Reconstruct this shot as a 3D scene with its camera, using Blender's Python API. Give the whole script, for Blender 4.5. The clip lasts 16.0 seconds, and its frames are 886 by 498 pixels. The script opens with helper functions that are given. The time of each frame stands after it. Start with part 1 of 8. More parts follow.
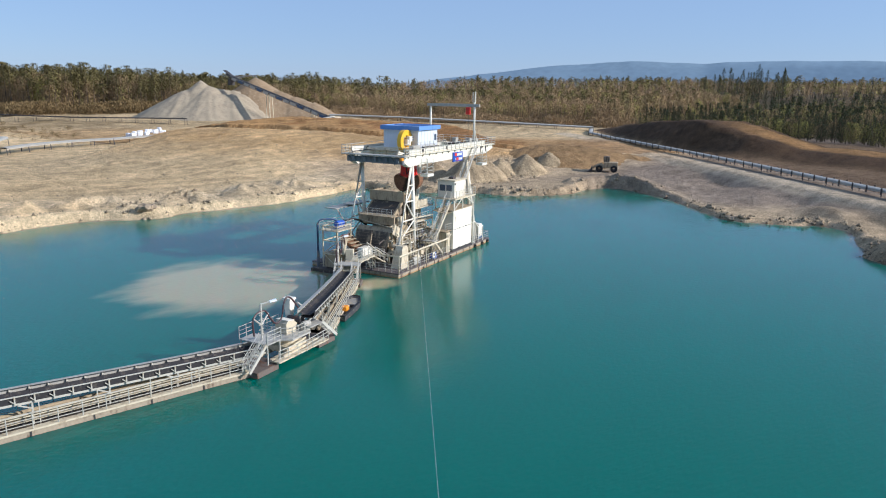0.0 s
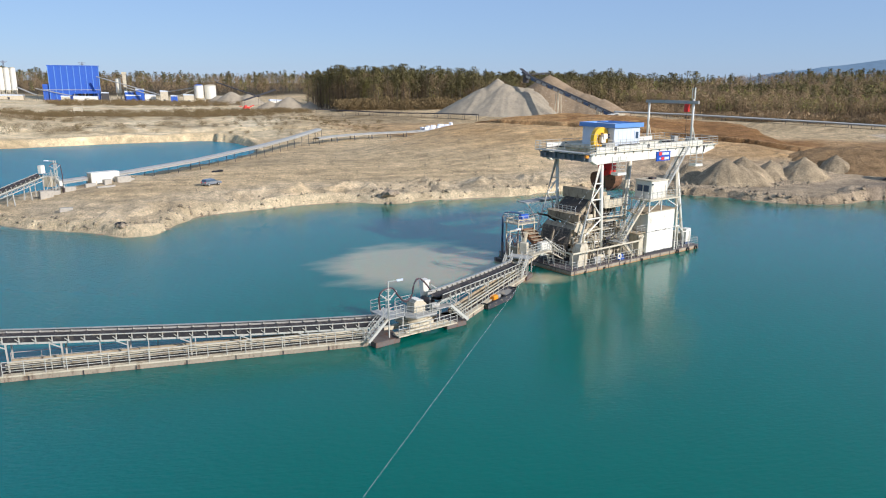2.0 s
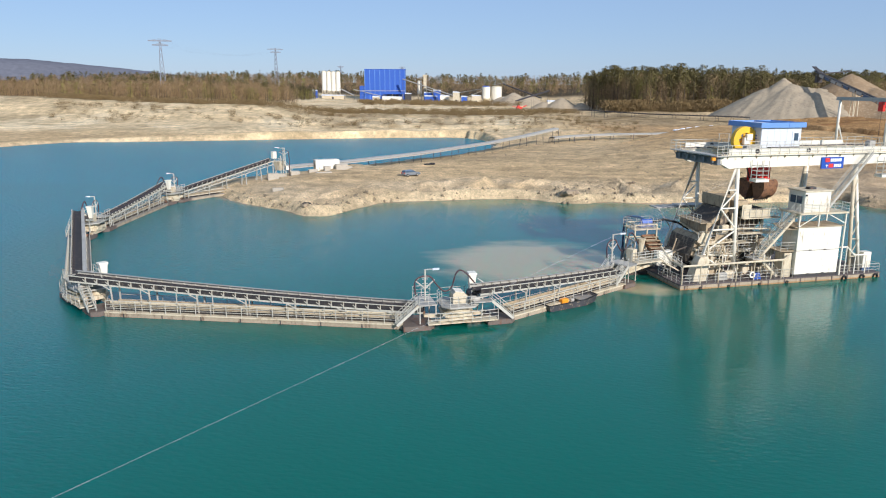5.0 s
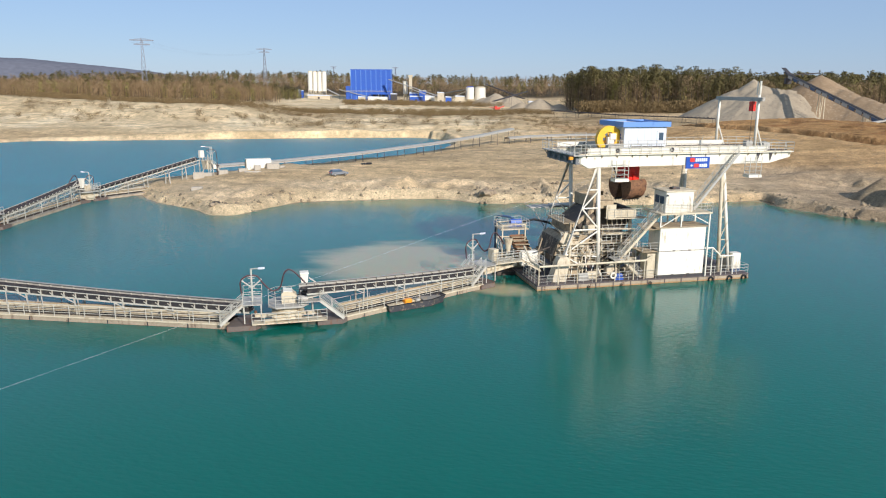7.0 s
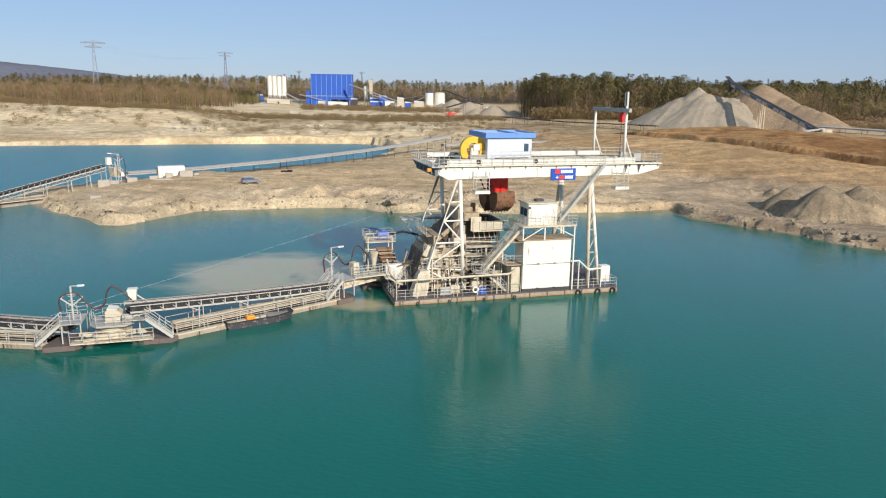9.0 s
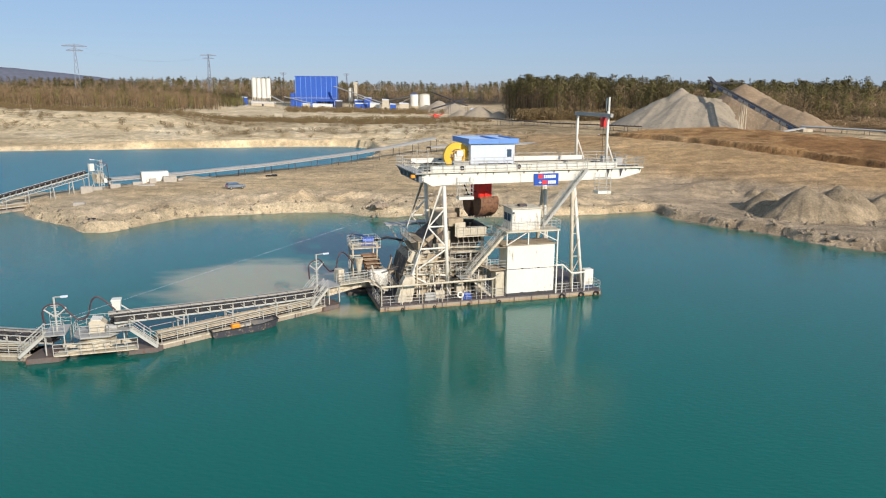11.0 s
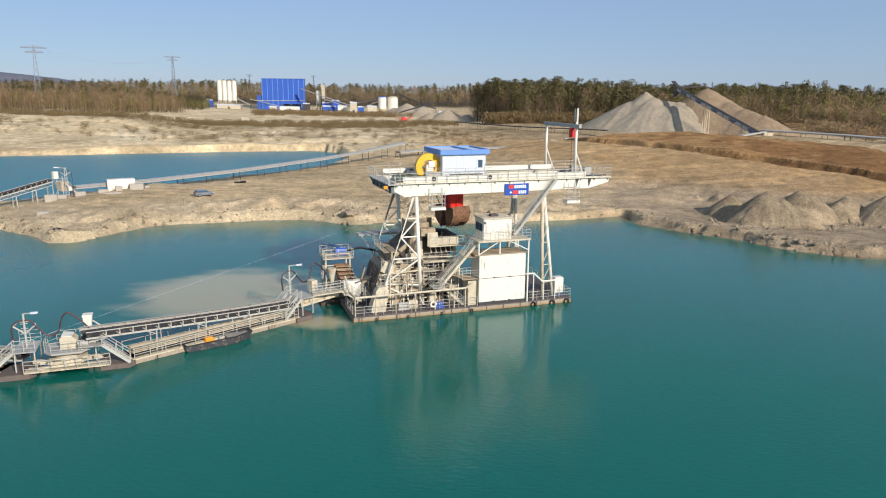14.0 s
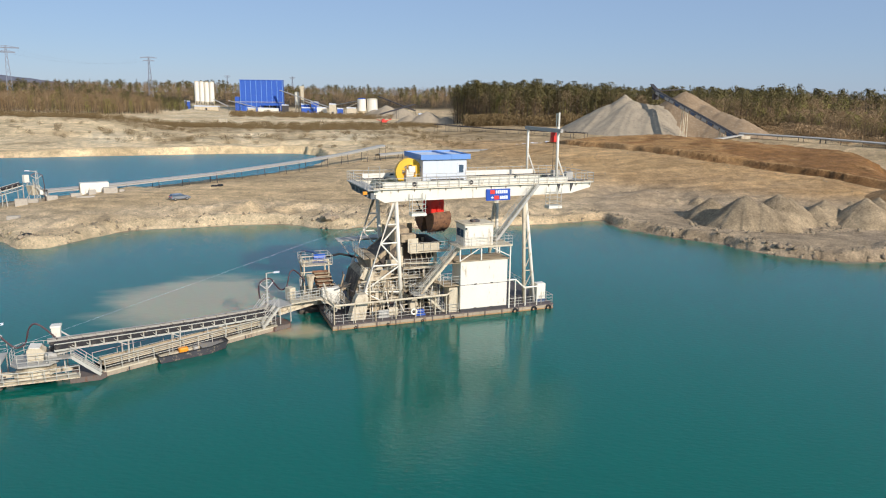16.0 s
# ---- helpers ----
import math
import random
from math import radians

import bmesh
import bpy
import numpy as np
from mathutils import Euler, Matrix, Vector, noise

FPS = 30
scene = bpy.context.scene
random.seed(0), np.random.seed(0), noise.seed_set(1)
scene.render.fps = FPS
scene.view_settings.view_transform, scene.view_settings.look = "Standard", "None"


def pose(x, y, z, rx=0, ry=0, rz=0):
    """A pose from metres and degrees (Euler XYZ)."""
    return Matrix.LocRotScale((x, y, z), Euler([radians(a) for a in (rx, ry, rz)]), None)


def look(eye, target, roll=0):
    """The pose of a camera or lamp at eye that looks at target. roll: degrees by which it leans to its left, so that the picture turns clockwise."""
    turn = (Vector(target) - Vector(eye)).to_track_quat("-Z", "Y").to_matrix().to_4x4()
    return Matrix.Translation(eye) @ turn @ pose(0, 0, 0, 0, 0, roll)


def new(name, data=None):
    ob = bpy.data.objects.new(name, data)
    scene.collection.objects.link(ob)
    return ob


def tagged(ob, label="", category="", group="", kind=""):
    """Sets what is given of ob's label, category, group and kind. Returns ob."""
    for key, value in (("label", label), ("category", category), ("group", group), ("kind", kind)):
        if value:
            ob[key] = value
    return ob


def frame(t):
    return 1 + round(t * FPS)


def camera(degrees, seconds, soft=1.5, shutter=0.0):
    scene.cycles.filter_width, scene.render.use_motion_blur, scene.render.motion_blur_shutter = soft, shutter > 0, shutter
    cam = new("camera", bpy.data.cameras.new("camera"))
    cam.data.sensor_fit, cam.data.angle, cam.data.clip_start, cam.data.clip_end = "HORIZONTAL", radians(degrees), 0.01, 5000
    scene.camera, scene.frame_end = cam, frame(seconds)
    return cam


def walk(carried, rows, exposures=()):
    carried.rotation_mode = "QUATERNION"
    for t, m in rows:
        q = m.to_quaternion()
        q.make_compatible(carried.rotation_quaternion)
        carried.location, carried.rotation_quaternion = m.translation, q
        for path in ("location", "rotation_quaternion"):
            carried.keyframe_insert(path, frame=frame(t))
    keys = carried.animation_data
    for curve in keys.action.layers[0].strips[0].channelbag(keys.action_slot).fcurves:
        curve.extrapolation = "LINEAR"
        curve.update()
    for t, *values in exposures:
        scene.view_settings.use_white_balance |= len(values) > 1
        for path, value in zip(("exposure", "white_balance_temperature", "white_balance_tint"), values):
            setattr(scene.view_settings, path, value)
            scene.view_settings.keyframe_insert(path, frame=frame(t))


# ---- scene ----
cam = camera(63.7, 16.0, soft=1.1)

PATH = [
    (0, (-56.559, -70.621, 24.296), (-55.245, -69.179, 23.859), 0.8),
    (0.5, (-53.461, -73.593, 24.357), (-52.283, -72.039, 23.912), 0.5),
    (1, (-50.185, -76.42, 24.421), (-49.221, -74.727, 23.971), 0.4),
    (1.5, (-46.693, -78.841, 24.479), (-45.931, -77.048, 24.027), 0.3),
    (2, (-43.001, -80.812, 24.501), (-42.416, -78.954, 24.048), 0.2),
    (2.5, (-39.105, -82.321, 24.419), (-38.685, -80.419, 23.965), 0.1),
    (3, (-35.119, -83.418, 24.321), (-34.863, -81.487, 23.867), 0.1),
    (3.5, (-31.151, -83.935, 24.156), (-31.058, -81.989, 23.702), 0.1),
    (6, (-10.511, -82.142, 23.267), (-10.777, -80.211, 22.821), 0.1),
    (6.5, (-6.315, -81.418, 23.243), (-6.554, -79.483, 22.798), 0.2),
    (7, (-2.178, -80.526, 23.242), (-2.391, -78.588, 22.795), 0.3),
    (7.5, (1.987, -79.667, 23.28), (1.799, -77.727, 22.835), 0.2),
    (8, (5.932, -78.692, 23.394), (5.767, -76.75, 22.949), 0.3),
    (8.5, (8.972, -77.64, 23.636), (8.824, -75.695, 23.195), 0.6),
    (9, (10.799, -76.912, 23.839), (10.662, -74.964, 23.406), 0.7),
    (11.5, (11.081, -77.387, 24.696), (10.993, -75.436, 24.266), 0.4),
    (12, (10.551, -77.564, 24.877), (10.476, -75.61, 24.459), 0.5),
    (12.5, (10.223, -77.704, 25.087), (10.16, -75.75, 24.665), 0.3),
    (13, (10.224, -77.729, 25.307), (10.18, -75.775, 24.883), 0.3),
    (13.5, (10.404, -77.784, 25.509), (10.376, -75.83, 25.084), 0.3),
    (14, (10.656, -77.874, 25.678), (10.643, -75.92, 25.252), 0.4),
    (14.5, (10.939, -77.79, 25.801), (10.941, -75.835, 25.375), 0.4),
    (15, (11.018, -77.524, 25.853), (11.036, -75.57, 25.425), 0.6),
    (15.5, (10.855, -77.06, 25.907), (10.886, -75.106, 25.482), 0.6),
    (16, (10.568, -76.494, 25.938), (10.611, -74.539, 25.517), 0.6),
]
walk(cam, [(t, look(eye, target, roll)) for t, eye, target, roll in PATH], [(0, 0.12, 5600, 14), (3.5, 0.06, 5700, 14), (7, 0.06, 5950, 14), (9, 0.0, 6000, 14), (16, -0.06, 6000, 14)])

# ---- world and sun ----
SUN_AZ, SUN_EL = Vector((0.62, -0.78)), radians(25)
world = bpy.data.worlds.new("world")
scene.world = world
world.use_nodes = True
wn = world.node_tree
wn.nodes.clear()
sky = wn.nodes.new("ShaderNodeTexSky")
sky.sky_type, sky.sun_disc = "NISHITA", False
sky.sun_elevation, sky.sun_rotation = SUN_EL, math.atan2(SUN_AZ.x, SUN_AZ.y)
sky.altitude, sky.air_density, sky.dust_density, sky.ozone_density = 600, 1.0, 0.3, 4.0
bg = wn.nodes.new("ShaderNodeBackground")
bg.inputs["Strength"].default_value = 0.073
wo = wn.nodes.new("ShaderNodeOutputWorld")
haze = wn.nodes.new("ShaderNodeMix")
haze.data_type = "RGBA"
haze.inputs["Factor"].default_value, haze.inputs["B"].default_value = 0.5, (6.3, 8.3, 11.0, 1)
wn.links.new(sky.outputs[0], haze.inputs["A"])
wn.links.new(haze.outputs["Result"], bg.inputs[0])
wn.links.new(bg.outputs[0], wo.inputs[0])

sun = new("sun", bpy.data.lights.new("sun", "SUN"))
sun.data.energy, sun.data.angle, sun.data.color = 5.0, radians(0.53), (1.0, 0.90, 0.76)
sun.matrix_world = look((SUN_AZ.x * 100, SUN_AZ.y * 100, 100 * math.tan(SUN_EL)), (0, 0, 0))

# ---- materials ----
def srgb(r, g, b):
    f = lambda v: (v / 255 / 12.92) if v <= 10 else ((v / 255 + 0.055) / 1.055) ** 2.4
    return (f(r), f(g), f(b), 1.0)


def mat(name, col, rough=0.6, metal=0.0, var=0.15, scale=1.0, wear=None, wear_amt=0.0, bump=0.1, random_amt=0.0, island=0.0, spec=0.5, streak=0.0):
    """A painted or raw surface: base colour, fine grain and broad stains, wear spots in a second colour, relief."""
    m = bpy.data.materials.new(name)
    m.use_nodes = True
    t = m.node_tree
    n, l = t.nodes, t.links
    b = n["Principled BSDF"]
    b.inputs["Roughness"].default_value, b.inputs["Metallic"].default_value = rough, metal
    b.inputs["Specular IOR Level"].default_value = spec
    tc = n.new("ShaderNodeTexCoord")
    big = n.new("ShaderNodeTexNoise")
    big.inputs["Scale"].default_value, big.inputs["Detail"].default_value = 0.35 * scale, 5
    fine = n.new("ShaderNodeTexNoise")
    fine.inputs["Scale"].default_value, fine.inputs["Detail"].default_value = 6 * scale, 6
    for q in (big, fine):
        l.new(tc.outputs["Object"], q.inputs["Vector"])
    add = n.new("ShaderNodeMath")
    add.operation = "ADD"
    l.new(big.outputs["Fac"], add.inputs[0]), l.new(fine.outputs["Fac"], add.inputs[1])
    mr = n.new("ShaderNodeMapRange")
    mr.inputs["From Min"].default_value, mr.inputs["From Max"].default_value = 0.65, 1.35
    mr.inputs["To Min"].default_value, mr.inputs["To Max"].default_value = 1 - var, 1 + var
    l.new(add.outputs[0], mr.inputs["Value"])
    value = mr.outputs[0]
    for amount, node, out in ((random_amt, "ShaderNodeObjectInfo", "Random"), (island, "ShaderNodeNewGeometry", "Random Per Island")):
        if amount:
            g = n.new(node)
            r = n.new("ShaderNodeMapRange")
            r.inputs["To Min"].default_value, r.inputs["To Max"].default_value = 1 - amount, 1 + amount
            l.new(g.outputs[out], r.inputs["Value"])
            mul = n.new("ShaderNodeMath")
            mul.operation = "MULTIPLY"
            l.new(value, mul.inputs[0]), l.new(r.outputs[0], mul.inputs[1])
            value = mul.outputs[0]
    sc = n.new("ShaderNodeVectorMath")
    sc.operation = "SCALE"
    sc.inputs[0].default_value = col[:3]
    l.new(value, sc.inputs["Scale"])
    out = sc.outputs[0]
    if wear:
        wt = n.new("ShaderNodeTexNoise")
        wt.inputs["Scale"].default_value, wt.inputs["Detail"].default_value = 1.7 * scale, 8
        wt.inputs["Roughness"].default_value = 0.7
        if streak:
            mp = n.new("ShaderNodeMapping")
            mp.inputs["Scale"].default_value = (1, 1, streak)
            l.new(tc.outputs["Object"], mp.inputs["Vector"]), l.new(mp.outputs[0], wt.inputs["Vector"])
        else:
            l.new(tc.outputs["Object"], wt.inputs["Vector"])
        wr = n.new("ShaderNodeMapRange")
        wr.inputs["From Min"].default_value, wr.inputs["From Max"].default_value = 0.62 - wear_amt * 0.3, 0.72 - wear_amt * 0.2
        l.new(wt.outputs["Fac"], wr.inputs["Value"])
        mx = n.new("ShaderNodeMix")
        mx.data_type = "RGBA"
        l.new(wr.outputs[0], mx.inputs["Factor"])
        l.new(out, mx.inputs["A"])
        mx.inputs["B"].default_value = wear
        out = mx.outputs["Result"]
    l.new(out, b.inputs["Base Color"])
    if bump:
        bp = n.new("ShaderNodeBump")
        bp.inputs["Strength"].default_value, bp.inputs["Distance"].default_value = bump, 0.05 / scale
        l.new(fine.outputs["Fac"], bp.inputs["Height"])
        l.new(bp.outputs[0], b.inputs["Normal"])
    return m


RUST = srgb(110, 72, 48)
DUST = srgb(168, 150, 122)
M_WHITE = mat("white_paint", srgb(230, 224, 206), 0.5, var=0.05, wear=DUST, wear_amt=0.12, bump=0.03, streak=0.25)
M_CREAM = mat("dusty_light_paint", srgb(204, 192, 164), 0.65, var=0.12, wear=DUST, wear_amt=0.4, bump=0.08, streak=0.3)
M_SAND_STEEL = mat("sand_crusted_steel", srgb(172, 154, 124), 0.8, var=0.2, wear=srgb(120, 104, 84), wear_amt=0.35, bump=0.25, streak=0.3)
M_GALV = mat("galvanised_steel", srgb(174, 171, 161), 0.65, metal=0.1, var=0.12, wear=srgb(140, 132, 120), wear_amt=0.25, bump=0.05)
M_RAIL = mat("light_grey_rail", srgb(186, 183, 170), 0.5, var=0.1, wear=DUST, wear_amt=0.2, bump=0.02)
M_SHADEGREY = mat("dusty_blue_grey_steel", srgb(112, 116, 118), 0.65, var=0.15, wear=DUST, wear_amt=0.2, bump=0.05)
# dark worn steel, which also stands in for shade inside the dredger
M_DARKWORN = mat("dark_worn_steel", srgb(74, 66, 58), 0.75, var=0.25, wear=DUST, wear_amt=0.15, bump=0.15, streak=0.3)
M_DARK = mat("dark_steel", srgb(62, 60, 60), 0.6, var=0.2, wear=RUST, wear_amt=0.2, bump=0.1)
M_HULL = mat("weathered_brown_hull", srgb(104, 94, 86), 0.75, var=0.22, wear=RUST, wear_amt=0.3, bump=0.15, streak=0.35)
M_HULL_ORANGE = mat("ochre_waterline", srgb(162, 134, 92), 0.7, var=0.2, wear=RUST, wear_amt=0.3, bump=0.1)
M_HULL_DUSTY = mat("dusty_beige_hull", srgb(164, 150, 128), 0.8, var=0.22, wear=srgb(104, 84, 66), wear_amt=0.3, bump=0.12, streak=0.3)
M_DECK_DARK = mat("dark_wet_deck", srgb(90, 82, 80), 0.7, var=0.25, wear=DUST, wear_amt=0.15, bump=0.12)
M_DECK = mat("grey_deck_plate", srgb(138, 134, 126), 0.7, var=0.2, wear=DUST, wear_amt=0.35, bump=0.15)
M_BELT = mat("black_rubber_belt", srgb(44, 42, 44), 0.8, var=0.25, wear=srgb(92, 84, 74), wear_amt=0.3, bump=0.1)
M_BLUE = mat("blue_paint", srgb(48, 90, 178), 0.45, var=0.08, wear=DUST, wear_amt=0.08, bump=0.03)
M_ROOFBLUE = mat("light_blue_roof_band", srgb(104, 146, 206), 0.5, var=0.06, bump=0.02)
M_HOUSE = mat("pale_blue_white_panel", srgb(206, 213, 220), 0.5, var=0.05, wear=DUST, wear_amt=0.06, bump=0.03, streak=0.2)
M_ROOF = mat("pale_roof_sheet", srgb(205, 212, 220), 0.5, var=0.08, wear=DUST, wear_amt=0.2, bump=0.05)
M_YELLOW = mat("yellow_paint", srgb(232, 182, 40), 0.45, var=0.1, wear=RUST, wear_amt=0.1, bump=0.03)
M_ORANGE = mat("orange_plastic", srgb(236, 150, 30), 0.45, var=0.08, bump=0.03)
M_RED = mat("red_paint", srgb(214, 44, 28), 0.45, var=0.12, wear=srgb(90, 50, 40), wear_amt=0.2, bump=0.05)
M_RUST = mat("rusty_steel", srgb(128, 92, 64), 0.75, metal=0.1, var=0.25, wear=srgb(72, 52, 44), wear_amt=0.4, bump=0.25)
M_RUBBER = mat("black_rubber", srgb(30, 30, 31), 0.75, var=0.2, bump=0.1)
M_GLASS = mat("dark_window_glass", srgb(70, 88, 104), 0.08, var=0.1, bump=0.0)
M_SIGNBLUE = mat("sign_blue", srgb(34, 78, 168), 0.4, var=0.05, bump=0.0)
M_SIGNWHITE = mat("sign_white", srgb(236, 238, 240), 0.4, var=0.04, bump=0.0)
M_SIGNRED = mat("sign_red", srgb(222, 60, 52), 0.4, var=0.05, bump=0.0)
M_CABLE = mat("dark_cable", srgb(74, 52, 52), 0.6, var=0.15, bump=0.02)
M_ROPE = mat("pale_mooring_rope", srgb(206, 214, 214), 0.7, var=0.1, bump=0.02)
M_CONCRETE = mat("pale_concrete", srgb(176, 168, 152), 0.85, var=0.12, wear=srgb(150, 142, 130), wear_amt=0.3, bump=0.2)
M_BOATDARK = mat("dark_boat_hull", srgb(62, 62, 66), 0.6, var=0.2, wear=DUST, wear_amt=0.25, bump=0.1)
M_TRUNK = mat("bark", srgb(78, 66, 52), 0.9, var=0.3, bump=0.3, island=0.3)
M_PYLON = mat("dull_grey_steel", srgb(122, 128, 138), 0.7, var=0.1, bump=0.0)
M_PIPEBLUE = mat("dull_blue_pipe", srgb(60, 84, 116), 0.55, var=0.15, wear=DUST, wear_amt=0.2, bump=0.05)
M_DUSTDARK = mat("dusty_dark_rubber_lining", srgb(88, 80, 70), 0.85, var=0.25, wear=DUST, wear_amt=0.35, bump=0.15, streak=0.3)
M_CARPAINT = mat("silver_car_paint", srgb(168, 176, 184), 0.25, metal=0.6, var=0.05, bump=0.0)


def ground_mat(name="ground"):
    """Sand, clay and scrub: the broad zones come from the colour attribute, the grain, tracks and stones from noise."""
    m = bpy.data.materials.new(name)
    m.use_nodes = True
    t = m.node_tree
    n, l = t.nodes, t.links
    b = n["Principled BSDF"]
    b.inputs["Roughness"].default_value = 0.95
    b.inputs["Specular IOR Level"].default_value = 0.15
    tc = n.new("ShaderNodeTexCoord")
    at = n.new("ShaderNodeVertexColor")
    at.layer_name = "zone"
    outs = []
    for sc_, det, rough_ in ((0.035, 6, 0.6), (0.3, 10, 0.7), (2.6, 10, 0.8)):
        q = n.new("ShaderNodeTexNoise")
        q.inputs["Scale"].default_value, q.inputs["Detail"].default_value, q.inputs["Roughness"].default_value = sc_, det, rough_
        l.new(tc.outputs["Object"], q.inputs["Vector"])
        outs.append(q.outputs["Fac"])
    # drag marks of machines, drawn out along one way
    mp = n.new("ShaderNodeMapping")
    mp.inputs["Rotation"].default_value, mp.inputs["Scale"].default_value = (0, 0, radians(12)), (0.02, 0.3, 0.3)
    tr = n.new("ShaderNodeTexNoise")
    tr.inputs["Scale"].default_value, tr.inputs["Detail"].default_value = 1.0, 8
    l.new(tc.outputs["Object"], mp.inputs["Vector"]), l.new(mp.outputs[0], tr.inputs["Vector"])
    outs.append(tr.outputs["Fac"])
    acc = None
    for o, lo, hi in zip(outs, (0.82, 0.6, 0.5, 0.84), (1.18, 1.4, 1.5, 1.16)):
        r = n.new("ShaderNodeMapRange")
        r.inputs["From Min"].default_value, r.inputs["From Max"].default_value = 0.3, 0.7
        r.inputs["To Min"].default_value, r.inputs["To Max"].default_value = lo, hi
        l.new(o, r.inputs["Value"])
        if acc is None:
            acc = r.outputs[0]
        else:
            k = n.new("ShaderNodeMath")
            k.operation = "MULTIPLY"
            l.new(acc, k.inputs[0]), l.new(r.outputs[0], k.inputs[1])
            acc = k.outputs[0]
    sc = n.new("ShaderNodeVectorMath")
    sc.operation = "SCALE"
    l.new(at.outputs["Color"], sc.inputs[0]), l.new(acc, sc.inputs["Scale"])
    l.new(sc.outputs[0], b.inputs["Base Color"])
    add = n.new("ShaderNodeMath")
    add.operation = "ADD"
    l.new(outs[1], add.inputs[0]), l.new(outs[2], add.inputs[1])
    bp = n.new("ShaderNodeBump")
    bp.inputs["Strength"].default_value, bp.inputs["Distance"].default_value = 1.0, 0.5
    l.new(add.outputs[0], bp.inputs["Height"])
    l.new(bp.outputs[0], b.inputs["Normal"])
    return m


def water_mat():
    """Turbid turquoise quarry water; the shallows and the cloud of washed-out silt come from attributes broken up by noise."""
    m = bpy.data.materials.new("quarry_water")
    m.use_nodes = True
    t = m.node_tree
    n, l = t.nodes, t.links
    b = n["Principled BSDF"]
    b.inputs["Roughness"].default_value, b.inputs["IOR"].default_value = 0.03, 1.33
    b.inputs["Subsurface Weight"].default_value, b.inputs["Subsurface Scale"].default_value = 0.9, 5.0
    b.inputs["Subsurface Radius"].default_value = (0.3, 1.0, 0.9)
    tc = n.new("ShaderNodeTexCoord")
    at = n.new("ShaderNodeVertexColor")
    at.layer_name = "depth"
    sep = n.new("ShaderNodeSeparateColor")
    l.new(at.outputs["Color"], sep.inputs[0])
    warp = n.new("ShaderNodeTexNoise")
    warp.inputs["Scale"].default_value, warp.inputs["Detail"].default_value = 0.12, 7
    wm = n.new("ShaderNodeMapping")
    wm.inputs["Rotation"].default_value, wm.inputs["Scale"].default_value = (0, 0, radians(-20)), (0.7, 1.5, 1)
    l.new(tc.outputs["Object"], wm.inputs["Vector"]), l.new(wm.outputs[0], warp.inputs["Vector"])
    deep = n.new("ShaderNodeMix")
    deep.data_type = "RGBA"
    deep.inputs["A"].default_value, deep.inputs["B"].default_value = (0.003, 0.120, 0.083, 1), (0.004, 0.138, 0.106, 1)
    bigw = n.new("ShaderNodeTexNoise")
    bigw.inputs["Scale"].default_value, bigw.inputs["Detail"].default_value = 0.012, 3
    l.new(tc.outputs["Object"], bigw.inputs["Vector"])
    l.new(bigw.outputs["Fac"], deep.inputs["Factor"])
    # blue of the reflected sky, put into the colour of the open reaches
    clear = n.new("ShaderNodeMix")
    clear.data_type = "RGBA"
    clear.inputs["B"].default_value = (0.006, 0.17, 0.215, 1)
    l.new(sep.outputs[2], clear.inputs["Factor"]), l.new(deep.outputs["Result"], clear.inputs["A"])
    col = clear.outputs["Result"]
    for chan, target, lo, hi, warpamt in ((0, (0.27, 0.25, 0.17, 1), 0.45, 0.95, 0.5), (1, (0.39, 0.36, 0.21, 1), 0.36, 0.72, 0.62)):
        w = n.new("ShaderNodeMath")
        w.operation = "MULTIPLY_ADD"
        w.inputs[1].default_value = warpamt
        l.new(warp.outputs["Fac"], w.inputs[0]), l.new(sep.outputs[chan], w.inputs[2])
        s_ = n.new("ShaderNodeMath")
        s_.operation = "SUBTRACT"
        s_.inputs[1].default_value = warpamt * 0.5
        l.new(w.outputs[0], s_.inputs[0])
        r = n.new("ShaderNodeMapRange")
        r.interpolation_type = "SMOOTHSTEP"
        r.inputs["From Min"].default_value, r.inputs["From Max"].default_value = lo, hi
        l.new(s_.outputs[0], r.inputs["Value"])
        mx = n.new("ShaderNodeMix")
        mx.data_type = "RGBA"
        l.new(r.outputs[0], mx.inputs["Factor"]), l.new(col, mx.inputs["A"])
        mx.inputs["B"].default_value = target
        col = mx.outputs["Result"]
    l.new(col, b.inputs["Base Color"])
    w1 = n.new("ShaderNodeTexNoise")
    w1.inputs["Scale"].default_value, w1.inputs["Detail"].default_value = 1.3, 3
    mp = n.new("ShaderNodeMapping")
    mp.inputs["Rotation"].default_value, mp.inputs["Scale"].default_value = (0, 0, radians(25)), (1.0, 2.4, 1)
    l.new(tc.outputs["Object"], mp.inputs["Vector"]), l.new(mp.outputs[0], w1.inputs["Vector"])
    bp = n.new("ShaderNodeBump")
    bp.inputs["Distance"].default_value = 0.25
    # the open reaches are ruffled by wind, the water round the dredger lies calm
    wind = n.new("ShaderNodeMath")
    wind.operation = "MULTIPLY_ADD"
    wind.inputs[1].default_value, wind.inputs[2].default_value = 0.75, 0.13
    l.new(sep.outputs[2], wind.inputs[0]), l.new(wind.outputs[0], bp.inputs["Strength"])
    ruffle = n.new("ShaderNodeMath")
    ruffle.operation = "MULTIPLY_ADD"
    ruffle.inputs[1].default_value, ruffle.inputs[2].default_value = 0.24, 0.025
    l.new(sep.outputs[2], ruffle.inputs[0]), l.new(ruffle.outputs[0], b.inputs["Roughness"])
    l.new(w1.outputs["Fac"], bp.inputs["Height"])
    l.new(bp.outputs[0], b.inputs["Normal"])
    return m


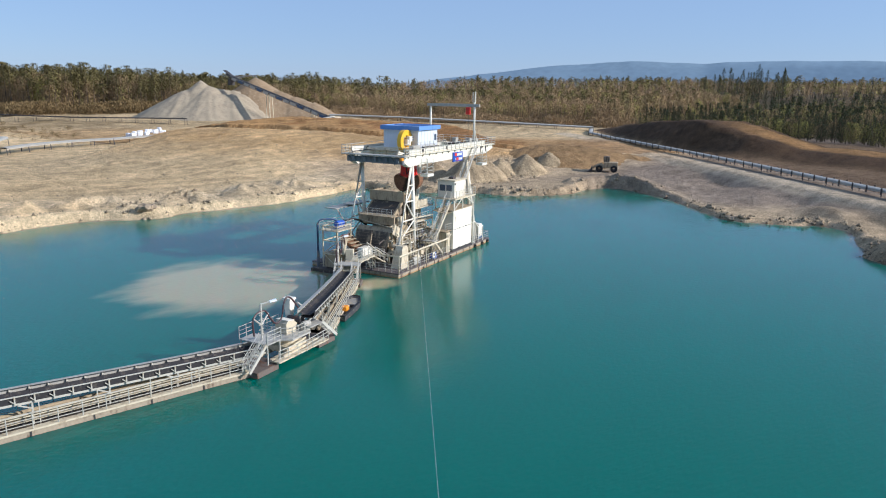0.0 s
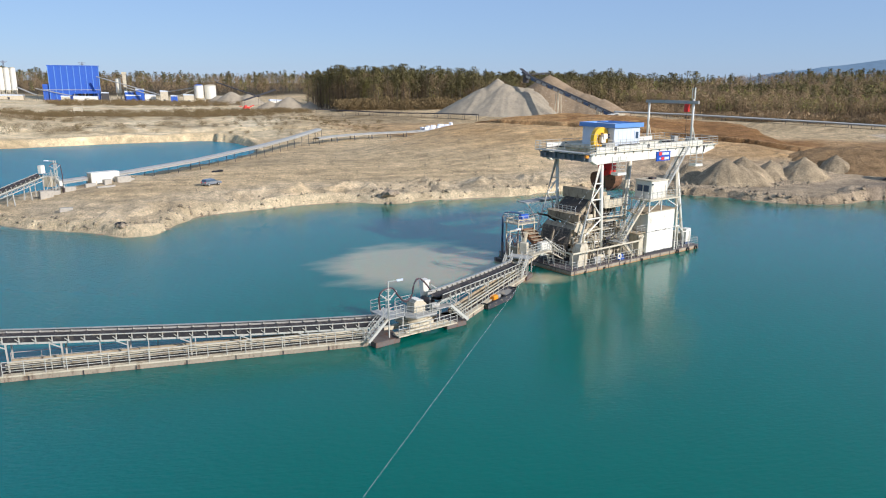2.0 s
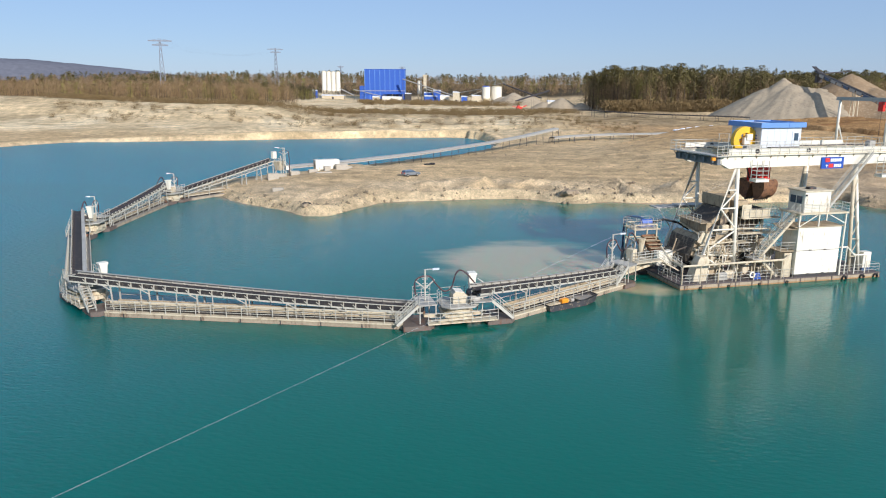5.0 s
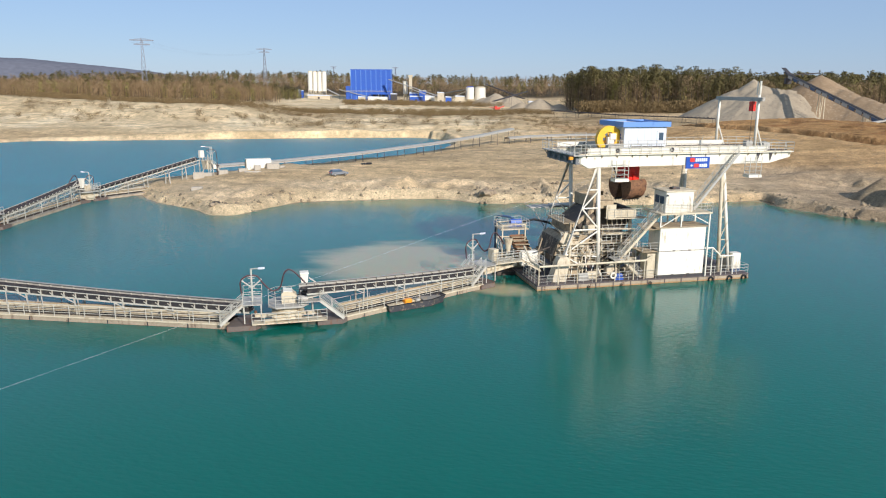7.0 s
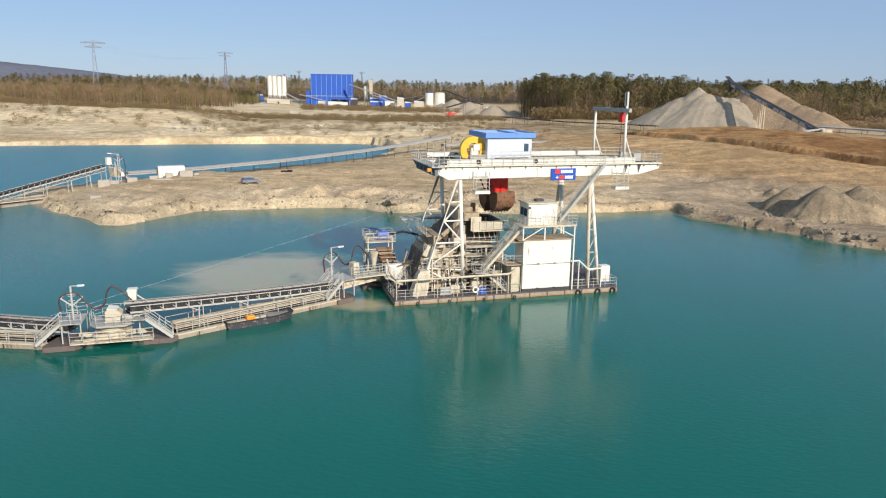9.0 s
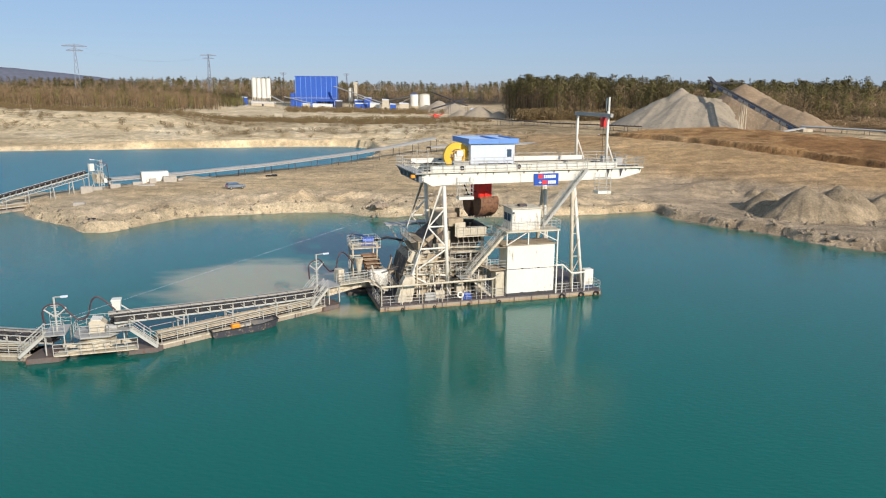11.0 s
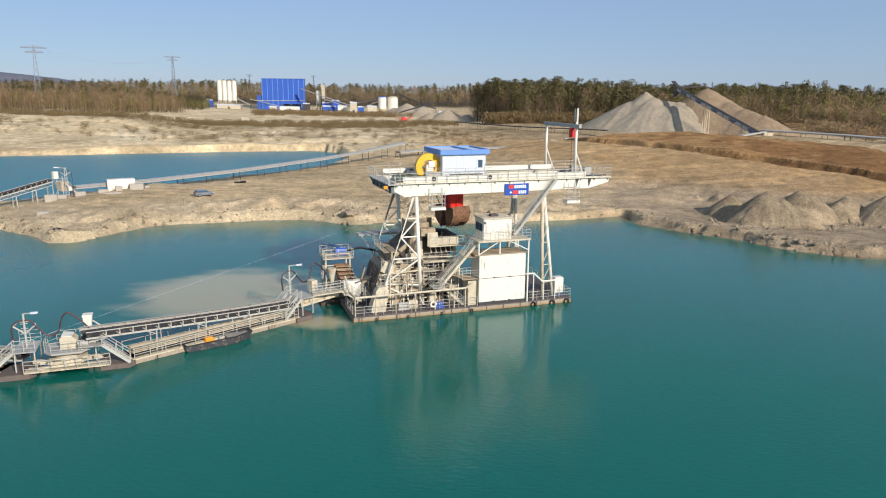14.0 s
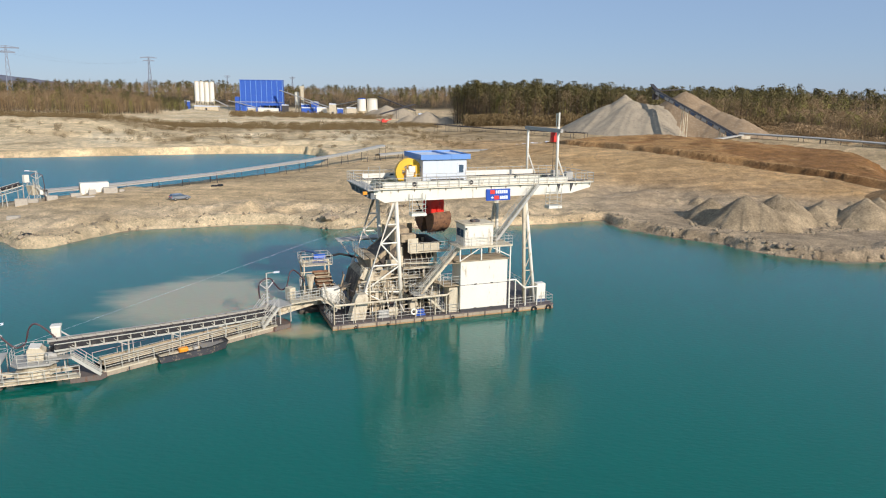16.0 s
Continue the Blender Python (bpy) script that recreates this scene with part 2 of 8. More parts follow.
def leaf_mat(name, col, var=0.35):
    m = mat(name, col, 0.85, var=0.2, scale=0.3, bump=0, island=var, spec=0.2)
    return m


M_GROUND = ground_mat()
M_WATER = water_mat()
M_CONIFER = leaf_mat("conifer_needles", srgb(58, 66, 42), 0.2)
M_PINE = leaf_mat("olive_pine_needles", srgb(110, 102, 64), 0.24)
M_BROWNTWIG = leaf_mat("bare_brown_twigs", srgb(156, 132, 98), 0.18)
M_GREENBUD = leaf_mat("fresh_spring_leaves", srgb(146, 142, 74), 0.16)
M_SCRUB = leaf_mat("dry_scrub", srgb(118, 100, 68), 0.25)
# distance haze is mixed into the base colour of both hill ranges
M_HILL_NEAR = mat("haze_grey_hill", srgb(112, 114, 122), 1.0, var=0.2, scale=0.006, bump=0, spec=0.0)
M_HILL = mat("haze_blue_hill", srgb(130, 150, 164), 1.0, var=0.12, scale=0.004, bump=0, spec=0.0)

# ---- mesh tools ----
class Geo:
    """Collects vertices and faces of one mesh."""

    def __init__(self):
        self.v, self.f = [], []

    def add(self, verts, faces):
        k = len(self.v)
        self.v += [tuple(p) for p in verts]
        self.f += [tuple(i + k for i in q) for q in faces]
        return self

    def box(self, x0, y0, z0, x1, y1, z1, c=0.0):
        """A box, with its upright and top edges cut by c."""
        if c <= 0:
            vs = [(x, y, z) for z in (z0, z1) for x, y in ((x0, y0), (x1, y0), (x1, y1), (x0, y1))]
            return self.add(vs, [(3, 2, 1, 0), (4, 5, 6, 7), (0, 1, 5, 4), (1, 2, 6, 5), (2, 3, 7, 6), (3, 0, 4, 7)])
        ring = lambda d: [(x0 + c + d, y0 + d), (x1 - c - d, y0 + d), (x1 - d, y0 + c + d), (x1 - d, y1 - c - d), (x1 - c - d, y1 - d), (x0 + c + d, y1 - d), (x0 + d, y1 - c - d), (x0 + d, y0 + c + d)]
        vs = [(*p, z0) for p in ring(0)] + [(*p, z1 - c) for p in ring(0)] + [(*p, z1) for p in ring(c * 0.6)]
        fs = [tuple(range(7, -1, -1)), tuple(range(16, 24))]
        for r in (0, 8):
            fs += [(r + i, r + (i + 1) % 8, r + 8 + (i + 1) % 8, r + 8 + i) for i in range(8)]
        return self.add(vs, fs)

    def beam(self, p, q, w=0.1, h=None, up=(0, 0, 1)):
        """A bar of w x h from p to q."""
        h = w if h is None else h
        p, q = Vector(p), Vector(q)
        d = (q - p).normalized()
        u = Vector(up)
        if abs(d.dot(u)) > 0.98:
            u = Vector((1, 0, 0))
        s = d.cross(u).normalized()
        u = s.cross(d)
        vs = [o + s * a * w / 2 + u * b * h / 2 for o in (p, q) for a, b in ((-1, -1), (1, -1), (1, 1), (-1, 1))]
        return self.add(vs, [(0, 1, 2, 3), (7, 6, 5, 4), (0, 4, 5, 1), (1, 5, 6, 2), (2, 6, 7, 3), (3, 7, 4, 0)])

    def tube(self, pts, r=0.05, n=6, cap=True):
        """A round bar along pts; r is one radius or one a point."""
        pts = [Vector(p) for p in pts]
        rs = r if isinstance(r, (list, tuple)) else [r] * len(pts)
        base = len(self.v)
        for i, p in enumerate(pts):
            d = (pts[min(i + 1, len(pts) - 1)] - pts[max(i - 1, 0)]).normalized()
            u = Vector((0, 0, 1)) if abs(d.z) < 0.95 else Vector((1, 0, 0))
            s = d.cross(u).normalized()
            u = s.cross(d)
            self.v += [tuple(p + (s * math.cos(a) + u * math.sin(a)) * rs[i]) for a in (2 * math.pi * k / n for k in range(n))]
        for i in range(len(pts) - 1):
            a, b = base + i * n, base + (i + 1) * n
            self.f += [(a + k, b + k, b + (k + 1) % n, a + (k + 1) % n) for k in range(n)]
        if cap:
            self.f.append(tuple(base + k for k in range(n)))
            e = base + (len(pts) - 1) * n
            self.f.append(tuple(e + k for k in range(n - 1, -1, -1)))
        return self

    def poly(self, outline, z0, z1, taper=1.0):
        """An upright prism over a plan outline."""
        n = len(outline)
        cx, cy = sum(p[0] for p in outline) / n, sum(p[1] for p in outline) / n
        top = [(cx + (x - cx) * taper, cy + (y - cy) * taper, z1) for x, y in outline]
        return self.add([(x, y, z0) for x, y in outline] + top, [tuple(range(n - 1, -1, -1)), tuple(range(n, 2 * n))] + [(i, (i + 1) % n, n + (i + 1) % n, n + i) for i in range(n)])

    def side(self, outline, y0, y1):
        """A prism over an outline in x and z, from y0 to y1."""
        n = len(outline)
        return self.add([(x, y0, z) for x, z in outline] + [(x, y1, z) for x, z in outline], [tuple(range(n)), tuple(range(2 * n - 1, n - 1, -1))] + [(i, n + i, n + (i + 1) % n, (i + 1) % n) for i in range(n)])

    def ring(self, c, r0, r1, w, axis="y", n=24):
        """A flat annulus of width w."""
        c = Vector(c)
        ex, ez = {"y": (Vector((1, 0, 0)), Vector((0, 0, 1))), "x": (Vector((0, 1, 0)), Vector((0, 0, 1))), "z": (Vector((1, 0, 0)), Vector((0, 1, 0)))}[axis]
        ey = ex.cross(ez)
        vs = []
        for k in range(n):
            a = 2 * math.pi * k / n
            d = ex * math.cos(a) + ez * math.sin(a)
            vs += [c + d * r0 - ey * w / 2, c + d * r1 - ey * w / 2, c + d * r1 + ey * w / 2, c + d * r0 + ey * w / 2]
        fs = []
        for k in range(n):
            a, b = 4 * k, 4 * ((k + 1) % n)
            fs += [(a + i, a + (i + 1) % 4, b + (i + 1) % 4, b + i) for i in range(4)]
        return self.add(vs, fs)

    def mesh(self, name, material, smooth=False):
        me = bpy.data.meshes.new(name)
        me.from_pydata(self.v, [], self.f)
        me.materials.append(material)
        if smooth:
            me.shade_smooth()
        me.update()
        return me


def thing(name, m, label, category, group="", kind=""):
    """An Empty at a thing's base, which its parts hang from."""
    ob = new(name)
    ob.empty_display_size = 0.3
    ob.matrix_basis = m
    return tagged(ob, label, category, group, kind)


def part(name, geo, material, parent=None, label="", smooth=False):
    me = geo if isinstance(geo, bpy.types.Mesh) else geo.mesh(name, material, smooth)
    ob = new(name, me)
    ob.parent = parent
    if label:
        tagged(ob, label)
    return ob


def piece(name, me, parent, m):
    """One of many alike pieces, on shared mesh data."""
    ob = new(name, me)
    ob.parent = parent
    ob.matrix_basis = m
    return ob


def solid(name, geo, material, m, label, category, group="", kind="", smooth=False):
    ob = new(name, geo.mesh(name, material, smooth))
    ob.matrix_basis = m
    return tagged(ob, label, category, group, kind)


POSTS = {}


def railing(parent, pts, h=1.1, gap=1.6, r=0.035, material=None, mids=2, name="railing"):
    """A hand rail with its knee rails along pts, and posts of their own."""
    material = material or M_RAIL
    g = Geo()
    pts = [Vector(p) for p in pts]
    for k in range(mids + 1):
        dz = Vector((0, 0, h * (k + 1) / (mids + 1)))
        for a, b in zip(pts, pts[1:]):
            g.tube([a + dz, b + dz], r if k == mids else r * 0.75, 5)
    ob = part(name, g, material, parent)
    key = (h, r, material.name)
    if key not in POSTS:
        POSTS[key] = Geo().tube([(0, 0, 0), (0, 0, h)], r, 5).mesh("post", material)
    for i, (a, b) in enumerate(zip(pts, pts[1:])):
        n = max(1, round((b - a).length / gap))
        for k in range(n + 1 if i == len(pts) - 2 else n):
            piece("post", POSTS[key], ob, Matrix.Translation(a + (b - a) * (k / n)))
    return ob


def stair(parent, p, q, w=0.9, side=(0, 1, 0), material=None, rails=True, name="stair"):
    """A steel stair from p up to q with stringers, treads and hand rails."""
    material = material or M_GALV
    p, q, s = Vector(p), Vector(q), Vector(side).normalized()
    g = Geo()
    for e in (-w / 2, w / 2):
        g.beam(p + s * e, q + s * e, 0.08, 0.28)
    ob = part(name, g, material, parent)
    n = max(3, int(abs(q.z - p.z) / 0.24))
    d = Vector((q.x - p.x, q.y - p.y, 0)).normalized() * 0.13
    tread = Geo().beam(-s * w / 2, s * w / 2, 0.26, 0.04).mesh("tread", material)
    for k in range(1, n):
        piece("tread", tread, ob, Matrix.Translation(p + (q - p) * (k / n)))
    if rails:
        for e in (-w / 2, w / 2):
            railing(ob, [p + s * e, q + s * e], 1.0, 1.4, 0.03, name="handrail")
    return ob

# ---- the lie of the land ----
SHORE = [(-84, 63), (-75, 55), (-65, 49), (-58, 43), (-53, 47), (-49, 56), (-42, 61), (-30, 65), (-20, 67), (-10, 63.5), (0, 65), (7, 64), (23, 66), (39, 71), (48, 74),
         (49, 67), (56, 57.5), (64, 50), (69, 42), (79, 36), (92, 38), (99, 33), (94, 18), (83, 2), (78, -6), (82, -16), (86, -21), (82, -27), (70, -33), (61, -40)]
SHORE += [(72, -62), (95, -120), (60, -230), (-80, -270), (-230, -210), (-275, 0), (-235, 130), (-207, 192), (-188, 200), (-151, 213), (-108, 229), (-62, 243), (-41, 239), (-30, 205),
          (-34, 165), (-62, 118), (-82, 92), (-93, 74)]


def smooth_loop(pts, n=4):
    """A closed Catmull-Rom curve through pts."""
    out = []
    k = len(pts)
    for i in range(k):
        p0, p1, p2, p3 = (np.array(pts[(i + j) % k], float) for j in (-1, 0, 1, 2))
        for s in np.arange(n) / n:
            out.append(0.5 * (2 * p1 + (p2 - p0) * s + (2 * p0 - 5 * p1 + 4 * p2 - p3) * s ** 2 + (3 * p1 - p0 - 3 * p2 + p3) * s ** 3))
    return np.array(out)


LOOP = smooth_loop(SHORE)


def lake_distance(X, Y):
    """Metres from the shore line: positive on land, negative in the lake."""
    d2 = np.full(X.shape, 1e12)
    inside = np.zeros(X.shape, bool)
    for a, b in zip(LOOP, np.roll(LOOP, -1, axis=0)):
        e = b - a
        s = np.clip(((X - a[0]) * e[0] + (Y - a[1]) * e[1]) / (e @ e), 0, 1)
        np.minimum(d2, (X - a[0] - s * e[0]) ** 2 + (Y - a[1] - s * e[1]) ** 2, out=d2)
        cross = (a[1] > Y) != (b[1] > Y)
        inside ^= cross & (X < e[0] * (Y - a[1]) / (e[1] if abs(e[1]) > 1e-9 else 1e-9) + a[0])
    d = np.sqrt(d2)
    return np.where(inside, -d, d)


def lattice(ix, iy, seed):
    h = (ix * 374761393 + iy * 668265263 + seed * 144269504) & 0x7FFFFFFF
    h = ((h ^ (h >> 13)) * 1274126177) & 0x7FFFFFFF
    return ((h ^ (h >> 16)) & 0xFFFF) / 65535.0


def bumps(X, Y, size, seed=0, octaves=4):
    """Fractal value noise, about -1 to 1."""
    out, amp, tot = np.zeros(X.shape), 1.0, 0.0
    for o in range(octaves):
        x, y = X / size * 2 ** o, Y / size * 2 ** o
        ix, iy = np.floor(x).astype(np.int64), np.floor(y).astype(np.int64)
        fx, fy = x - ix, y - iy
        fx, fy = fx * fx * (3 - 2 * fx), fy * fy * (3 - 2 * fy)
        v = lambda a, b: lattice(ix + a, iy + b, seed + o * 17)
        out += amp * ((v(0, 0) * (1 - fx) + v(1, 0) * fx) * (1 - fy) + (v(0, 1) * (1 - fx) + v(1, 1) * fx) * fy)
        tot += amp
        amp *= 0.5
    return out / tot * 2 - 1


def step(x, a, b):
    s = np.clip((x - a) / (b - a), 0, 1)
    return s * s * (3 - 2 * s)


def line_field(X, Y, pts):
    """Distance from a polyline, and the height interpolated along it; pts hold x, y, z."""
    best, zz, side = np.full(X.shape, 1e9), np.zeros(X.shape), np.zeros(X.shape)
    for a, b in zip(pts, pts[1:]):
        ex, ey = b[0] - a[0], b[1] - a[1]
        s = np.clip(((X - a[0]) * ex + (Y - a[1]) * ey) / (ex * ex + ey * ey), 0, 1)
        d = np.hypot(X - a[0] - s * ex, Y - a[1] - s * ey)
        m = d < best
        best = np.where(m, d, best)
        zz = np.where(m, a[2] + s * (b[2] - a[2]), zz)
        side = np.where(m, np.sign(ex * (Y - a[1]) - ey * (X - a[0])), side)
    return best, zz, side


# crest of the clay field, from its far end to the digger's ramp
CREST = [(30, 222, 5.5), (44, 196, 9.0), (60, 170, 11.4), (78, 148, 11.4), (97, 126, 10.2), (115, 105, 8.3), (132, 88, 5.5)]
# heaps of dug gravel and sand: x, y, height over the ground, radius, stretch, turn
HEAPS = [(61, 91, 2.2, 7, 1.6, 20), (136, 60, 1.8, 9, 2.2, -38), (-26.5, 73, 1.4, 4.5, 1.2, 30), (-68, 91, 0.9, 20, 1.6, 60), (66, -42, 4.2, 10, 1.4, 10), (92, -20, 2.2, 7, 2.0, 40), (109, 2, 1.3, 8, 2.0, 45),
         (15, 71, 0.9, 5, 2.0, 10), (-2, 72, 1.1, 4, 1.5, 60), (4, 75, 0.9, 4, 1.6, 120), (-47, 60, 0.7, 5, 2, 40)]
# steep dug bank on the eastern shore
BERM = [(84, 39, 0.8), (92, 41, 1.9), (99, 37, 2.4), (101.5, 29, 2.2), (99, 21, 1.0), (90, 8, 0.2), (84, 0, 0.1)]


# brown overburden bank in the east
BANK = [(236, 118, 2), (220, 100, 5), (206, 78, 7.5), (191, 52, 9), (187, 36, 6), (186, 20, 2.5), (182, -40, 1.5), (200, -120, 1.5)]


def crest_edge(X, Y, cd):
    """Metres from the ragged edge of the cut along the crest."""
    return cd + 1.5 * bumps(X, Y, 4, 43, 3) + 4.0 * bumps(X, Y, 21, 44, 2)


def height(X, Y):
    d = lake_distance(X, Y)
    d = d + bumps(X, Y, 9, 3) * 1.6 * np.exp(-((d / 14) ** 2)) + bumps(X, Y, 2.6, 5) * 0.7 * np.exp(-((d / 8) ** 2))
    east = step(X, 20, 60) * step(-Y, -140, -90)
    far = step(Y, 195, 235) * step(-X, -30, 10)
    lip = 1.4 + 0.5 * bumps(X, Y, 22, 9) + 1.7 * far - 0.35 * east - 0.5 * step(X, 74, 82) * step(-Y, -30, -18)
    z = np.where(d < 0, np.maximum(d * 0.5, -6), lip * step(d, -0.3, 1.5 + 1.0 * bumps(X, Y, 14, 12)) + 1.1 * step(d, 3 + 16 * east, 26 + 12 * east))
    z += east * (0.3 + 0.6 * bumps(X, Y, 12, 13)) * step(d, 0.2, 0.9 + 0.5 * bumps(X, Y, 5, 14)) * step(-d, -16, -4) * step(-X, -84, -76)
    land = step(d, 0, 6)
    z += land * bumps(X, Y, 16, 21) * 0.35 + land * bumps(X, Y, 3.5, 23, 4) * 0.26 * step(d, 1, 5)
    # bumpy apron along the shore of the peninsula
    apron = np.exp(-(((d - 8) / 7) ** 2)) * step(X, -74, -60) * step(-X, -60, -30) * step(-Y, -110, -95)
    z += apron * ((1 - np.abs(bumps(X, Y, 8, 31, 3))) ** 3 * 1.5 + (1 - np.abs(bumps(X, Y, 3.0, 32, 3))) ** 2 * 0.7 - 0.5)
    # gullies washed into the bank, and machine ruts on the sand
    z -= np.exp(-(((d - 2.5) / 3) ** 2)) * (1 - np.abs(bumps(X, Y, 4.5, 33, 3))) ** 4 * 0.7 * land
    rut = np.sin((X * 0.5 + Y * 0.87 + 2.5 * bumps(X, Y, 8, 35)) * 3.2) * np.exp(-(((X - 3) / 10) ** 2 + ((Y - 75) / 5) ** 2)) * 0.6
    z += (rut + 0.10 * np.sin((Y + 0.15 * X + 3 * bumps(X, Y, 25, 37)) * 2.2) * step(d, 10, 22) * step(-Y, -150, -120) * step(-X, -120, -100)) * land
    z += east * np.exp(-(((d - 1.5) / 2.2) ** 2)) * np.abs(bumps(X, Y, 3.2, 39, 3)) * 0.7 * step(d, -0.2, 0.6)
    # clay field rising to its crest, with a low cut step, and the fall behind it
    cd, cz, cs = line_field(X, Y, CREST)
    edge = crest_edge(X, Y, cd)
    rise = np.where(cs < 0, np.clip(1 - cd / np.maximum(cz * 7.5, 30), 0, 1), np.clip(1 - (cd - 38 * step(cz, 6.5, 9.5)) / 26, 0, 1))
    rise = rise * rise * (3 - 2 * rise)
    field = (cz - 2.6) * rise * land * (1 - step(X, 48, 66) * (1 - step(d, 14, 36)))
    field += np.where(cs < 0, -1.9 * step(edge, 0.6, 1.9) * step(-cd, -15, -6), 0.45 * bumps(X, Y, 4, 41) + 1.1 * step(cd, 3, 30) * step(cz, 6.5, 9.5)) * step(cz, 4, 7) * land * np.where(cs < 0, step(-cd, -14, -9), step(-cd, -62, -42))
    z += np.maximum(field, 0) * step(0.5 * X - 0.87 * Y, -147, -130)
    # ground beyond: rises gently to the woods and the works
    z += 4.5 * step(Y, 190, 330) * step(X, -20, 60) + 1.2 * step(Y, 290, 420) * step(-X, -40, 40) + 16 * step(Y, 720, 1250) + 3.5 * step(X, 120, 200) * step(-Y, -260, -200) + 19 * step(X, 310, 760) * step(-Y, -900, -600)
    z += 6 * np.exp(-(((Y - 300) / 40) ** 2)) * step(-X, 120, 170)
    z += 5.0 * step(-X, 190, 330) * step(Y, 230, 330)
    # worn terraces of the far bank
    tx = Y + 0.1 * X + 9 * bumps(X, Y, 45, 45, 3)
    z += far * step(d, 4, 9) * (1.3 * step(tx, 246, 249) + 1.2 * step(tx, 268, 272) + 1.0 * step(tx, 292, 296) - 3.4 * step(tx, 300, 345) + 0.5 * bumps(X, Y, 9, 46, 3))
    # brown overburden bank beyond the land conveyor, in the east
    md, mz, _ = line_field(X, Y, BANK)
    z += mz * np.clip(1.85 - md / 11, 0, 1) * (1 + 0.06 * bumps(X, Y, 12, 51))
    bd, bz, _ = line_field(X, Y, BERM)
    z += bz * np.clip(1.25 - bd / 4.5, 0, 1) * (1 + 0.35 * bumps(X, Y, 4, 57)) * step(d, -0.5, 1.5)
    # low bank that carries the eastern conveyor and its road
    for bank in ([(150, 243, 8.9), (195, 165, 7.8), (214, 126, 6.8), (201, 118, 5.4), (166, 60, 4.4), (140, 20, 4.0), (112, -23, 3.4), (90, -56, 3.2)],):
        ed, ez, es = line_field(X, Y, bank)
        z = np.maximum(z, np.where(d > 1, ez - np.clip(ed - np.where(es < 0, 9, 4), 0, None) * 0.45, -9))
    for hx, hy, hh, hr, st, turn in HEAPS:
        c, s = math.cos(radians(turn)), math.sin(radians(turn))
        u, v = ((X - hx) * c + (Y - hy) * s) / st, -(X - hx) * s + (Y - hy) * c
        r = np.hypot(u, v) / hr * (1 + 0.18 * bumps(X, Y, 5, 61))
        z += hh * np.clip(1 - r, 0, 1) ** 1.2 * land
    return z, d


def axis(parts):
    out = [parts[0][0]]
    for a, b, n in parts:
        out += list(np.linspace(a, b, n + 1)[1:])
    return np.array(out)


gx = axis([(-4800, -1200, 16), (-1200, -320, 44), (-320, -100, 88), (-100, 130, 360), (130, 260, 65), (260, 700, 50), (700, 4800, 20)])
gy = axis([(-2500, -300, 14), (-300, -60, 40), (-60, 30, 60), (30, 115, 180), (115, 260, 110), (260, 520, 70), (520, 1300, 50), (1300, 4700, 16)])
GX, GY = np.meshgrid(gx, gy)
GZ, GD = height(GX, GY)


def grid_mesh(name, X, Y, Z, material, colours=None, layer="zone"):
    ny, nx = X.shape
    me = bpy.data.meshes.new(name)
    me.vertices.add(nx * ny)
    me.vertices.foreach_set("co", np.stack([X, Y, Z], -1).astype(np.float32).ravel())
    i = np.arange(nx * ny).reshape(ny, nx)
    q = np.stack([i[:-1, :-1], i[:-1, 1:], i[1:, 1:], i[1:, :-1]], -1).reshape(-1, 4)
    me.loops.add(q.size)
    me.loops.foreach_set("vertex_index", q.ravel().astype(np.int32))
    me.polygons.add(len(q))
    me.polygons.foreach_set("loop_start", (np.arange(len(q)) * 4).astype(np.int32))
    me.update(calc_edges=True)
    me.validate()
    if colours is not None:
        a = me.color_attributes.new(layer, "FLOAT_COLOR", "POINT")
        a.data.foreach_set("color", np.concatenate([colours, np.ones((*colours.shape[:2], 1))], -1).astype(np.float32).ravel())
    me.materials.append(material)
    me.shade_smooth()
    return me


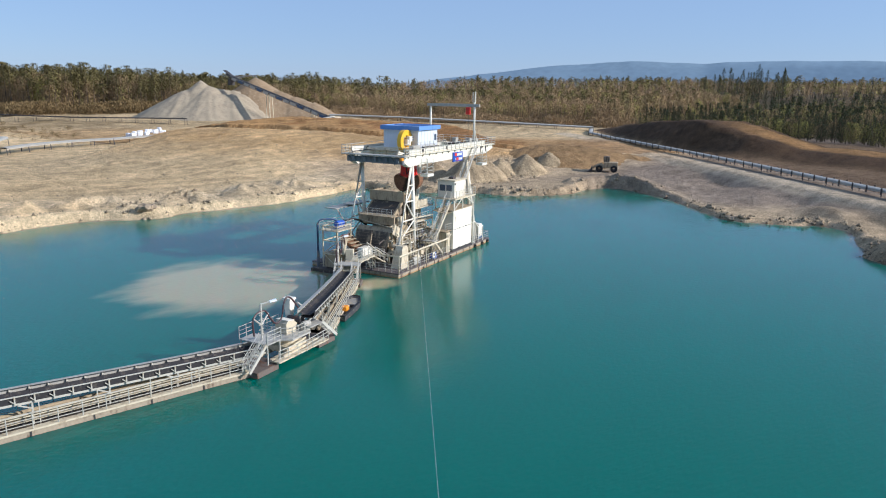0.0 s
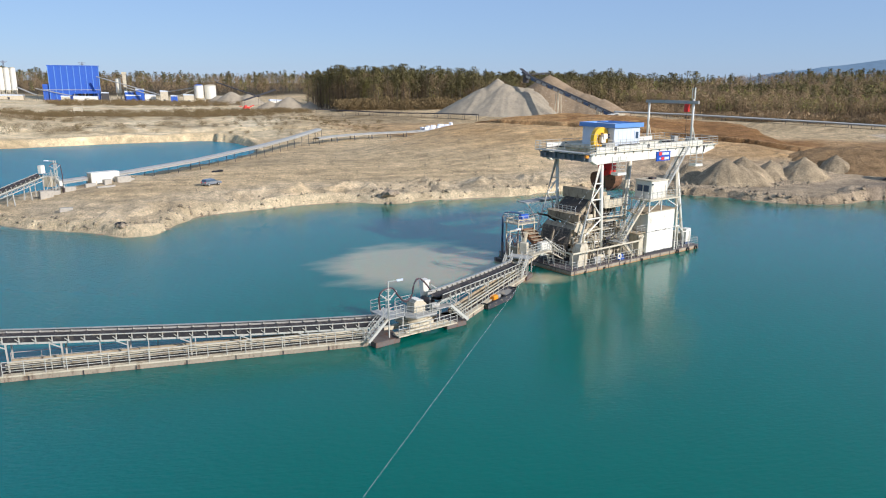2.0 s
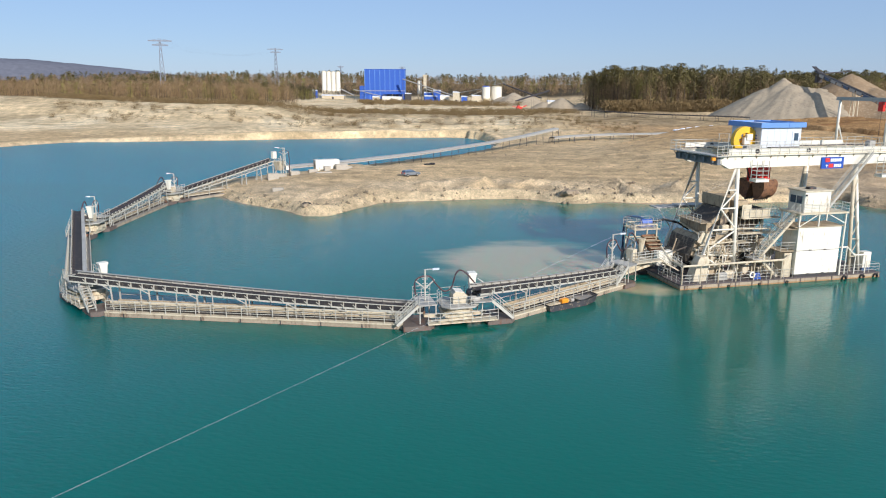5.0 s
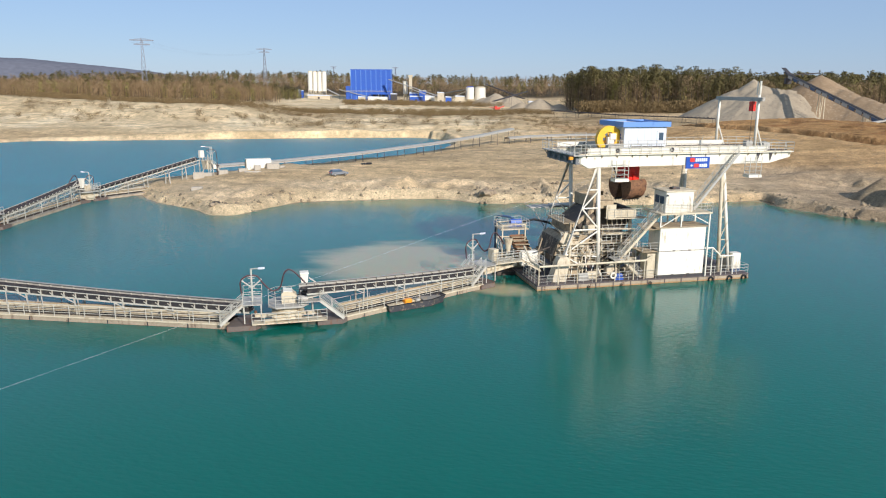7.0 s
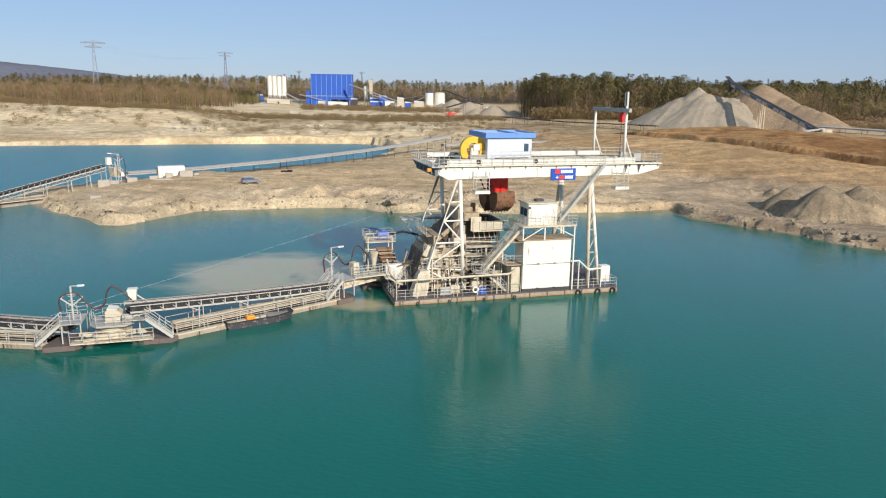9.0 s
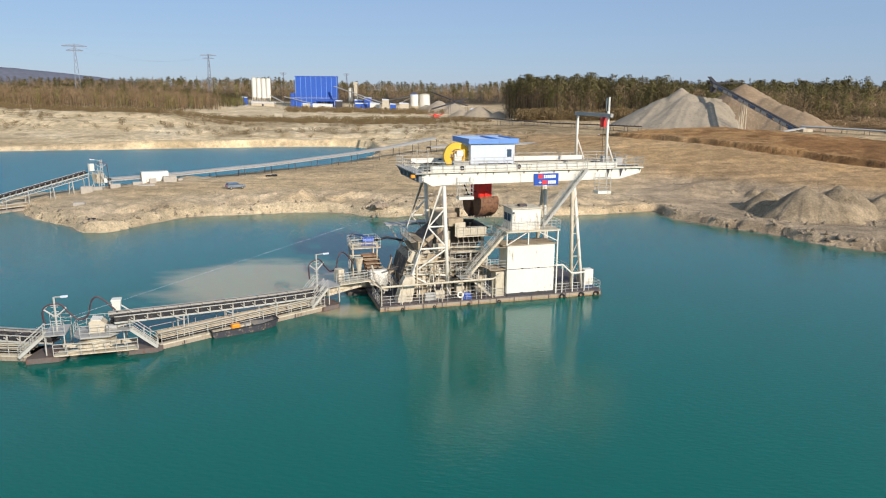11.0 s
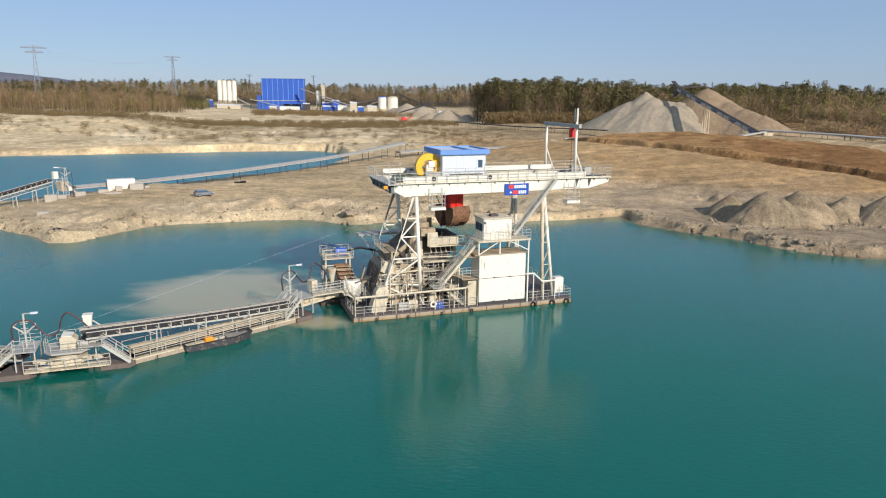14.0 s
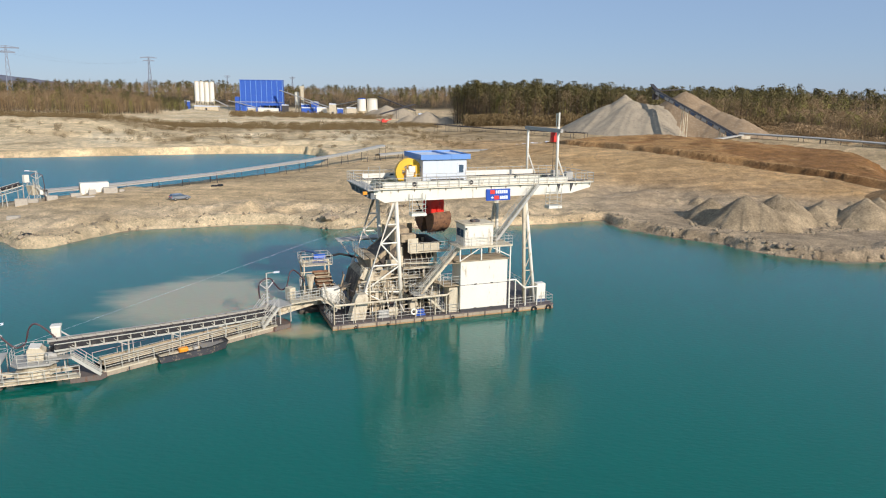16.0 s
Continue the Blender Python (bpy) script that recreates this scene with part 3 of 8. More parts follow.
def zones(X, Y, Z, d):
    """Base colours of the ground: pale sand, grey gravel, brown clay, dry grass, dark wood floor, painted sunlit bank
    ridge.
    """
    c3 = lambda r, g, b: np.array(srgb(r, g, b)[:3])
    sand, grey, clay, cream, grass, wood = c3(200, 174, 132), c3(184, 162, 130), c3(192, 154, 102), c3(214, 190, 146), c3(130, 110, 76), c3(84, 74, 54)
    col = np.broadcast_to(sand, (*X.shape, 3)).copy()

    def lay(c, m):
        col[:] = col * (1 - m[..., None]) + c * m[..., None]

    n1, n2 = bumps(X, Y, 30, 71), bumps(X, Y, 9, 73)
    lay(c3(208, 188, 154), np.exp(-(((d - 9) / 9) ** 2)) * (0.6 + 0.4 * n2) * step(-Y, -130, -100))
    lay(c3(216, 196, 158), np.exp(-((d / 2.5) ** 2)) * (0.65 + 0.35 * n1) * step(-X, -45, -20))
    east = step(X + 0.6 * n1 * 20, 38, 60)
    lay(grey, east * step(-Y, -118, -95))
    lay(c3(148, 132, 114), step(X + 8 * n2, 84, 104) * step(-Y + 6 * n1, -62, -46))
    rd, _, _ = line_field(X, Y, [(196, 128, 0), (180, 96, 0), (158, 62, 0), (132, 22, 0), (104, -22, 0), (84, -56, 0)])
    lay(c3(196, 178, 150), step(-rd + 1.5 * n2, -5.5, -3.0) * 0.85)
    cd, cz, cs = line_field(X, Y, CREST)
    lay(clay, step(-cd, -70, -25) * step(Z, 3.2, 5.5) * step(-Y, -260, -225) * (0.75 + 0.25 * n2))
    lay(c3(178, 138, 88), np.where(cs < 0, step(-cd + 8 * n2, -9, -2) * 0.5, step(-cd + 8 * n2, -60, -44)) * step(cz, 4, 7))
    lay(c3(138, 98, 58), np.where(cs < 0, 0, step(-cd, -60, -44)) * step(cz, 4, 7) * step(n2 + 0.8 * bumps(X, Y, 3.5, 77) + 0.012 * (X - 70), 0.0, 0.5) * 0.75)
    edge = crest_edge(X, Y, cd)
    lay(c3(96, 66, 40), np.where(cs < 0, 1, 0) * step(edge, 0.0, 0.7) * step(-edge, -3.2, -2.0) * step(cz, 4, 7) * (0.65 + 0.35 * n2))
    farbank = step(Y, 205, 225) * step(-X, -20, 20)
    lay(c3(222, 200, 158), farbank * step(d, 3, 8) * (0.8 + 0.2 * n2))
    lay(c3(228, 202, 156), farbank * step(-d, -5.5, -3.5))
    lay(c3(232, 214, 176), farbank * step(d, 4, 8) * step(bumps(X, Y, 26, 75), 0.0, 0.35) * 0.7)
    lay(c3(150, 124, 84), farbank * step(d, 8, 14) * step(bumps(X * 0.6, Y, 8, 76), 0.1, 0.4) * 0.4)
    lay(grass, step(Y + 14 * n1, 278, 300) * step(-X + 10 * n2, -70, -30) * step(-Y, -420, -380) * (0.25 + 0.5 * step(n2, -0.2, 0.4)))
    lay(c3(214, 192, 150), step(-X, 105, 135) * step(Y, 262, 275) * step(-Y, -318, -296) * step(n2, -0.3, 0.2) * 0.8)
    lay(grass, step(n1 + 0.6 * n2, 0.05, 0.6) * step(Y, 190, 230) * 0.4)
    lay(cream, step(Y, 330, 350) * step(-Y, -760, -640) * step(-X, -60, 20) * step(n1, -0.3, 0.3) * 0.6)
    belt_x = np.interp(Y, [-56, 20, 60, 99, 118, 140], [90, 140, 166, 190, 203, 222])
    lay(c3(112, 90, 66), step(X - belt_x + 2 * n2, 4, 8) * step(-X, -260, -235) * step(Y, -140, -100) * step(-Y, -150, -120) * 0.9)
    md, mz, _ = line_field(X, Y, BANK)
    lay(c3(84, 66, 48), step(-md + 2 * n2, -22, -17))
    # sunlit ridge of the bank, painted paler into the ground colour
    lay(c3(146, 112, 70), step(-md + 2 * n2, -8, -5) * step(X * 0.5 - Y, 35, 60))
    lay(wood, np.maximum(step(Y - 0.9 * X, 300, 340) * step(X, 150, 240), step(X, 262, 280)))
    lay(wood, step(Y, 820, 900))
    return np.clip(col, 0, 1)


ground = tagged(new("ground", grid_mesh("ground", GX, GY, GZ, M_GROUND, zones(GX, GY, GZ, GD))), "dug-over sand and gravel ground of a quarry", "ground", kind="structure")

# ---- the lake ----
wx = axis([(-300, -120, 30), (-120, 110, 115)])
wy = axis([(-290, -60, 30), (-60, 110, 85), (110, 260, 40)])
WX, WY = np.meshgrid(wx, wy)
WD = lake_distance(WX, WY)
shallow = np.exp(np.minimum(WD, 0) / 2.2)
su, sv = (WX + 17.2) * 0.9 + (WY - 12) * 0.43, -(WX + 17.2) * 0.43 + (WY - 12) * 0.9
silt = np.clip(1.15 - 0.62 * np.hypot(su / 11.9, sv / 11.9), 0, 1)
silt = np.maximum(silt, np.clip(1.0 - 0.45 * np.hypot((WX + 4.0) / 3.2, (WY - 0.2) / 2.4), 0, 1))
water = tagged(new("water", grid_mesh("water", WX, WY, np.zeros(WX.shape), M_WATER, np.stack([shallow, silt, np.clip(0.4 * step(-WX, 30, 80) + step(WY, 70, 120) + 0.5 * step(-WX, 70, 110), 0, 1)], -1), "depth")), "calm turquoise lake water with a pale cloud of silt", "water", kind="structure")


def ground_z(x, y):
    z, _ = height(np.array([[float(x)]]), np.array([[float(y)]]))
    return float(z[0, 0])


def ground_zs(x, y):
    z, _ = height(np.asarray(x, float)[None, :], np.asarray(y, float)[None, :])
    return z[0]


# ---- far hills ----
def hills(name, pts, depth, label, material):
    """A long wooded ridge: outline along pts of x, y, height."""
    p = np.array(pts, float)
    s = np.linspace(0, len(p) - 1, 160)
    P = np.stack([np.interp(s, np.arange(len(p)), p[:, k]) for k in range(3)], 1)
    n = P[:, :2] / np.linalg.norm(P[:, :2], axis=1)[:, None]
    X, Y, Z = [], [], []
    for k, f in ((-1.0, 0.0), (-0.6, 0.45), (-0.3, 0.8), (0.0, 1.0), (0.3, 0.9)):
        X.append(P[:, 0] + n[:, 0] * depth * k), Y.append(P[:, 1] + n[:, 1] * depth * k)
        Z.append(P[:, 2] * f + bumps(P[:, 0:1].T, P[:, 1:2].T, 260, 81)[0] * 12 * f - 5)
    X, Y, Z = np.array(X), np.array(Y), np.array(Z)
    return tagged(new(name, grid_mesh(name, X, Y, Z, material)), label, "hill", kind="structure")


# both ranges carry their haze as a tint of the material
hills("backdrop", [(2720, 3440, 15), (2900, 3300, 80), (3150, 3090, 128), (3450, 2750, 178), (3690, 2430, 208), (3900, 2050, 198), (4080, 1650, 214), (4200, 1300, 204), (4300, 900, 190)], 420, "distant wooded hill range tinted blue for haze", M_HILL)
hills("backdrop", [(-1500, 4200, 10), (-1900, 4050, 70), (-2300, 3850, 120), (-2700, 3600, 158), (-3200, 3200, 175), (-3600, 2700, 170)], 500, "distant wooded hill range tinted grey-violet for haze", M_HILL_NEAR)

# ---- woods ----
def mesh_from_arrays(name, V, F, material, N=None):
    me = bpy.data.meshes.new(name)
    me.vertices.add(len(V))
    me.vertices.foreach_set("co", V.astype(np.float32).ravel())
    n = F.shape[1]
    me.loops.add(F.size)
    me.loops.foreach_set("vertex_index", F.ravel().astype(np.int32))
    me.polygons.add(len(F))
    me.polygons.foreach_set("loop_start", (np.arange(len(F)) * n).astype(np.int32))
    me.update(calc_edges=True)
    me.materials.append(material)
    if N is not None:
        me.shade_smooth()
        me.normals_split_custom_set_from_vertices(N.astype(np.float32))
    return me


def leaves(centres, sizes, tilt, rng):
    """Small single leaves, sprays or twigs: one three-cornered blade each, at a random turn. tilt: 0 any way, 1 upright."""
    k = len(centres)
    a, b = rng.random(k) * 6.283, np.arccos(np.clip(1 - 2 * rng.random(k), -1, 1))
    up = np.stack([np.sin(b) * np.cos(a), np.sin(b) * np.sin(a), np.abs(np.cos(b))], -1) * (1 - tilt) + np.array([0.0, 0.0, 1.0]) * tilt + np.stack([np.cos(a), np.sin(a), 0 * a], -1) * 0.35 * tilt
    up /= np.linalg.norm(up, axis=1)[:, None]
    c = rng.random(k) * 6.283
    side = np.cross(up, np.stack([np.cos(c), np.sin(c), 0.3 + 0 * c], -1))
    side /= np.linalg.norm(side, axis=1)[:, None] + 1e-9
    V = np.stack([centres - side * sizes[:, :1] - up * sizes[:, 1:] * 0.5, centres + side * sizes[:, :1] - up * sizes[:, 1:] * 0.5, centres + up * sizes[:, 1:]], 1)
    return V.reshape(-1, 3), np.arange(k * 3).reshape(-1, 3)


TETRA_V = np.array([(1, 0, -0.6), (-0.5, 0.87, -0.6), (-0.5, -0.87, -0.6), (0, 0, 1)], float)
TETRA_F = np.array([(0, 1, 3), (1, 2, 3), (2, 0, 3), (0, 2, 1)])


def clumps(centres, sizes, rng):
    """Small uneven clods, four faces each."""
    k = len(centres)
    jit = 0.5 + 1.0 * rng.random((k, 4, 1))
    a = rng.random(k) * 6.283
    ca, sa = np.cos(a)[:, None], np.sin(a)[:, None]
    base = TETRA_V[None] * jit
    x, y = base[..., 0] * ca - base[..., 1] * sa, base[..., 0] * sa + base[..., 1] * ca
    V = np.stack([x, y, base[..., 2] + 0.5 * x * np.sin(a * 3)[:, None]], -1) * sizes[:, None, :] + centres[:, None, :]
    F = TETRA_F[None] + (np.arange(k) * 4)[:, None, None]
    return V.reshape(-1, 3), F.reshape(-1, 3)


def trunks(x, y, z, h, r):
    """Tapered four-sided stems."""
    k = len(x)
    ang = np.array([0, 1.5708, 3.1416, 4.7124])
    V = np.zeros((k, 8, 3))
    for j, (f, s) in enumerate(((0, 1.0), (1, 0.35))):
        V[:, 4 * j:4 * j + 4, 0] = x[:, None] + np.cos(ang) * (r * s)[:, None]
        V[:, 4 * j:4 * j + 4, 1] = y[:, None] + np.sin(ang) * (r * s)[:, None]
        V[:, 4 * j:4 * j + 4, 2] = (z + f * h)[:, None]
    F = np.array([(i, (i + 1) % 4, 4 + (i + 1) % 4, 4 + i) for i in range(4)])[None] + (np.arange(k) * 8)[:, None, None]
    return V.reshape(-1, 3), F.reshape(-1, 4)


def wood(label, kinds, x, y, seed, tall=1.0, dens=1.0, pines=0.5, needles=None):
    """A stand of trees at x, y: stems, and crowns of clumps. kinds: shares of conifer, bare and budding trees."""
    rng = np.random.default_rng(seed)
    z = ground_zs(x, y) - 0.3
    k = len(x)
    pick = rng.choice(3, k, p=kinds)
    h = np.where(pick == 0, 16 + 7 * rng.random(k), 12.5 + 6 * rng.random(k)) * tall
    h = h * (1 + 0.10 * bumps(x[None], y[None], 28, 91, 2)[0])
    root = thing("woodland", Matrix.Identity(4), label, "trees", kind="stuff")
    V, F = trunks(x, y, z, h * np.where(pick == 0, 0.95, 0.7), 0.10 + 0.008 * h)
    part("trunks", mesh_from_arrays("trunks", V, F, M_TRUNK), M_TRUNK, root)
    for kind, material, name in ((0, needles or M_PINE, "conifer_crowns"), (1, M_BROWNTWIG, "bare_crowns"), (2, M_GREENBUD, "budding_crowns")):
        m = np.nonzero(pick == kind)[0]
        if not len(m):
            continue
        per = int((300, 380, 260)[kind] * dens)
        u = rng.random((len(m), per))
        a = rng.random((len(m), per)) * 6.283
        hm = h[m][:, None]
        grow = 1 / math.sqrt(dens)
        if kind == 0:
            # pines carry a rounded broken crown on a bare stem, spruces a full cone
            pine = rng.random((len(m), 1)) < pines
            low = np.where(pine, 0.46, 0.06) + 0.16 * rng.random((len(m), 1))
            f = low + (1.0 - low) * np.where(pine, u ** 0.8, u ** 1.3)
            v = (f - low) / (1.0 - low)
            shape = np.where(pine, np.sqrt(np.clip(1 - (1.7 * v - 0.75) ** 2, 0.04, 1)), 0.04 + 0.96 * (1 - v) ** 0.75)
            lump = 0.78 + 0.4 * np.sin(a * 3 + v * 15 + hm)
            rad = shape * lump * hm * np.where(pine, 0.19, 0.23) * rng.random((len(m), per)) ** 0.45
            wide, long, tilt = hm * 0.0085 * grow, hm * 0.026 * grow, 0.05
        elif kind == 1:
            low = 0.03 + 0.15 * rng.random((len(m), 1))
            f = low + (1.0 - low) * u ** 0.85
            rad = (0.12 + 0.88 * np.sqrt(np.clip(1 - (1.55 * u - 0.6) ** 2, 0.0, 1))) * hm * 0.30 * rng.random((len(m), per)) ** 0.55
            wide, long, tilt = hm * 0.0034 * grow, hm * 0.062 * grow, 0.5
        else:
            low = 0.03 + 0.15 * rng.random((len(m), 1))
            f = low + (0.97 - low) * u
            lump = 0.75 + 0.4 * np.sin(a * 2 + u * 13 + hm)
            rad = np.sqrt(np.clip(1 - (1.7 * u - 0.8) ** 2, 0.04, 1)) * lump * hm * 0.28 * rng.random((len(m), per)) ** 0.5
            wide, long, tilt = hm * 0.009 * grow, hm * 0.030 * grow, 0.1
        C = np.stack([x[m][:, None] + np.cos(a) * rad, y[m][:, None] + np.sin(a) * rad, z[m][:, None] + f * hm], -1).reshape(-1, 3)
        vary = 0.6 + 0.8 * rng.random((len(m), per))
        V, F = leaves(C, np.stack([(wide * vary).reshape(-1), (long * vary).reshape(-1)], -1), tilt, rng)
        # leaves lie along the outside of the crown, so that it shades as one body
        push = rad / (hm * 0.2)
        N = np.stack([np.cos(a) * push, np.sin(a) * push, 0.25 + 0.7 * (u - 0.3)], -1).reshape(-1, 3) + rng.normal(0, 0.14, (len(C), 3))
        N /= np.linalg.norm(N, axis=1)[:, None] + 1e-9
        T = V.reshape(-1, 3, 3)
        back = np.einsum("ij,ij->i", np.cross(T[:, 1] - T[:, 0], T[:, 2] - T[:, 0]), N) < 0
        F[back] = F[back][:, ::-1]
        part(name, mesh_from_arrays(name, V, F, material, np.repeat(N, 3, axis=0)), material, root)
    return root


def scatter(poly, n, seed):
    """n random places inside a plan outline, and the seed again."""
    rng = np.random.default_rng(seed)
    p = np.array(poly, float)
    lo, hi = p.min(0), p.max(0)
    xs, ys = [], []
    while len(xs) < n:
        q = lo + (hi - lo) * rng.random((n * 2, 2))
        inside = np.zeros(len(q), bool)
        for a, b in zip(p, np.roll(p, -1, axis=0)):
            cr = (a[1] > q[:, 1]) != (b[1] > q[:, 1])
            inside ^= cr & (q[:, 0] < (b[0] - a[0]) * (q[:, 1] - a[1]) / ((b[1] - a[1]) or 1e-9) + a[0])
        xs += list(q[inside, 0])
        ys += list(q[inside, 1])
    return np.array(xs[:n]), np.array(ys[:n]), seed


wood("dark wood of tall pines with bare trees at its edge", (0.5, 0.4, 0.1), *scatter([(20, 470), (60, 402), (140, 392), (140, 460), (50, 520)], 420, 1), dens=1.5, pines=0.8, tall=1.3)
wood("mixed spring wood of pines and bare broadleaf trees behind the gravel heaps", (0.3, 0.5, 0.2), *scatter([(140, 392), (230, 380), (290, 400), (250, 450), (140, 460)], 330, 16), dens=1.5, pines=0.9, tall=1.15)
wood("mixed spring wood of pines and bare broadleaf trees behind the gravel heaps", (0.5, 0.4, 0.1), *scatter([(30, 520), (140, 460), (250, 450), (420, 520), (300, 620), (40, 620)], 800, 11), dens=0.5, pines=0.85, tall=1.25)
wood("bare brown broadleaf wood with a few budding trees", (0.03, 0.77, 0.2), *scatter([(225, 385), (225, 290), (246, 200), (268, 145), (300, 160), (275, 290), (290, 400)], 900, 2), tall=0.75)
wood("bare brown broadleaf wood with a few budding trees", (0.10, 0.7, 0.2), *scatter([(290, 400), (275, 290), (300, 160), (420, 150), (560, 260), (480, 500)], 1900, 12), tall=0.82, dens=0.5, pines=0.9)
wood("dense dark young wood with budding green trees at its edge", (0.62, 0.1, 0.28), *scatter([(262, 140), (250, 60), (240, -20), (232, -120), (270, -130), (290, 60), (305, 150)], 900, 3), tall=0.48, dens=1.3, pines=0.1, needles=M_CONIFER)
wood("dense dark young wood with budding green trees at its edge", (0.5, 0.25, 0.25), *scatter([(305, 150), (290, 60), (270, -130), (420, -160), (560, 60), (430, 160)], 1700, 13), tall=0.62, dens=0.6, pines=0.3, needles=M_CONIFER)
wood("bare brown broadleaf wood beyond the far shore", (0.01, 0.89, 0.1), *scatter([(-232, 600), (-262, 500), (-360, 430), (-480, 380), (-700, 420), (-720, 480), (-480, 440), (-370, 490), (-290, 560), (-270, 660)], 1100, 4), tall=0.9, dens=0.8, pines=1.0)
wood("bare brown broadleaf wood beyond the far shore", (0.05, 0.85, 0.1), *scatter([(-270, 660), (-290, 560), (-370, 490), (-480, 440), (-720, 480), (-640, 700), (-290, 720)], 1100, 14), tall=0.95, dens=0.4, pines=0.95)
wood("young green wood beside the works", (0.6, 0.15, 0.25), *scatter([(-240, 660), (-262, 640), (-330, 700), (-330, 800), (-268, 790)], 330, 5), tall=0.6, dens=0.5, pines=0.2)
wood("distant mixed wood on the rise", (0.22, 0.68, 0.1), *scatter([(-900, 760), (-300, 860), (60, 880), (200, 700), (520, 560), (900, 700), (600, 1200), (0, 1300), (-800, 1300)], 4600, 6), dens=0.25, pines=0.9)
wood("distant mixed wood towards the hills", (0.3, 0.55, 0.15), *scatter([(480, 500), (560, 260), (560, 60), (900, -100), (1300, 200), (1300, 800), (900, 900)], 3200, 7), tall=0.85, dens=0.25, pines=0.8)
wood("group of tall dark spruces standing above the wood", (1.0, 0.0, 0.0), *scatter([(500, 180), (640, 200), (640, 270), (520, 250)], 26, 8), tall=1.35, dens=2.0, pines=0.0, needles=M_CONIFER)

# ---- the floating grab dredger ----
# its own axes: x along the front of the pontoon, y towards the far side, z up from the water
DREDGE = pose(0, 0, 0, 0, 0, 19.3)
PL, PW, PZ = 27.9, 14.2, 0.62
TX = 12.0


def tyre_mesh():
    g = Geo()
    pts = [(0.32 * math.cos(a), 0, 0.32 * math.sin(a)) for a in (2 * math.pi * k / 14 for k in range(15))]
    return g.tube(pts, 0.12, 6, cap=False).mesh("tyre", M_RUBBER, True)


def basket(parent, x, y, z):
    """A small hanging work basket of bars."""
    ob = part("work_basket", Geo().box(x - 0.86, y - 0.56, z, x + 0.86, y + 0.56, z + 0.06), M_RAIL, parent)
    corners = [(x - 0.8, y - 0.5), (x + 0.8, y - 0.5), (x + 0.8, y + 0.5), (x - 0.8, y + 0.5)]
    for c in corners:
        part("corner_bar", Geo().beam((*c, z), (*c, z + 2.2), 0.06), M_RAIL, ob)
    for dz in (0.5, 1.0, 1.6):
        part("basket_rail", Geo().tube([(*c, z + dz) for c in corners + corners[:1]], 0.03, 5), M_RAIL, ob)
    part("floor_plate", Geo().box(x - 0.9, y - 0.6, z - 0.3, x + 0.9, y + 0.6, z), M_WHITE, ob)
    return ob


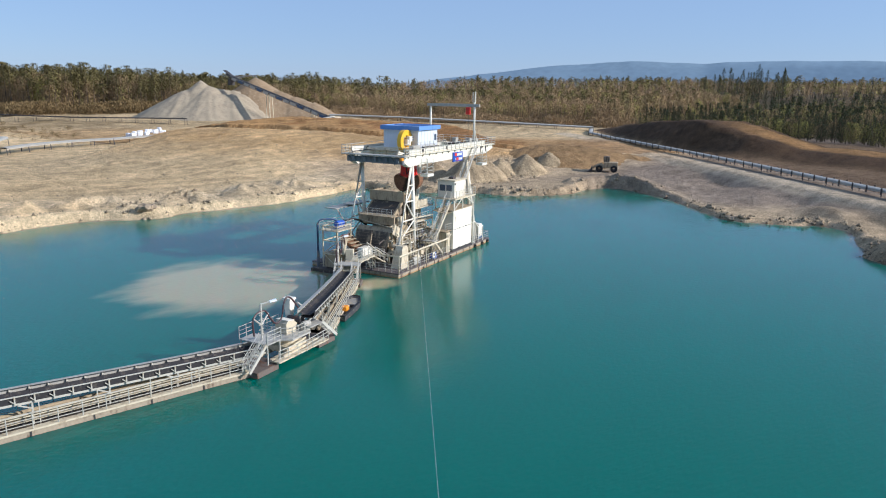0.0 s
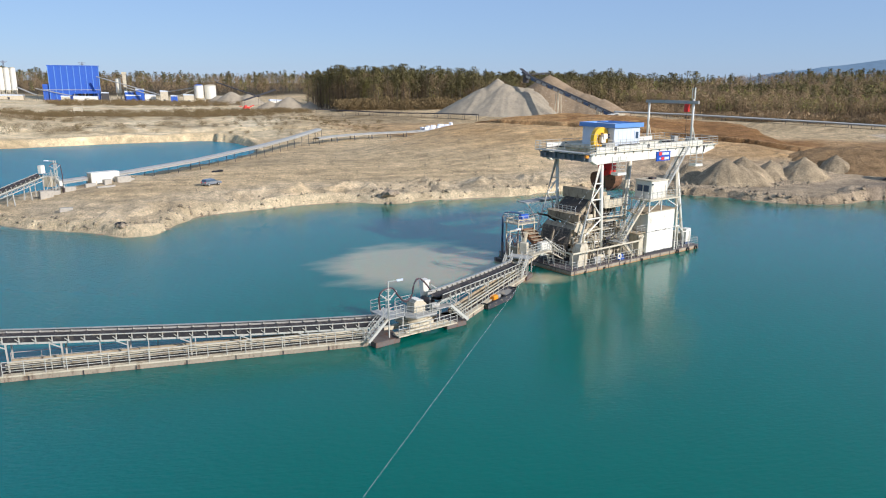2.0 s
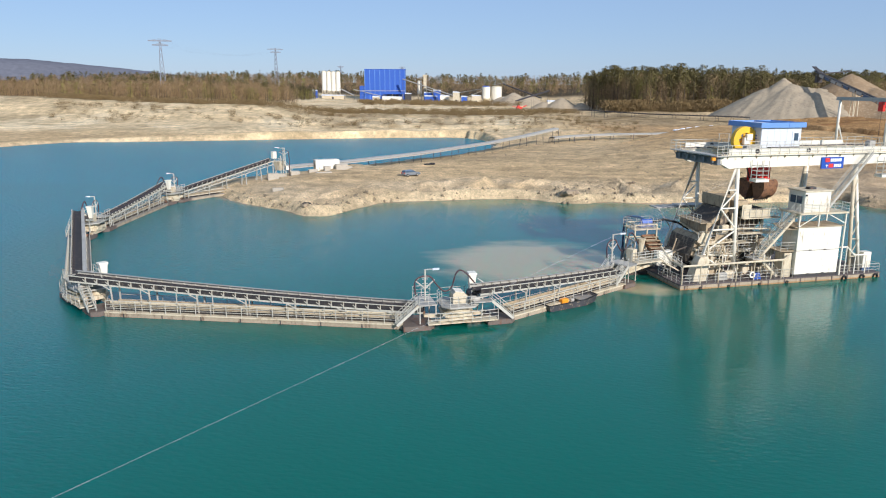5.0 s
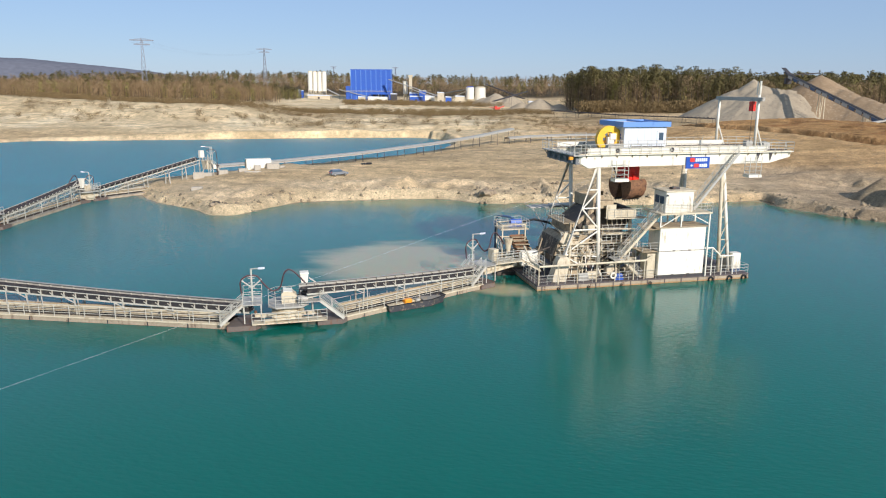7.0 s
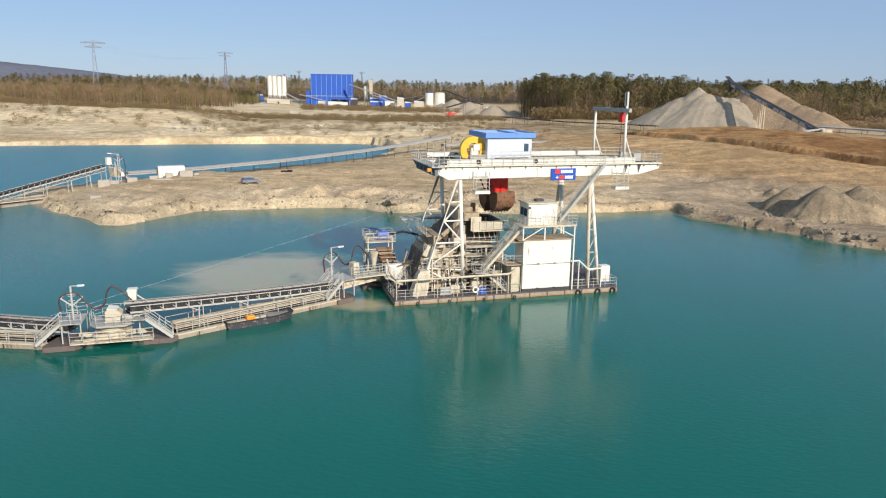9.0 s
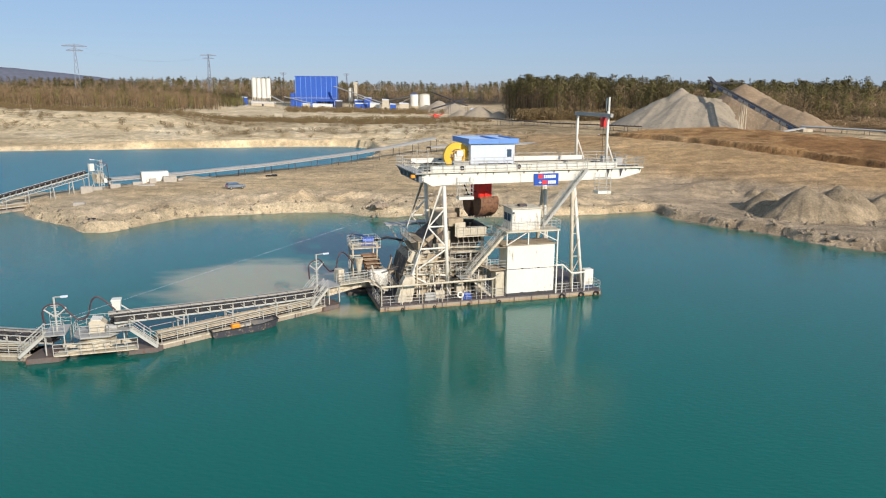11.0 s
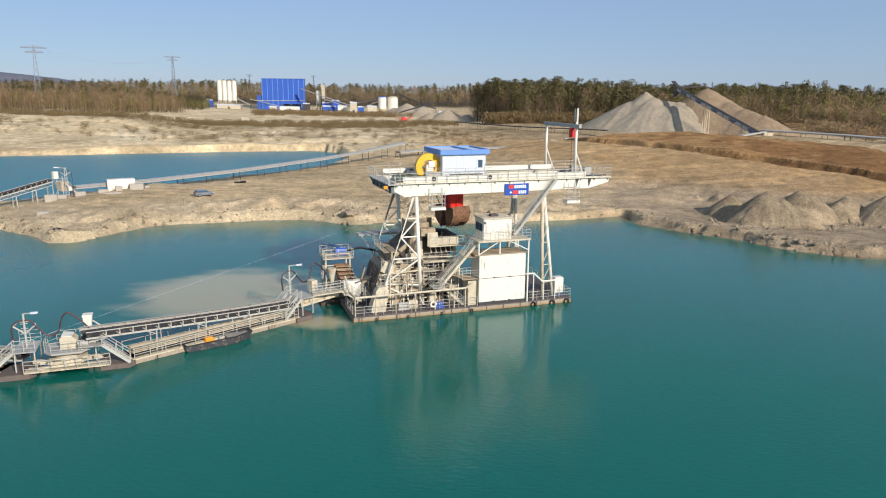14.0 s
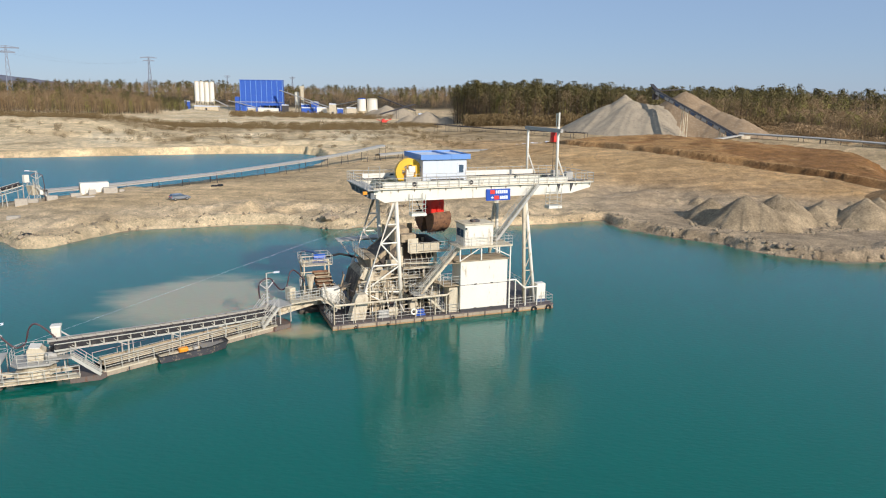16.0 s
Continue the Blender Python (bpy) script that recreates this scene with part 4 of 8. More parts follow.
def build_dredger():
    d = thing("grab_dredger", DREDGE, "dusty white floating grab dredger with gantry on a dark pontoon", "dredger")
    hull = part("pontoon", Geo().box(0, 0, -1.2, PL, PW, 0.5, 0.05), M_HULL_DUSTY, d, "dusty beige weathered pontoon hull")
    part("waterline_band", Geo().box(-0.02, -0.02, -0.3, PL + 0.02, PW + 0.02, 0.16), M_HULL_ORANGE, hull, "brown and ochre stained waterline band")
    part("deck", Geo().box(-0.05, -0.05, 0.5, PL + 0.05, PW + 0.05, PZ, 0.02), M_DECK_DARK, hull, "dark dirty deck plating")
    rib = Geo().box(-0.06, -0.07, -0.2, 0.06, 0.0, 0.5).mesh("rib", M_HULL)
    for k in range(13):
        piece("rib", rib, hull, Matrix.Translation((0.6 + k * 2.25, 0, 0)))
    tyre = tyre_mesh()
    for x, s in ((2.6, 0.4), (6.4, 0.4), (10.6, 0.4), (14.4, 0.5), (22.6, 0.9), (25.2, 0.95), (27.2, 0.95)):
        piece("tyre", tyre, hull, Matrix.Translation((x, -0.1, 0.14)) @ Matrix.Scale(s, 4))
    part("side_pontoon", Geo().box(-2.5, 7.6, -1.0, -0.06, PW - 1.7, 0.4, 0.05), M_DARKWORN, d)

    # towers under the gantry
    for yb, out in ((3.0, -1), (11.4, 1)):
        t1 = part("leg", Geo().tube([(8.35, yb, 13.9), (8.9, yb - 0.15, PZ)], 0.24, 10), M_WHITE, d, smooth=True)
        part("base_plate", Geo().box(8.5, yb - 0.6, PZ, 9.3, yb + 0.3, PZ + 0.08), M_CREAM, t1)
        t2 = part("leg", Geo().tube([(8.2, yb, 13.9), (4.35, yb - 0.25, 3.4), (4.3, yb - 0.25, PZ)], 0.21, 10), M_WHITE, d, smooth=True)
        for z in (11.2, 9.0, 6.4):
            f = (13.9 - z) / 10.5
            part("brace", Geo().tube([(8.2 - 3.85 * f, yb - 0.25 * f, z), (8.37 + 0.04 * f * 10.5, yb - 0.1, z + 0.0)], 0.1, 6), M_WHITE, t1)
        for a, b in (((8.45, 11.1), (6.4, 8.95)), ((6.4, 9.0), (8.6, 6.5)), ((4.4, 3.5), (8.75, 6.3)), ((4.4, 3.45), (8.85, 3.0)), ((4.4, 3.3), (8.4, 0.9))):
            part("brace", Geo().tube([(a[0], yb - 0.15, a[1]), (b[0], yb - 0.15, b[1])], 0.1, 6), M_WHITE, t2)
        e1 = part("leg", Geo().tube([(24.85, yb, 13.9), (24.55, yb + out * 1.5, PZ)], 0.22, 10), M_CREAM, d, smooth=True)
        part("leg", Geo().tube([(25.05, yb, 13.9), (26.0, yb + out * 1.5, PZ)], 0.22, 10), M_WHITE, d, smooth=True)
        for z in (10.0, 7.4, 4.6, 2.4):
            f = (13.9 - z) / 13.3
            y = yb + out * 1.5 * f
            part("rung", Geo().tube([(24.85 - 0.3 * f, y, z), (25.05 + 0.95 * f, y, z)], 0.07, 6), M_CREAM, e1)
            part("rung", Geo().tube([(24.85 - 0.3 * f, y, z), (25.05 + 0.95 * f * 0.8, y, z + 2.2)], 0.06, 6), M_CREAM, e1)
    for x in (8.4, 25.0):
        part("portal_girder", Geo().box(x - 0.35, 3.4, 14.0, x + 0.35, 11.0, 15.0, 0.03), M_CREAM, d)

    # gantry beams with walkways
    for yb, out in ((3.0, -1), (11.4, 1)):
        beam = part("gantry_beam", Geo().side([(5.6, 14.5), (6.9, 13.8), (8.0, 13.9), (31.2, 14.05), (34.0, 14.75), (34.1, 15.45), (5.6, 15.45)], yb - 0.4, yb + 0.4), M_WHITE, d)
        part("top_flange", Geo().box(5.5, yb - 0.55, 15.45, 34.2, yb + 0.55, 15.53), M_CREAM, beam)
        part("rail", Geo().box(6, yb - 0.06, 15.53, 33.8, yb + 0.06, 15.66), M_DARK, beam)
        y0, y1 = sorted((yb + out * 0.41, yb + out * 0.78))
        part("walkway", Geo().box(5.5, y0, 15.36, 34.2, y1, 15.44), M_WHITE, beam)
        y0, y1 = sorted((yb + out * 0.46, yb + out * 0.52))
        part("kick_panel", Geo().box(6.6, y0, 15.535, 30.6, y1, 16.2), M_WHITE, beam)
        railing(d, [(5.5, yb + out * 0.75, 15.44), (34.2, yb + out * 0.75, 15.44)], 1.15, 1.3, 0.035, name="gantry_railing")
        bracket = Geo().add([(0, 0, 0), (0, out * 0.3, 0), (0, 0, -0.4), (0.08, 0, 0), (0.08, out * 0.3, 0), (0.08, 0, -0.4)], [(0, 1, 2), (5, 4, 3), (0, 3, 4, 1), (1, 4, 5, 2), (2, 5, 3, 0)]).mesh("bracket", M_CREAM)
        for k in range(15):
            piece("bracket", bracket, beam, Matrix.Translation((6.5 + k * 1.95, yb + out * 0.4, 15.35)))
        for x in (29.2, 31.0):
            part("gusset", Geo().add([(x, yb + out * 0.42, 15.4), (x + 0.5, yb + out * 0.42, 15.4), (x + 0.15, yb + out * 0.42, 14.3), (x, yb + out * 0.5, 15.4), (x + 0.5, yb + out * 0.5, 15.4), (x + 0.15, yb + out * 0.5, 14.3)], [(0, 1, 2), (5, 4, 3), (0, 3, 4, 1), (1, 4, 5, 2), (2, 5, 3, 0)]), M_DARK, beam)
    end = part("end_girder", Geo().box(5.2, 2.6, 14.3, 5.9, 11.8, 15.1, 0.05), M_SHADEGREY, d, "grey-blue end girder")
    part("end_platform", Geo().box(4.7, 2.0, 15.3, 6.2, 12.4, 15.42), M_GALV, d)
    for y in (3.4, 5.2, 7.0, 8.8, 10.6):
        part("end_strut", Geo().beam((4.75, y, 15.3), (5.4, y + 0.6, 14.2), 0.1).beam((4.75, y + 0.9, 15.3), (5.4, y + 0.6, 14.2), 0.1).box(4.9, y - 0.3, 14.5, 5.2, y + 0.1, 15.1), M_SHADEGREY, end)
    railing(d, [(5.6, 2.05, 15.42), (4.75, 2.05, 15.42), (4.75, 12.35, 15.42), (5.6, 12.35, 15.42)], 1.15, 1.2, 0.035, name="end_railing")
    for z in (16.6, 17.6):
        part("stop_frame", Geo().tube([(4.9, 2.2, 15.4), (4.9, 2.2, z + 0.4), (6.2, 2.2, z + 0.4), (6.2, 2.2, 15.4)], 0.05, 6), M_RAIL, end)
    part("floodlight", Geo().box(4.2, 2.1, 14.9, 4.7, 2.5, 15.25, 0.05), M_ORANGE, end)
    part("cross_walk", Geo().box(32.6, 3.4, 15.3, 34.2, 11.0, 15.42), M_GALV, d)
    railing(d, [(34.2, 2.25, 15.46), (34.2, 12.15, 15.46)], 1.15, 1.4, 0.035, name="end_railing")
    g = Geo()
    for x, y in ((31.6, 4.6), (32.6, 6.2), (31.9, 8.5)):
        g.box(x, y, 15.5, x + 1.0, y + 0.8, 16.3, 0.06)
    part("end_winches", g, M_GALV, d)
    part("winch_bed", Geo().box(31.2, 4.0, 15.1, 33.2, 10.4, 15.5), M_DARK, d)
    basket(d, 10.6, 1.9, 12.6)
    basket(d, 28.4, 1.9, 12.7)
    # sign board: a red and white emblem and bars in place of its lettering
    sign = part("sign_board", Geo().box(19.5, 2.44, 13.55, 22.7, 2.58, 14.95, 0.02), M_SIGNBLUE, d, "blue company sign board")
    part("emblem", Geo().box(20.0, 2.40, 14.36, 20.62, 2.44, 14.85).box(20.55, 2.40, 13.68, 21.2, 2.44, 14.14), M_SIGNRED, sign)
    bar = Geo().box(0, 2.40, 0, 0.2, 2.44, 0.38).mesh("letter_bar", M_SIGNWHITE)
    for k in range(6):
        piece("letter_bar", bar, sign, Matrix.Translation((20.74 + k * 0.27, 0, 14.4)))
        if k < 4:
            piece("letter_bar", bar, sign, Matrix.Translation((21.32 + k * 0.27, 0, 13.72)))
    part("cross_mark", Geo().box(20.1, 2.40, 13.87, 20.45, 2.44, 13.95).box(20.24, 2.40, 13.73, 20.31, 2.44, 14.09), M_SIGNWHITE, sign)

    # goal-post frame with the service hoist
    for y, top in ((4.1, 22.3), (12.3, 22.0)):
        m = part("mast", Geo().tube([(29.9, y, 15.4), (29.9, y, top)], 0.17, 8), M_WHITE, d, smooth=True)
        part("stay", Geo().tube([(29.9, y, 18.6), (31.2, y, 15.4)], 0.09, 6), M_WHITE, m)
    part("antenna", Geo().tube([(29.9, 4.0, 22.3), (29.9, 4.0, 24.0)], 0.12, 6).tube([(29.75, 4.35, 22.3), (29.75, 4.35, 23.9)], 0.07, 6), M_WHITE, d)
    part("crossbar", Geo().box(29.7, 3.2, 21.55, 30.1, 12.9, 22.0, 0.02), M_GALV, d, "grey-blue hoist crossbar")
    part("hoist", Geo().box(29.6, 4.9, 20.3, 30.2, 5.6, 21.5, 0.08), M_RED, d, "red chain hoist")
    part("chain", Geo().tube([(29.9, 5.2, 20.3), (29.9, 5.2, 16.2)], 0.03, 4), M_DARK, d)

    # trolley with the winch house and the cable reel
    tr = part("trolley", Geo().box(TX - 2.4, 3.0, 15.66, TX + 6.3, 11.4, 15.95, 0.03), M_CREAM, d)
    wheel = Geo().ring((0, 0, 0), 0.05, 0.28, 0.16, "y", 14).mesh("wheel", M_DARK)
    for x in (TX - 1.6, TX + 5.5):
        for y in (2.52, 11.88):
            piece("wheel", wheel, tr, Matrix.Translation((x, y, 15.86)))
    railing(d, [(TX - 2.4, 3.1, 15.95), (TX + 6.3, 3.1, 15.95)], 1.0, 1.2, 0.03, name="trolley_railing")
    house = part("winch_house", Geo().box(TX, 4.2, 15.95, TX + 5.6, 10.1, 18.5, 0.04), M_HOUSE, d, "pale blue-white panelled winch house")
    part("house_door", Geo().box(TX + 4.35, 4.15, 16.1, TX + 5.25, 4.2, 18.0), M_ROOF, house)
    part("window", Geo().box(TX + 4.6, 4.10, 16.9, TX + 5.15, 4.15, 17.8), M_GLASS, house)
    for y in (5.0, 6.1):
        part("notice", Geo().box(TX - 0.03, y, 17.4, TX, y + 0.8, 17.62).box(TX - 0.03, y, 17.05, TX, y + 0.8, 17.27), M_SIGNBLUE, house)
    seam = Geo().box(-0.015, -0.02, 0, 0.015, 0, 2.4).mesh("panel_seam", M_ROOF)
    for k in range(1, 5):
        piece("panel_seam", seam, house, Matrix.Translation((TX + 0.9 * k, 4.2, 15.95)))
    for a, b in ((TX - 0.35, TX + 3.5), (TX + 3.53, TX + 5.95)):
        rf = part("fascia", Geo().box(a, 3.85, 18.5, b, 3.97, 19.1).box(a, 10.33, 18.5, b, 10.45, 19.1).box(a, 3.97, 18.5, a + 0.12, 10.33, 19.1).box(b - 0.12, 3.97, 18.5, b, 10.33, 19.1), M_ROOFBLUE, house, "light blue roof fascia")
        part("roof_sheet", Geo().box(a + 0.12, 3.97, 18.55, b - 0.12, 10.33, 18.92), M_ROOF, rf)
    part("machine_base", Geo().box(TX + 1, 3.6, 15.95, TX + 5, 4.15, 16.2), M_DARK, house)
    rc = (TX - 1.35, 5.6, 17.0)
    reel = part("cable_reel", Geo().ring(rc, 0.85, 1.62, 0.62, "y", 32), M_YELLOW, d, "large yellow cable reel")
    part("reel_hub", Geo().box(rc[0] - 0.45, rc[1] - 0.75, 16.5, rc[0] + 0.45, rc[1] - 0.2, 17.3, 0.06).box(rc[0] - 0.2, rc[1] - 0.9, 17.0, rc[0] + 0.6, rc[1] - 0.4, 17.7, 0.05), M_WHITE, reel)
    part("reel_stand", Geo().beam((rc[0] - 0.7, rc[1], 15.95), (rc[0], rc[1], 17), 0.15).beam((rc[0] + 0.7, rc[1], 15.95), (rc[0], rc[1], 17), 0.15).tube([(rc[0], rc[1] - 0.5, 17), (rc[0], rc[1] + 0.5, 17)], 0.2, 8), M_GALV, reel)
    spoke = Geo().beam((0, 0, 0.1), (0, 0, 0.9), 0.1, 0.3).mesh("spoke", M_YELLOW)
    for k in range(6):
        piece("spoke", spoke, reel, Matrix.Translation(rc) @ Matrix.Rotation(k * math.pi / 3, 4, "Y"))
    part("reel_box", Geo().box(TX - 2.3, 3.6, 15.95, TX - 0.4, 4.4, 16.5, 0.04), M_GALV, d)

    # clamshell grab on its ropes
    gx, gy = TX + 2.4, 7.2
    grab = part("grab_head", Geo().box(gx - 1.2, gy - 1.2, 10.75, gx + 1.2, gy + 1.2, 13.1, 0.15).box(gx - 1.45, gy - 0.35, 10.6, gx + 1.45, gy + 0.35, 12.1, 0.1).box(gx - 0.6, gy - 0.6, 13.1, gx + 0.6, gy + 0.6, 13.5, 0.1).box(gx - 1.75, gy - 0.5, 10.2, gx - 1.0, gy + 0.5, 11.25, 0.08).box(gx + 1.0, gy - 0.5, 10.2, gx + 1.75, gy + 0.5, 11.25, 0.08), M_RED, d, "red clamshell grab head")
    for s in (-1, 1):
        prof = [(gx + s * 0.1, 10.7), (gx + s * 0.1, 8.2)] + [(gx + s * (0.1 + 2.05 * math.sin(a)), 10.4 - 2.25 * math.cos(a)) for a in (math.pi / 2 * k / 8 for k in range(1, 9))] + [(gx + s * 1.9, 10.8)]
        shell = part("grab_shell", Geo().side(prof if s > 0 else prof[::-1], gy - 1.6, gy + 1.6), M_RUST, grab, "rust-brown toothed bucket shell")
        part("cutting_lip", Geo().box(gx + s * 0.12 - 0.1, gy - 1.65, 8.05, gx + s * 0.12 + 0.1, gy + 1.65, 8.3), M_DARK, shell)
        tooth = Geo().add([(-0.08, -0.08, 0), (0.08, -0.08, 0), (0.08, 0.08, 0), (-0.08, 0.08, 0), (0, 0, -0.3)], [(0, 3, 2, 1), (0, 1, 4), (1, 2, 4), (2, 3, 4), (3, 0, 4)]).mesh("tooth", M_DARK)
        for k in range(6):
            piece("tooth", tooth, shell, Matrix.Translation((gx + s * 0.2, gy - 1.3 + k * 0.52, 8.08)))
        shell.matrix_basis = Matrix.Translation((gx, 0, 10.9)) @ Matrix.Rotation(-s * radians(14), 4, "Y") @ Matrix.Translation((-gx, 0, -10.9))
        for y in (-0.9, 0.9):
            part("grab_arm", Geo().beam((gx + s * 0.5, gy + y, 11.4), (gx + s * 1.8, gy + y, 10.3), 0.16, 0.22), M_RED, grab)
    for dx, dy in ((-0.4, -0.4), (0.4, -0.4), (-0.4, 0.4), (0.4, 0.4)):
        part("rope", Geo().tube([(gx + dx, gy + dy, 15.7), (gx + dx, gy + dy, 13.4)], 0.035, 5), M_DARK, grab)
    grab.matrix_basis = Matrix.Translation((gx, gy, 2.35)) @ Matrix.Rotation(math.radians(-72), 4, "Z") @ Matrix.Scale(0.85, 4) @ Matrix.Translation((-gx, -gy, 0))
    part("power_cable", Geo().tube([(TX - 0.6, 6.0, 15.7), (TX - 0.2, 6.1, 13.6), (TX + 0.5, 6.4, 12.1), (gx - 0.6, 6.8, 12.6)], 0.09, 6), M_RUBBER, d)

    # switch room: two stacked containers at the front edge, and the control cabin above
    part("container_seam", Geo().box(15.45, 0.12, 3.8, 21.4, 2.7, 4.0), M_DARK, d)
    for z0 in (1.0, 3.96):
        c = part("switch_container", Geo().box(15.35, 0.06, z0, 21.45, 2.75, z0 + 2.88, 0.04), M_WHITE, d, "white steel switch room container")
        for x in (17.3, 19.4):
            part("lifting_lug", Geo().box(x - 0.15, -0.02, z0 - 0.05, x + 0.15, 0.06, z0 + 0.07), M_DARK, c)
    part("container_plinth", Geo().box(15.4, 0.1, PZ, 21.4, 2.7, 1.0), M_DARK, d)
    part("container_roof", Geo().box(14.7, -0.1, 6.83, 21.6, 3.0, 6.93), M_SAND_STEEL, d, "sand-covered roof plate")
    part("roof_plate", Geo().add([(13.4, 0.4, 6.55), (15.3, 0.2, 6.6), (15.3, 2.8, 7.0), (13.6, 2.6, 6.9), (13.4, 0.4, 6.62), (15.3, 0.2, 6.67), (15.3, 2.8, 7.07), (13.6, 2.6, 6.97)], [(3, 2, 1, 0), (4, 5, 6, 7), (0, 1, 5, 4), (1, 2, 6, 5), (2, 3, 7, 6), (3, 0, 4, 7)]), M_SAND_STEEL, d)
    for x in (15.2, 17.9, 21.7):
        for y in (-0.1, 3.0):
            part("cabin_post", Geo().beam((x, y, 6.9 if x < 21.6 else PZ), (x, y, 8.45), 0.14), M_WHITE, d)
    part("cabin_brace", Geo().beam((15.3, -0.1, 7.0), (17.8, -0.1, 8.4), 0.1).beam((21.6, -0.1, 7.2), (19.2, -0.1, 8.4), 0.1), M_WHITE, d)
    part("cabin_platform", Geo().box(15.0, -0.35, 8.42, 21.9, 3.4, 8.6, 0.02), M_CREAM, d)
    railing(d, [(15.5, -0.3, 8.6), (21.85, -0.3, 8.6), (21.85, 3.3, 8.6), (20.0, 3.3, 8.6)], 1.1, 1.05, 0.03, name="platform_railing")
    cab = part("control_cabin", Geo().box(15.9, 0.25, 8.6, 19.55, 3.1, 11.1, 0.06), M_WHITE, d, "white control cabin")
    part("cabin_roof", Geo().box(15.75, 0.1, 11.1, 19.7, 3.25, 11.24, 0.04), M_CREAM, cab)
    part("roof_unit", Geo().box(17.2, 1.2, 11.24, 18.2, 2.0, 11.5, 0.06), M_DARK, cab)
    part("window", Geo().box(15.85, 0.7, 9.6, 15.9, 1.6, 10.5), M_GLASS, cab)
    part("window", Geo().box(15.85, 1.8, 9.6, 15.9, 2.7, 10.5), M_GLASS, cab)
    part("corner_light", Geo().box(15.95, 0.1, 10.6, 16.15, 0.25, 10.8), M_DARK, cab)
    stair(d, (10.6, 0.9, 3.2), (15.6, 0.9, 8.6), 0.9, (0, 1, 0), M_CREAM)
    part("landing", Geo().box(9.6, 0.2, 3.1, 11.0, 1.9, 3.2), M_GALV, d)
    railing(d, [(11.0, 0.2, 3.2), (9.6, 0.2, 3.2), (9.6, 1.9, 3.2)], 1.0, 0.9, 0.03, name="landing_railing")
    stair(d, (13.7, 1.3, PZ), (10.9, 1.3, 3.15), 0.8, (0, 1, 0), M_CREAM)
    stair(d, (20.6, 2.2, 8.6), (26.2, 2.2, 15.4), 0.9, (0, 1, 0), M_GALV)
    part("side_landing", Geo().box(13.3, 0.3, 3.85, 15.3, 3.0, 3.95), M_SAND_STEEL, d)
    railing(d, [(15.3, 0.3, 3.95), (13.3, 0.3, 3.95), (13.3, 3.0, 3.95)], 1.05, 0.9, 0.03, name="landing_railing")
    part("side_cabinet", Geo().box(14.1, 0.5, PZ, 15.2, 2.2, 3.6, 0.04), M_CREAM, d)
    part("chute_plate", Geo().add([(11.5, 1.5, 4.6), (13.4, 1.2, 3.9), (13.6, 4, 4.0), (11.6, 4.2, 4.8), (11.5, 1.5, 4.7), (13.4, 1.2, 4.0), (13.6, 4, 4.1), (11.6, 4.2, 4.9)], [(3, 2, 1, 0), (4, 5, 6, 7), (0, 1, 5, 4), (1, 2, 6, 5), (2, 3, 7, 6), (3, 0, 4, 7)]), M_SAND_STEEL, d)

    # feed hopper over the middle, with its cross ribs and outlet
    hp = part("feed_hopper", Geo().add([(8.7, 4.6, 8.9), (14.6, 4.6, 8.3), (14.6, 10.2, 8.3), (8.7, 10.2, 8.9), (10.3, 5.8, 5.6), (13.4, 5.8, 5.6), (13.4, 9.0, 5.6), (10.3, 9.0, 5.6), (9.0, 4.9, 8.7), (14.3, 4.9, 8.1), (14.3, 9.9, 8.1), (9.0, 9.9, 8.7), (10.6, 6.1, 5.7), (13.1, 6.1, 5.7), (13.1, 8.7, 5.7), (10.6, 8.7, 5.7)],
              [(0, 1, 5, 4), (1, 2, 6, 5), (2, 3, 7, 6), (3, 0, 4, 7), (8, 12, 13, 9), (9, 13, 14, 10), (10, 14, 15, 11), (11, 15, 12, 8), (0, 8, 9, 1), (1, 9, 10, 2), (2, 10, 11, 3), (3, 11, 8, 0), (4, 5, 6, 7), (12, 15, 14, 13)]), M_DARKWORN, d, "dark worn steel feed hopper")
    part("hopper_wall", Geo().box(8.6, 4.5, 8.6, 8.75, 10.3, 10.0).box(8.75, 10.15, 8.5, 12.6, 10.3, 9.9), M_SAND_STEEL, hp)
    part("spill_panel", Geo().box(5.55, 4.2, 5.7, 5.8, 10.2, 6.9, 0.03).box(5.5, 4.1, 6.9, 6.4, 10.3, 7.02).box(5.4, 4.3, 5.0, 5.5, 10.1, 5.25), M_SAND_STEEL, d, "dusty spill panel below the hopper")
    rib = Geo().beam((0, 0, 0), (0.55, 0.55, -2.0), 0.1, 0.1).mesh("rib", M_CREAM)
    for k in range(6):
        piece("rib", rib, hp, Matrix.Translation((10.4 + 0.65 * k, 4.58, 8.35)))
    part("hopper_platform", Geo().box(10.2, 3.6, 7.4, 15.5, 4.55, 7.52), M_CREAM, d)
    railing(d, [(10.2, 3.65, 7.52), (15.5, 3.65, 7.52), (15.5, 5.4, 7.52)], 1.1, 0.9, 0.03, name="hopper_railing")
    part("hopper_panel", Geo().box(10.0, 3.7, 7.5, 11.3, 3.8, 9.2, 0.02).box(11.3, 3.72, 7.6, 14.0, 3.8, 8.5, 0.02), M_CREAM, d)
    for x in (9.6, 13.9):
        for y in (5.0, 9.8):
            part("hopper_leg", Geo().box(x - 0.15, y - 0.15, PZ, x + 0.15, y + 0.15, 8.0), M_CREAM, d)
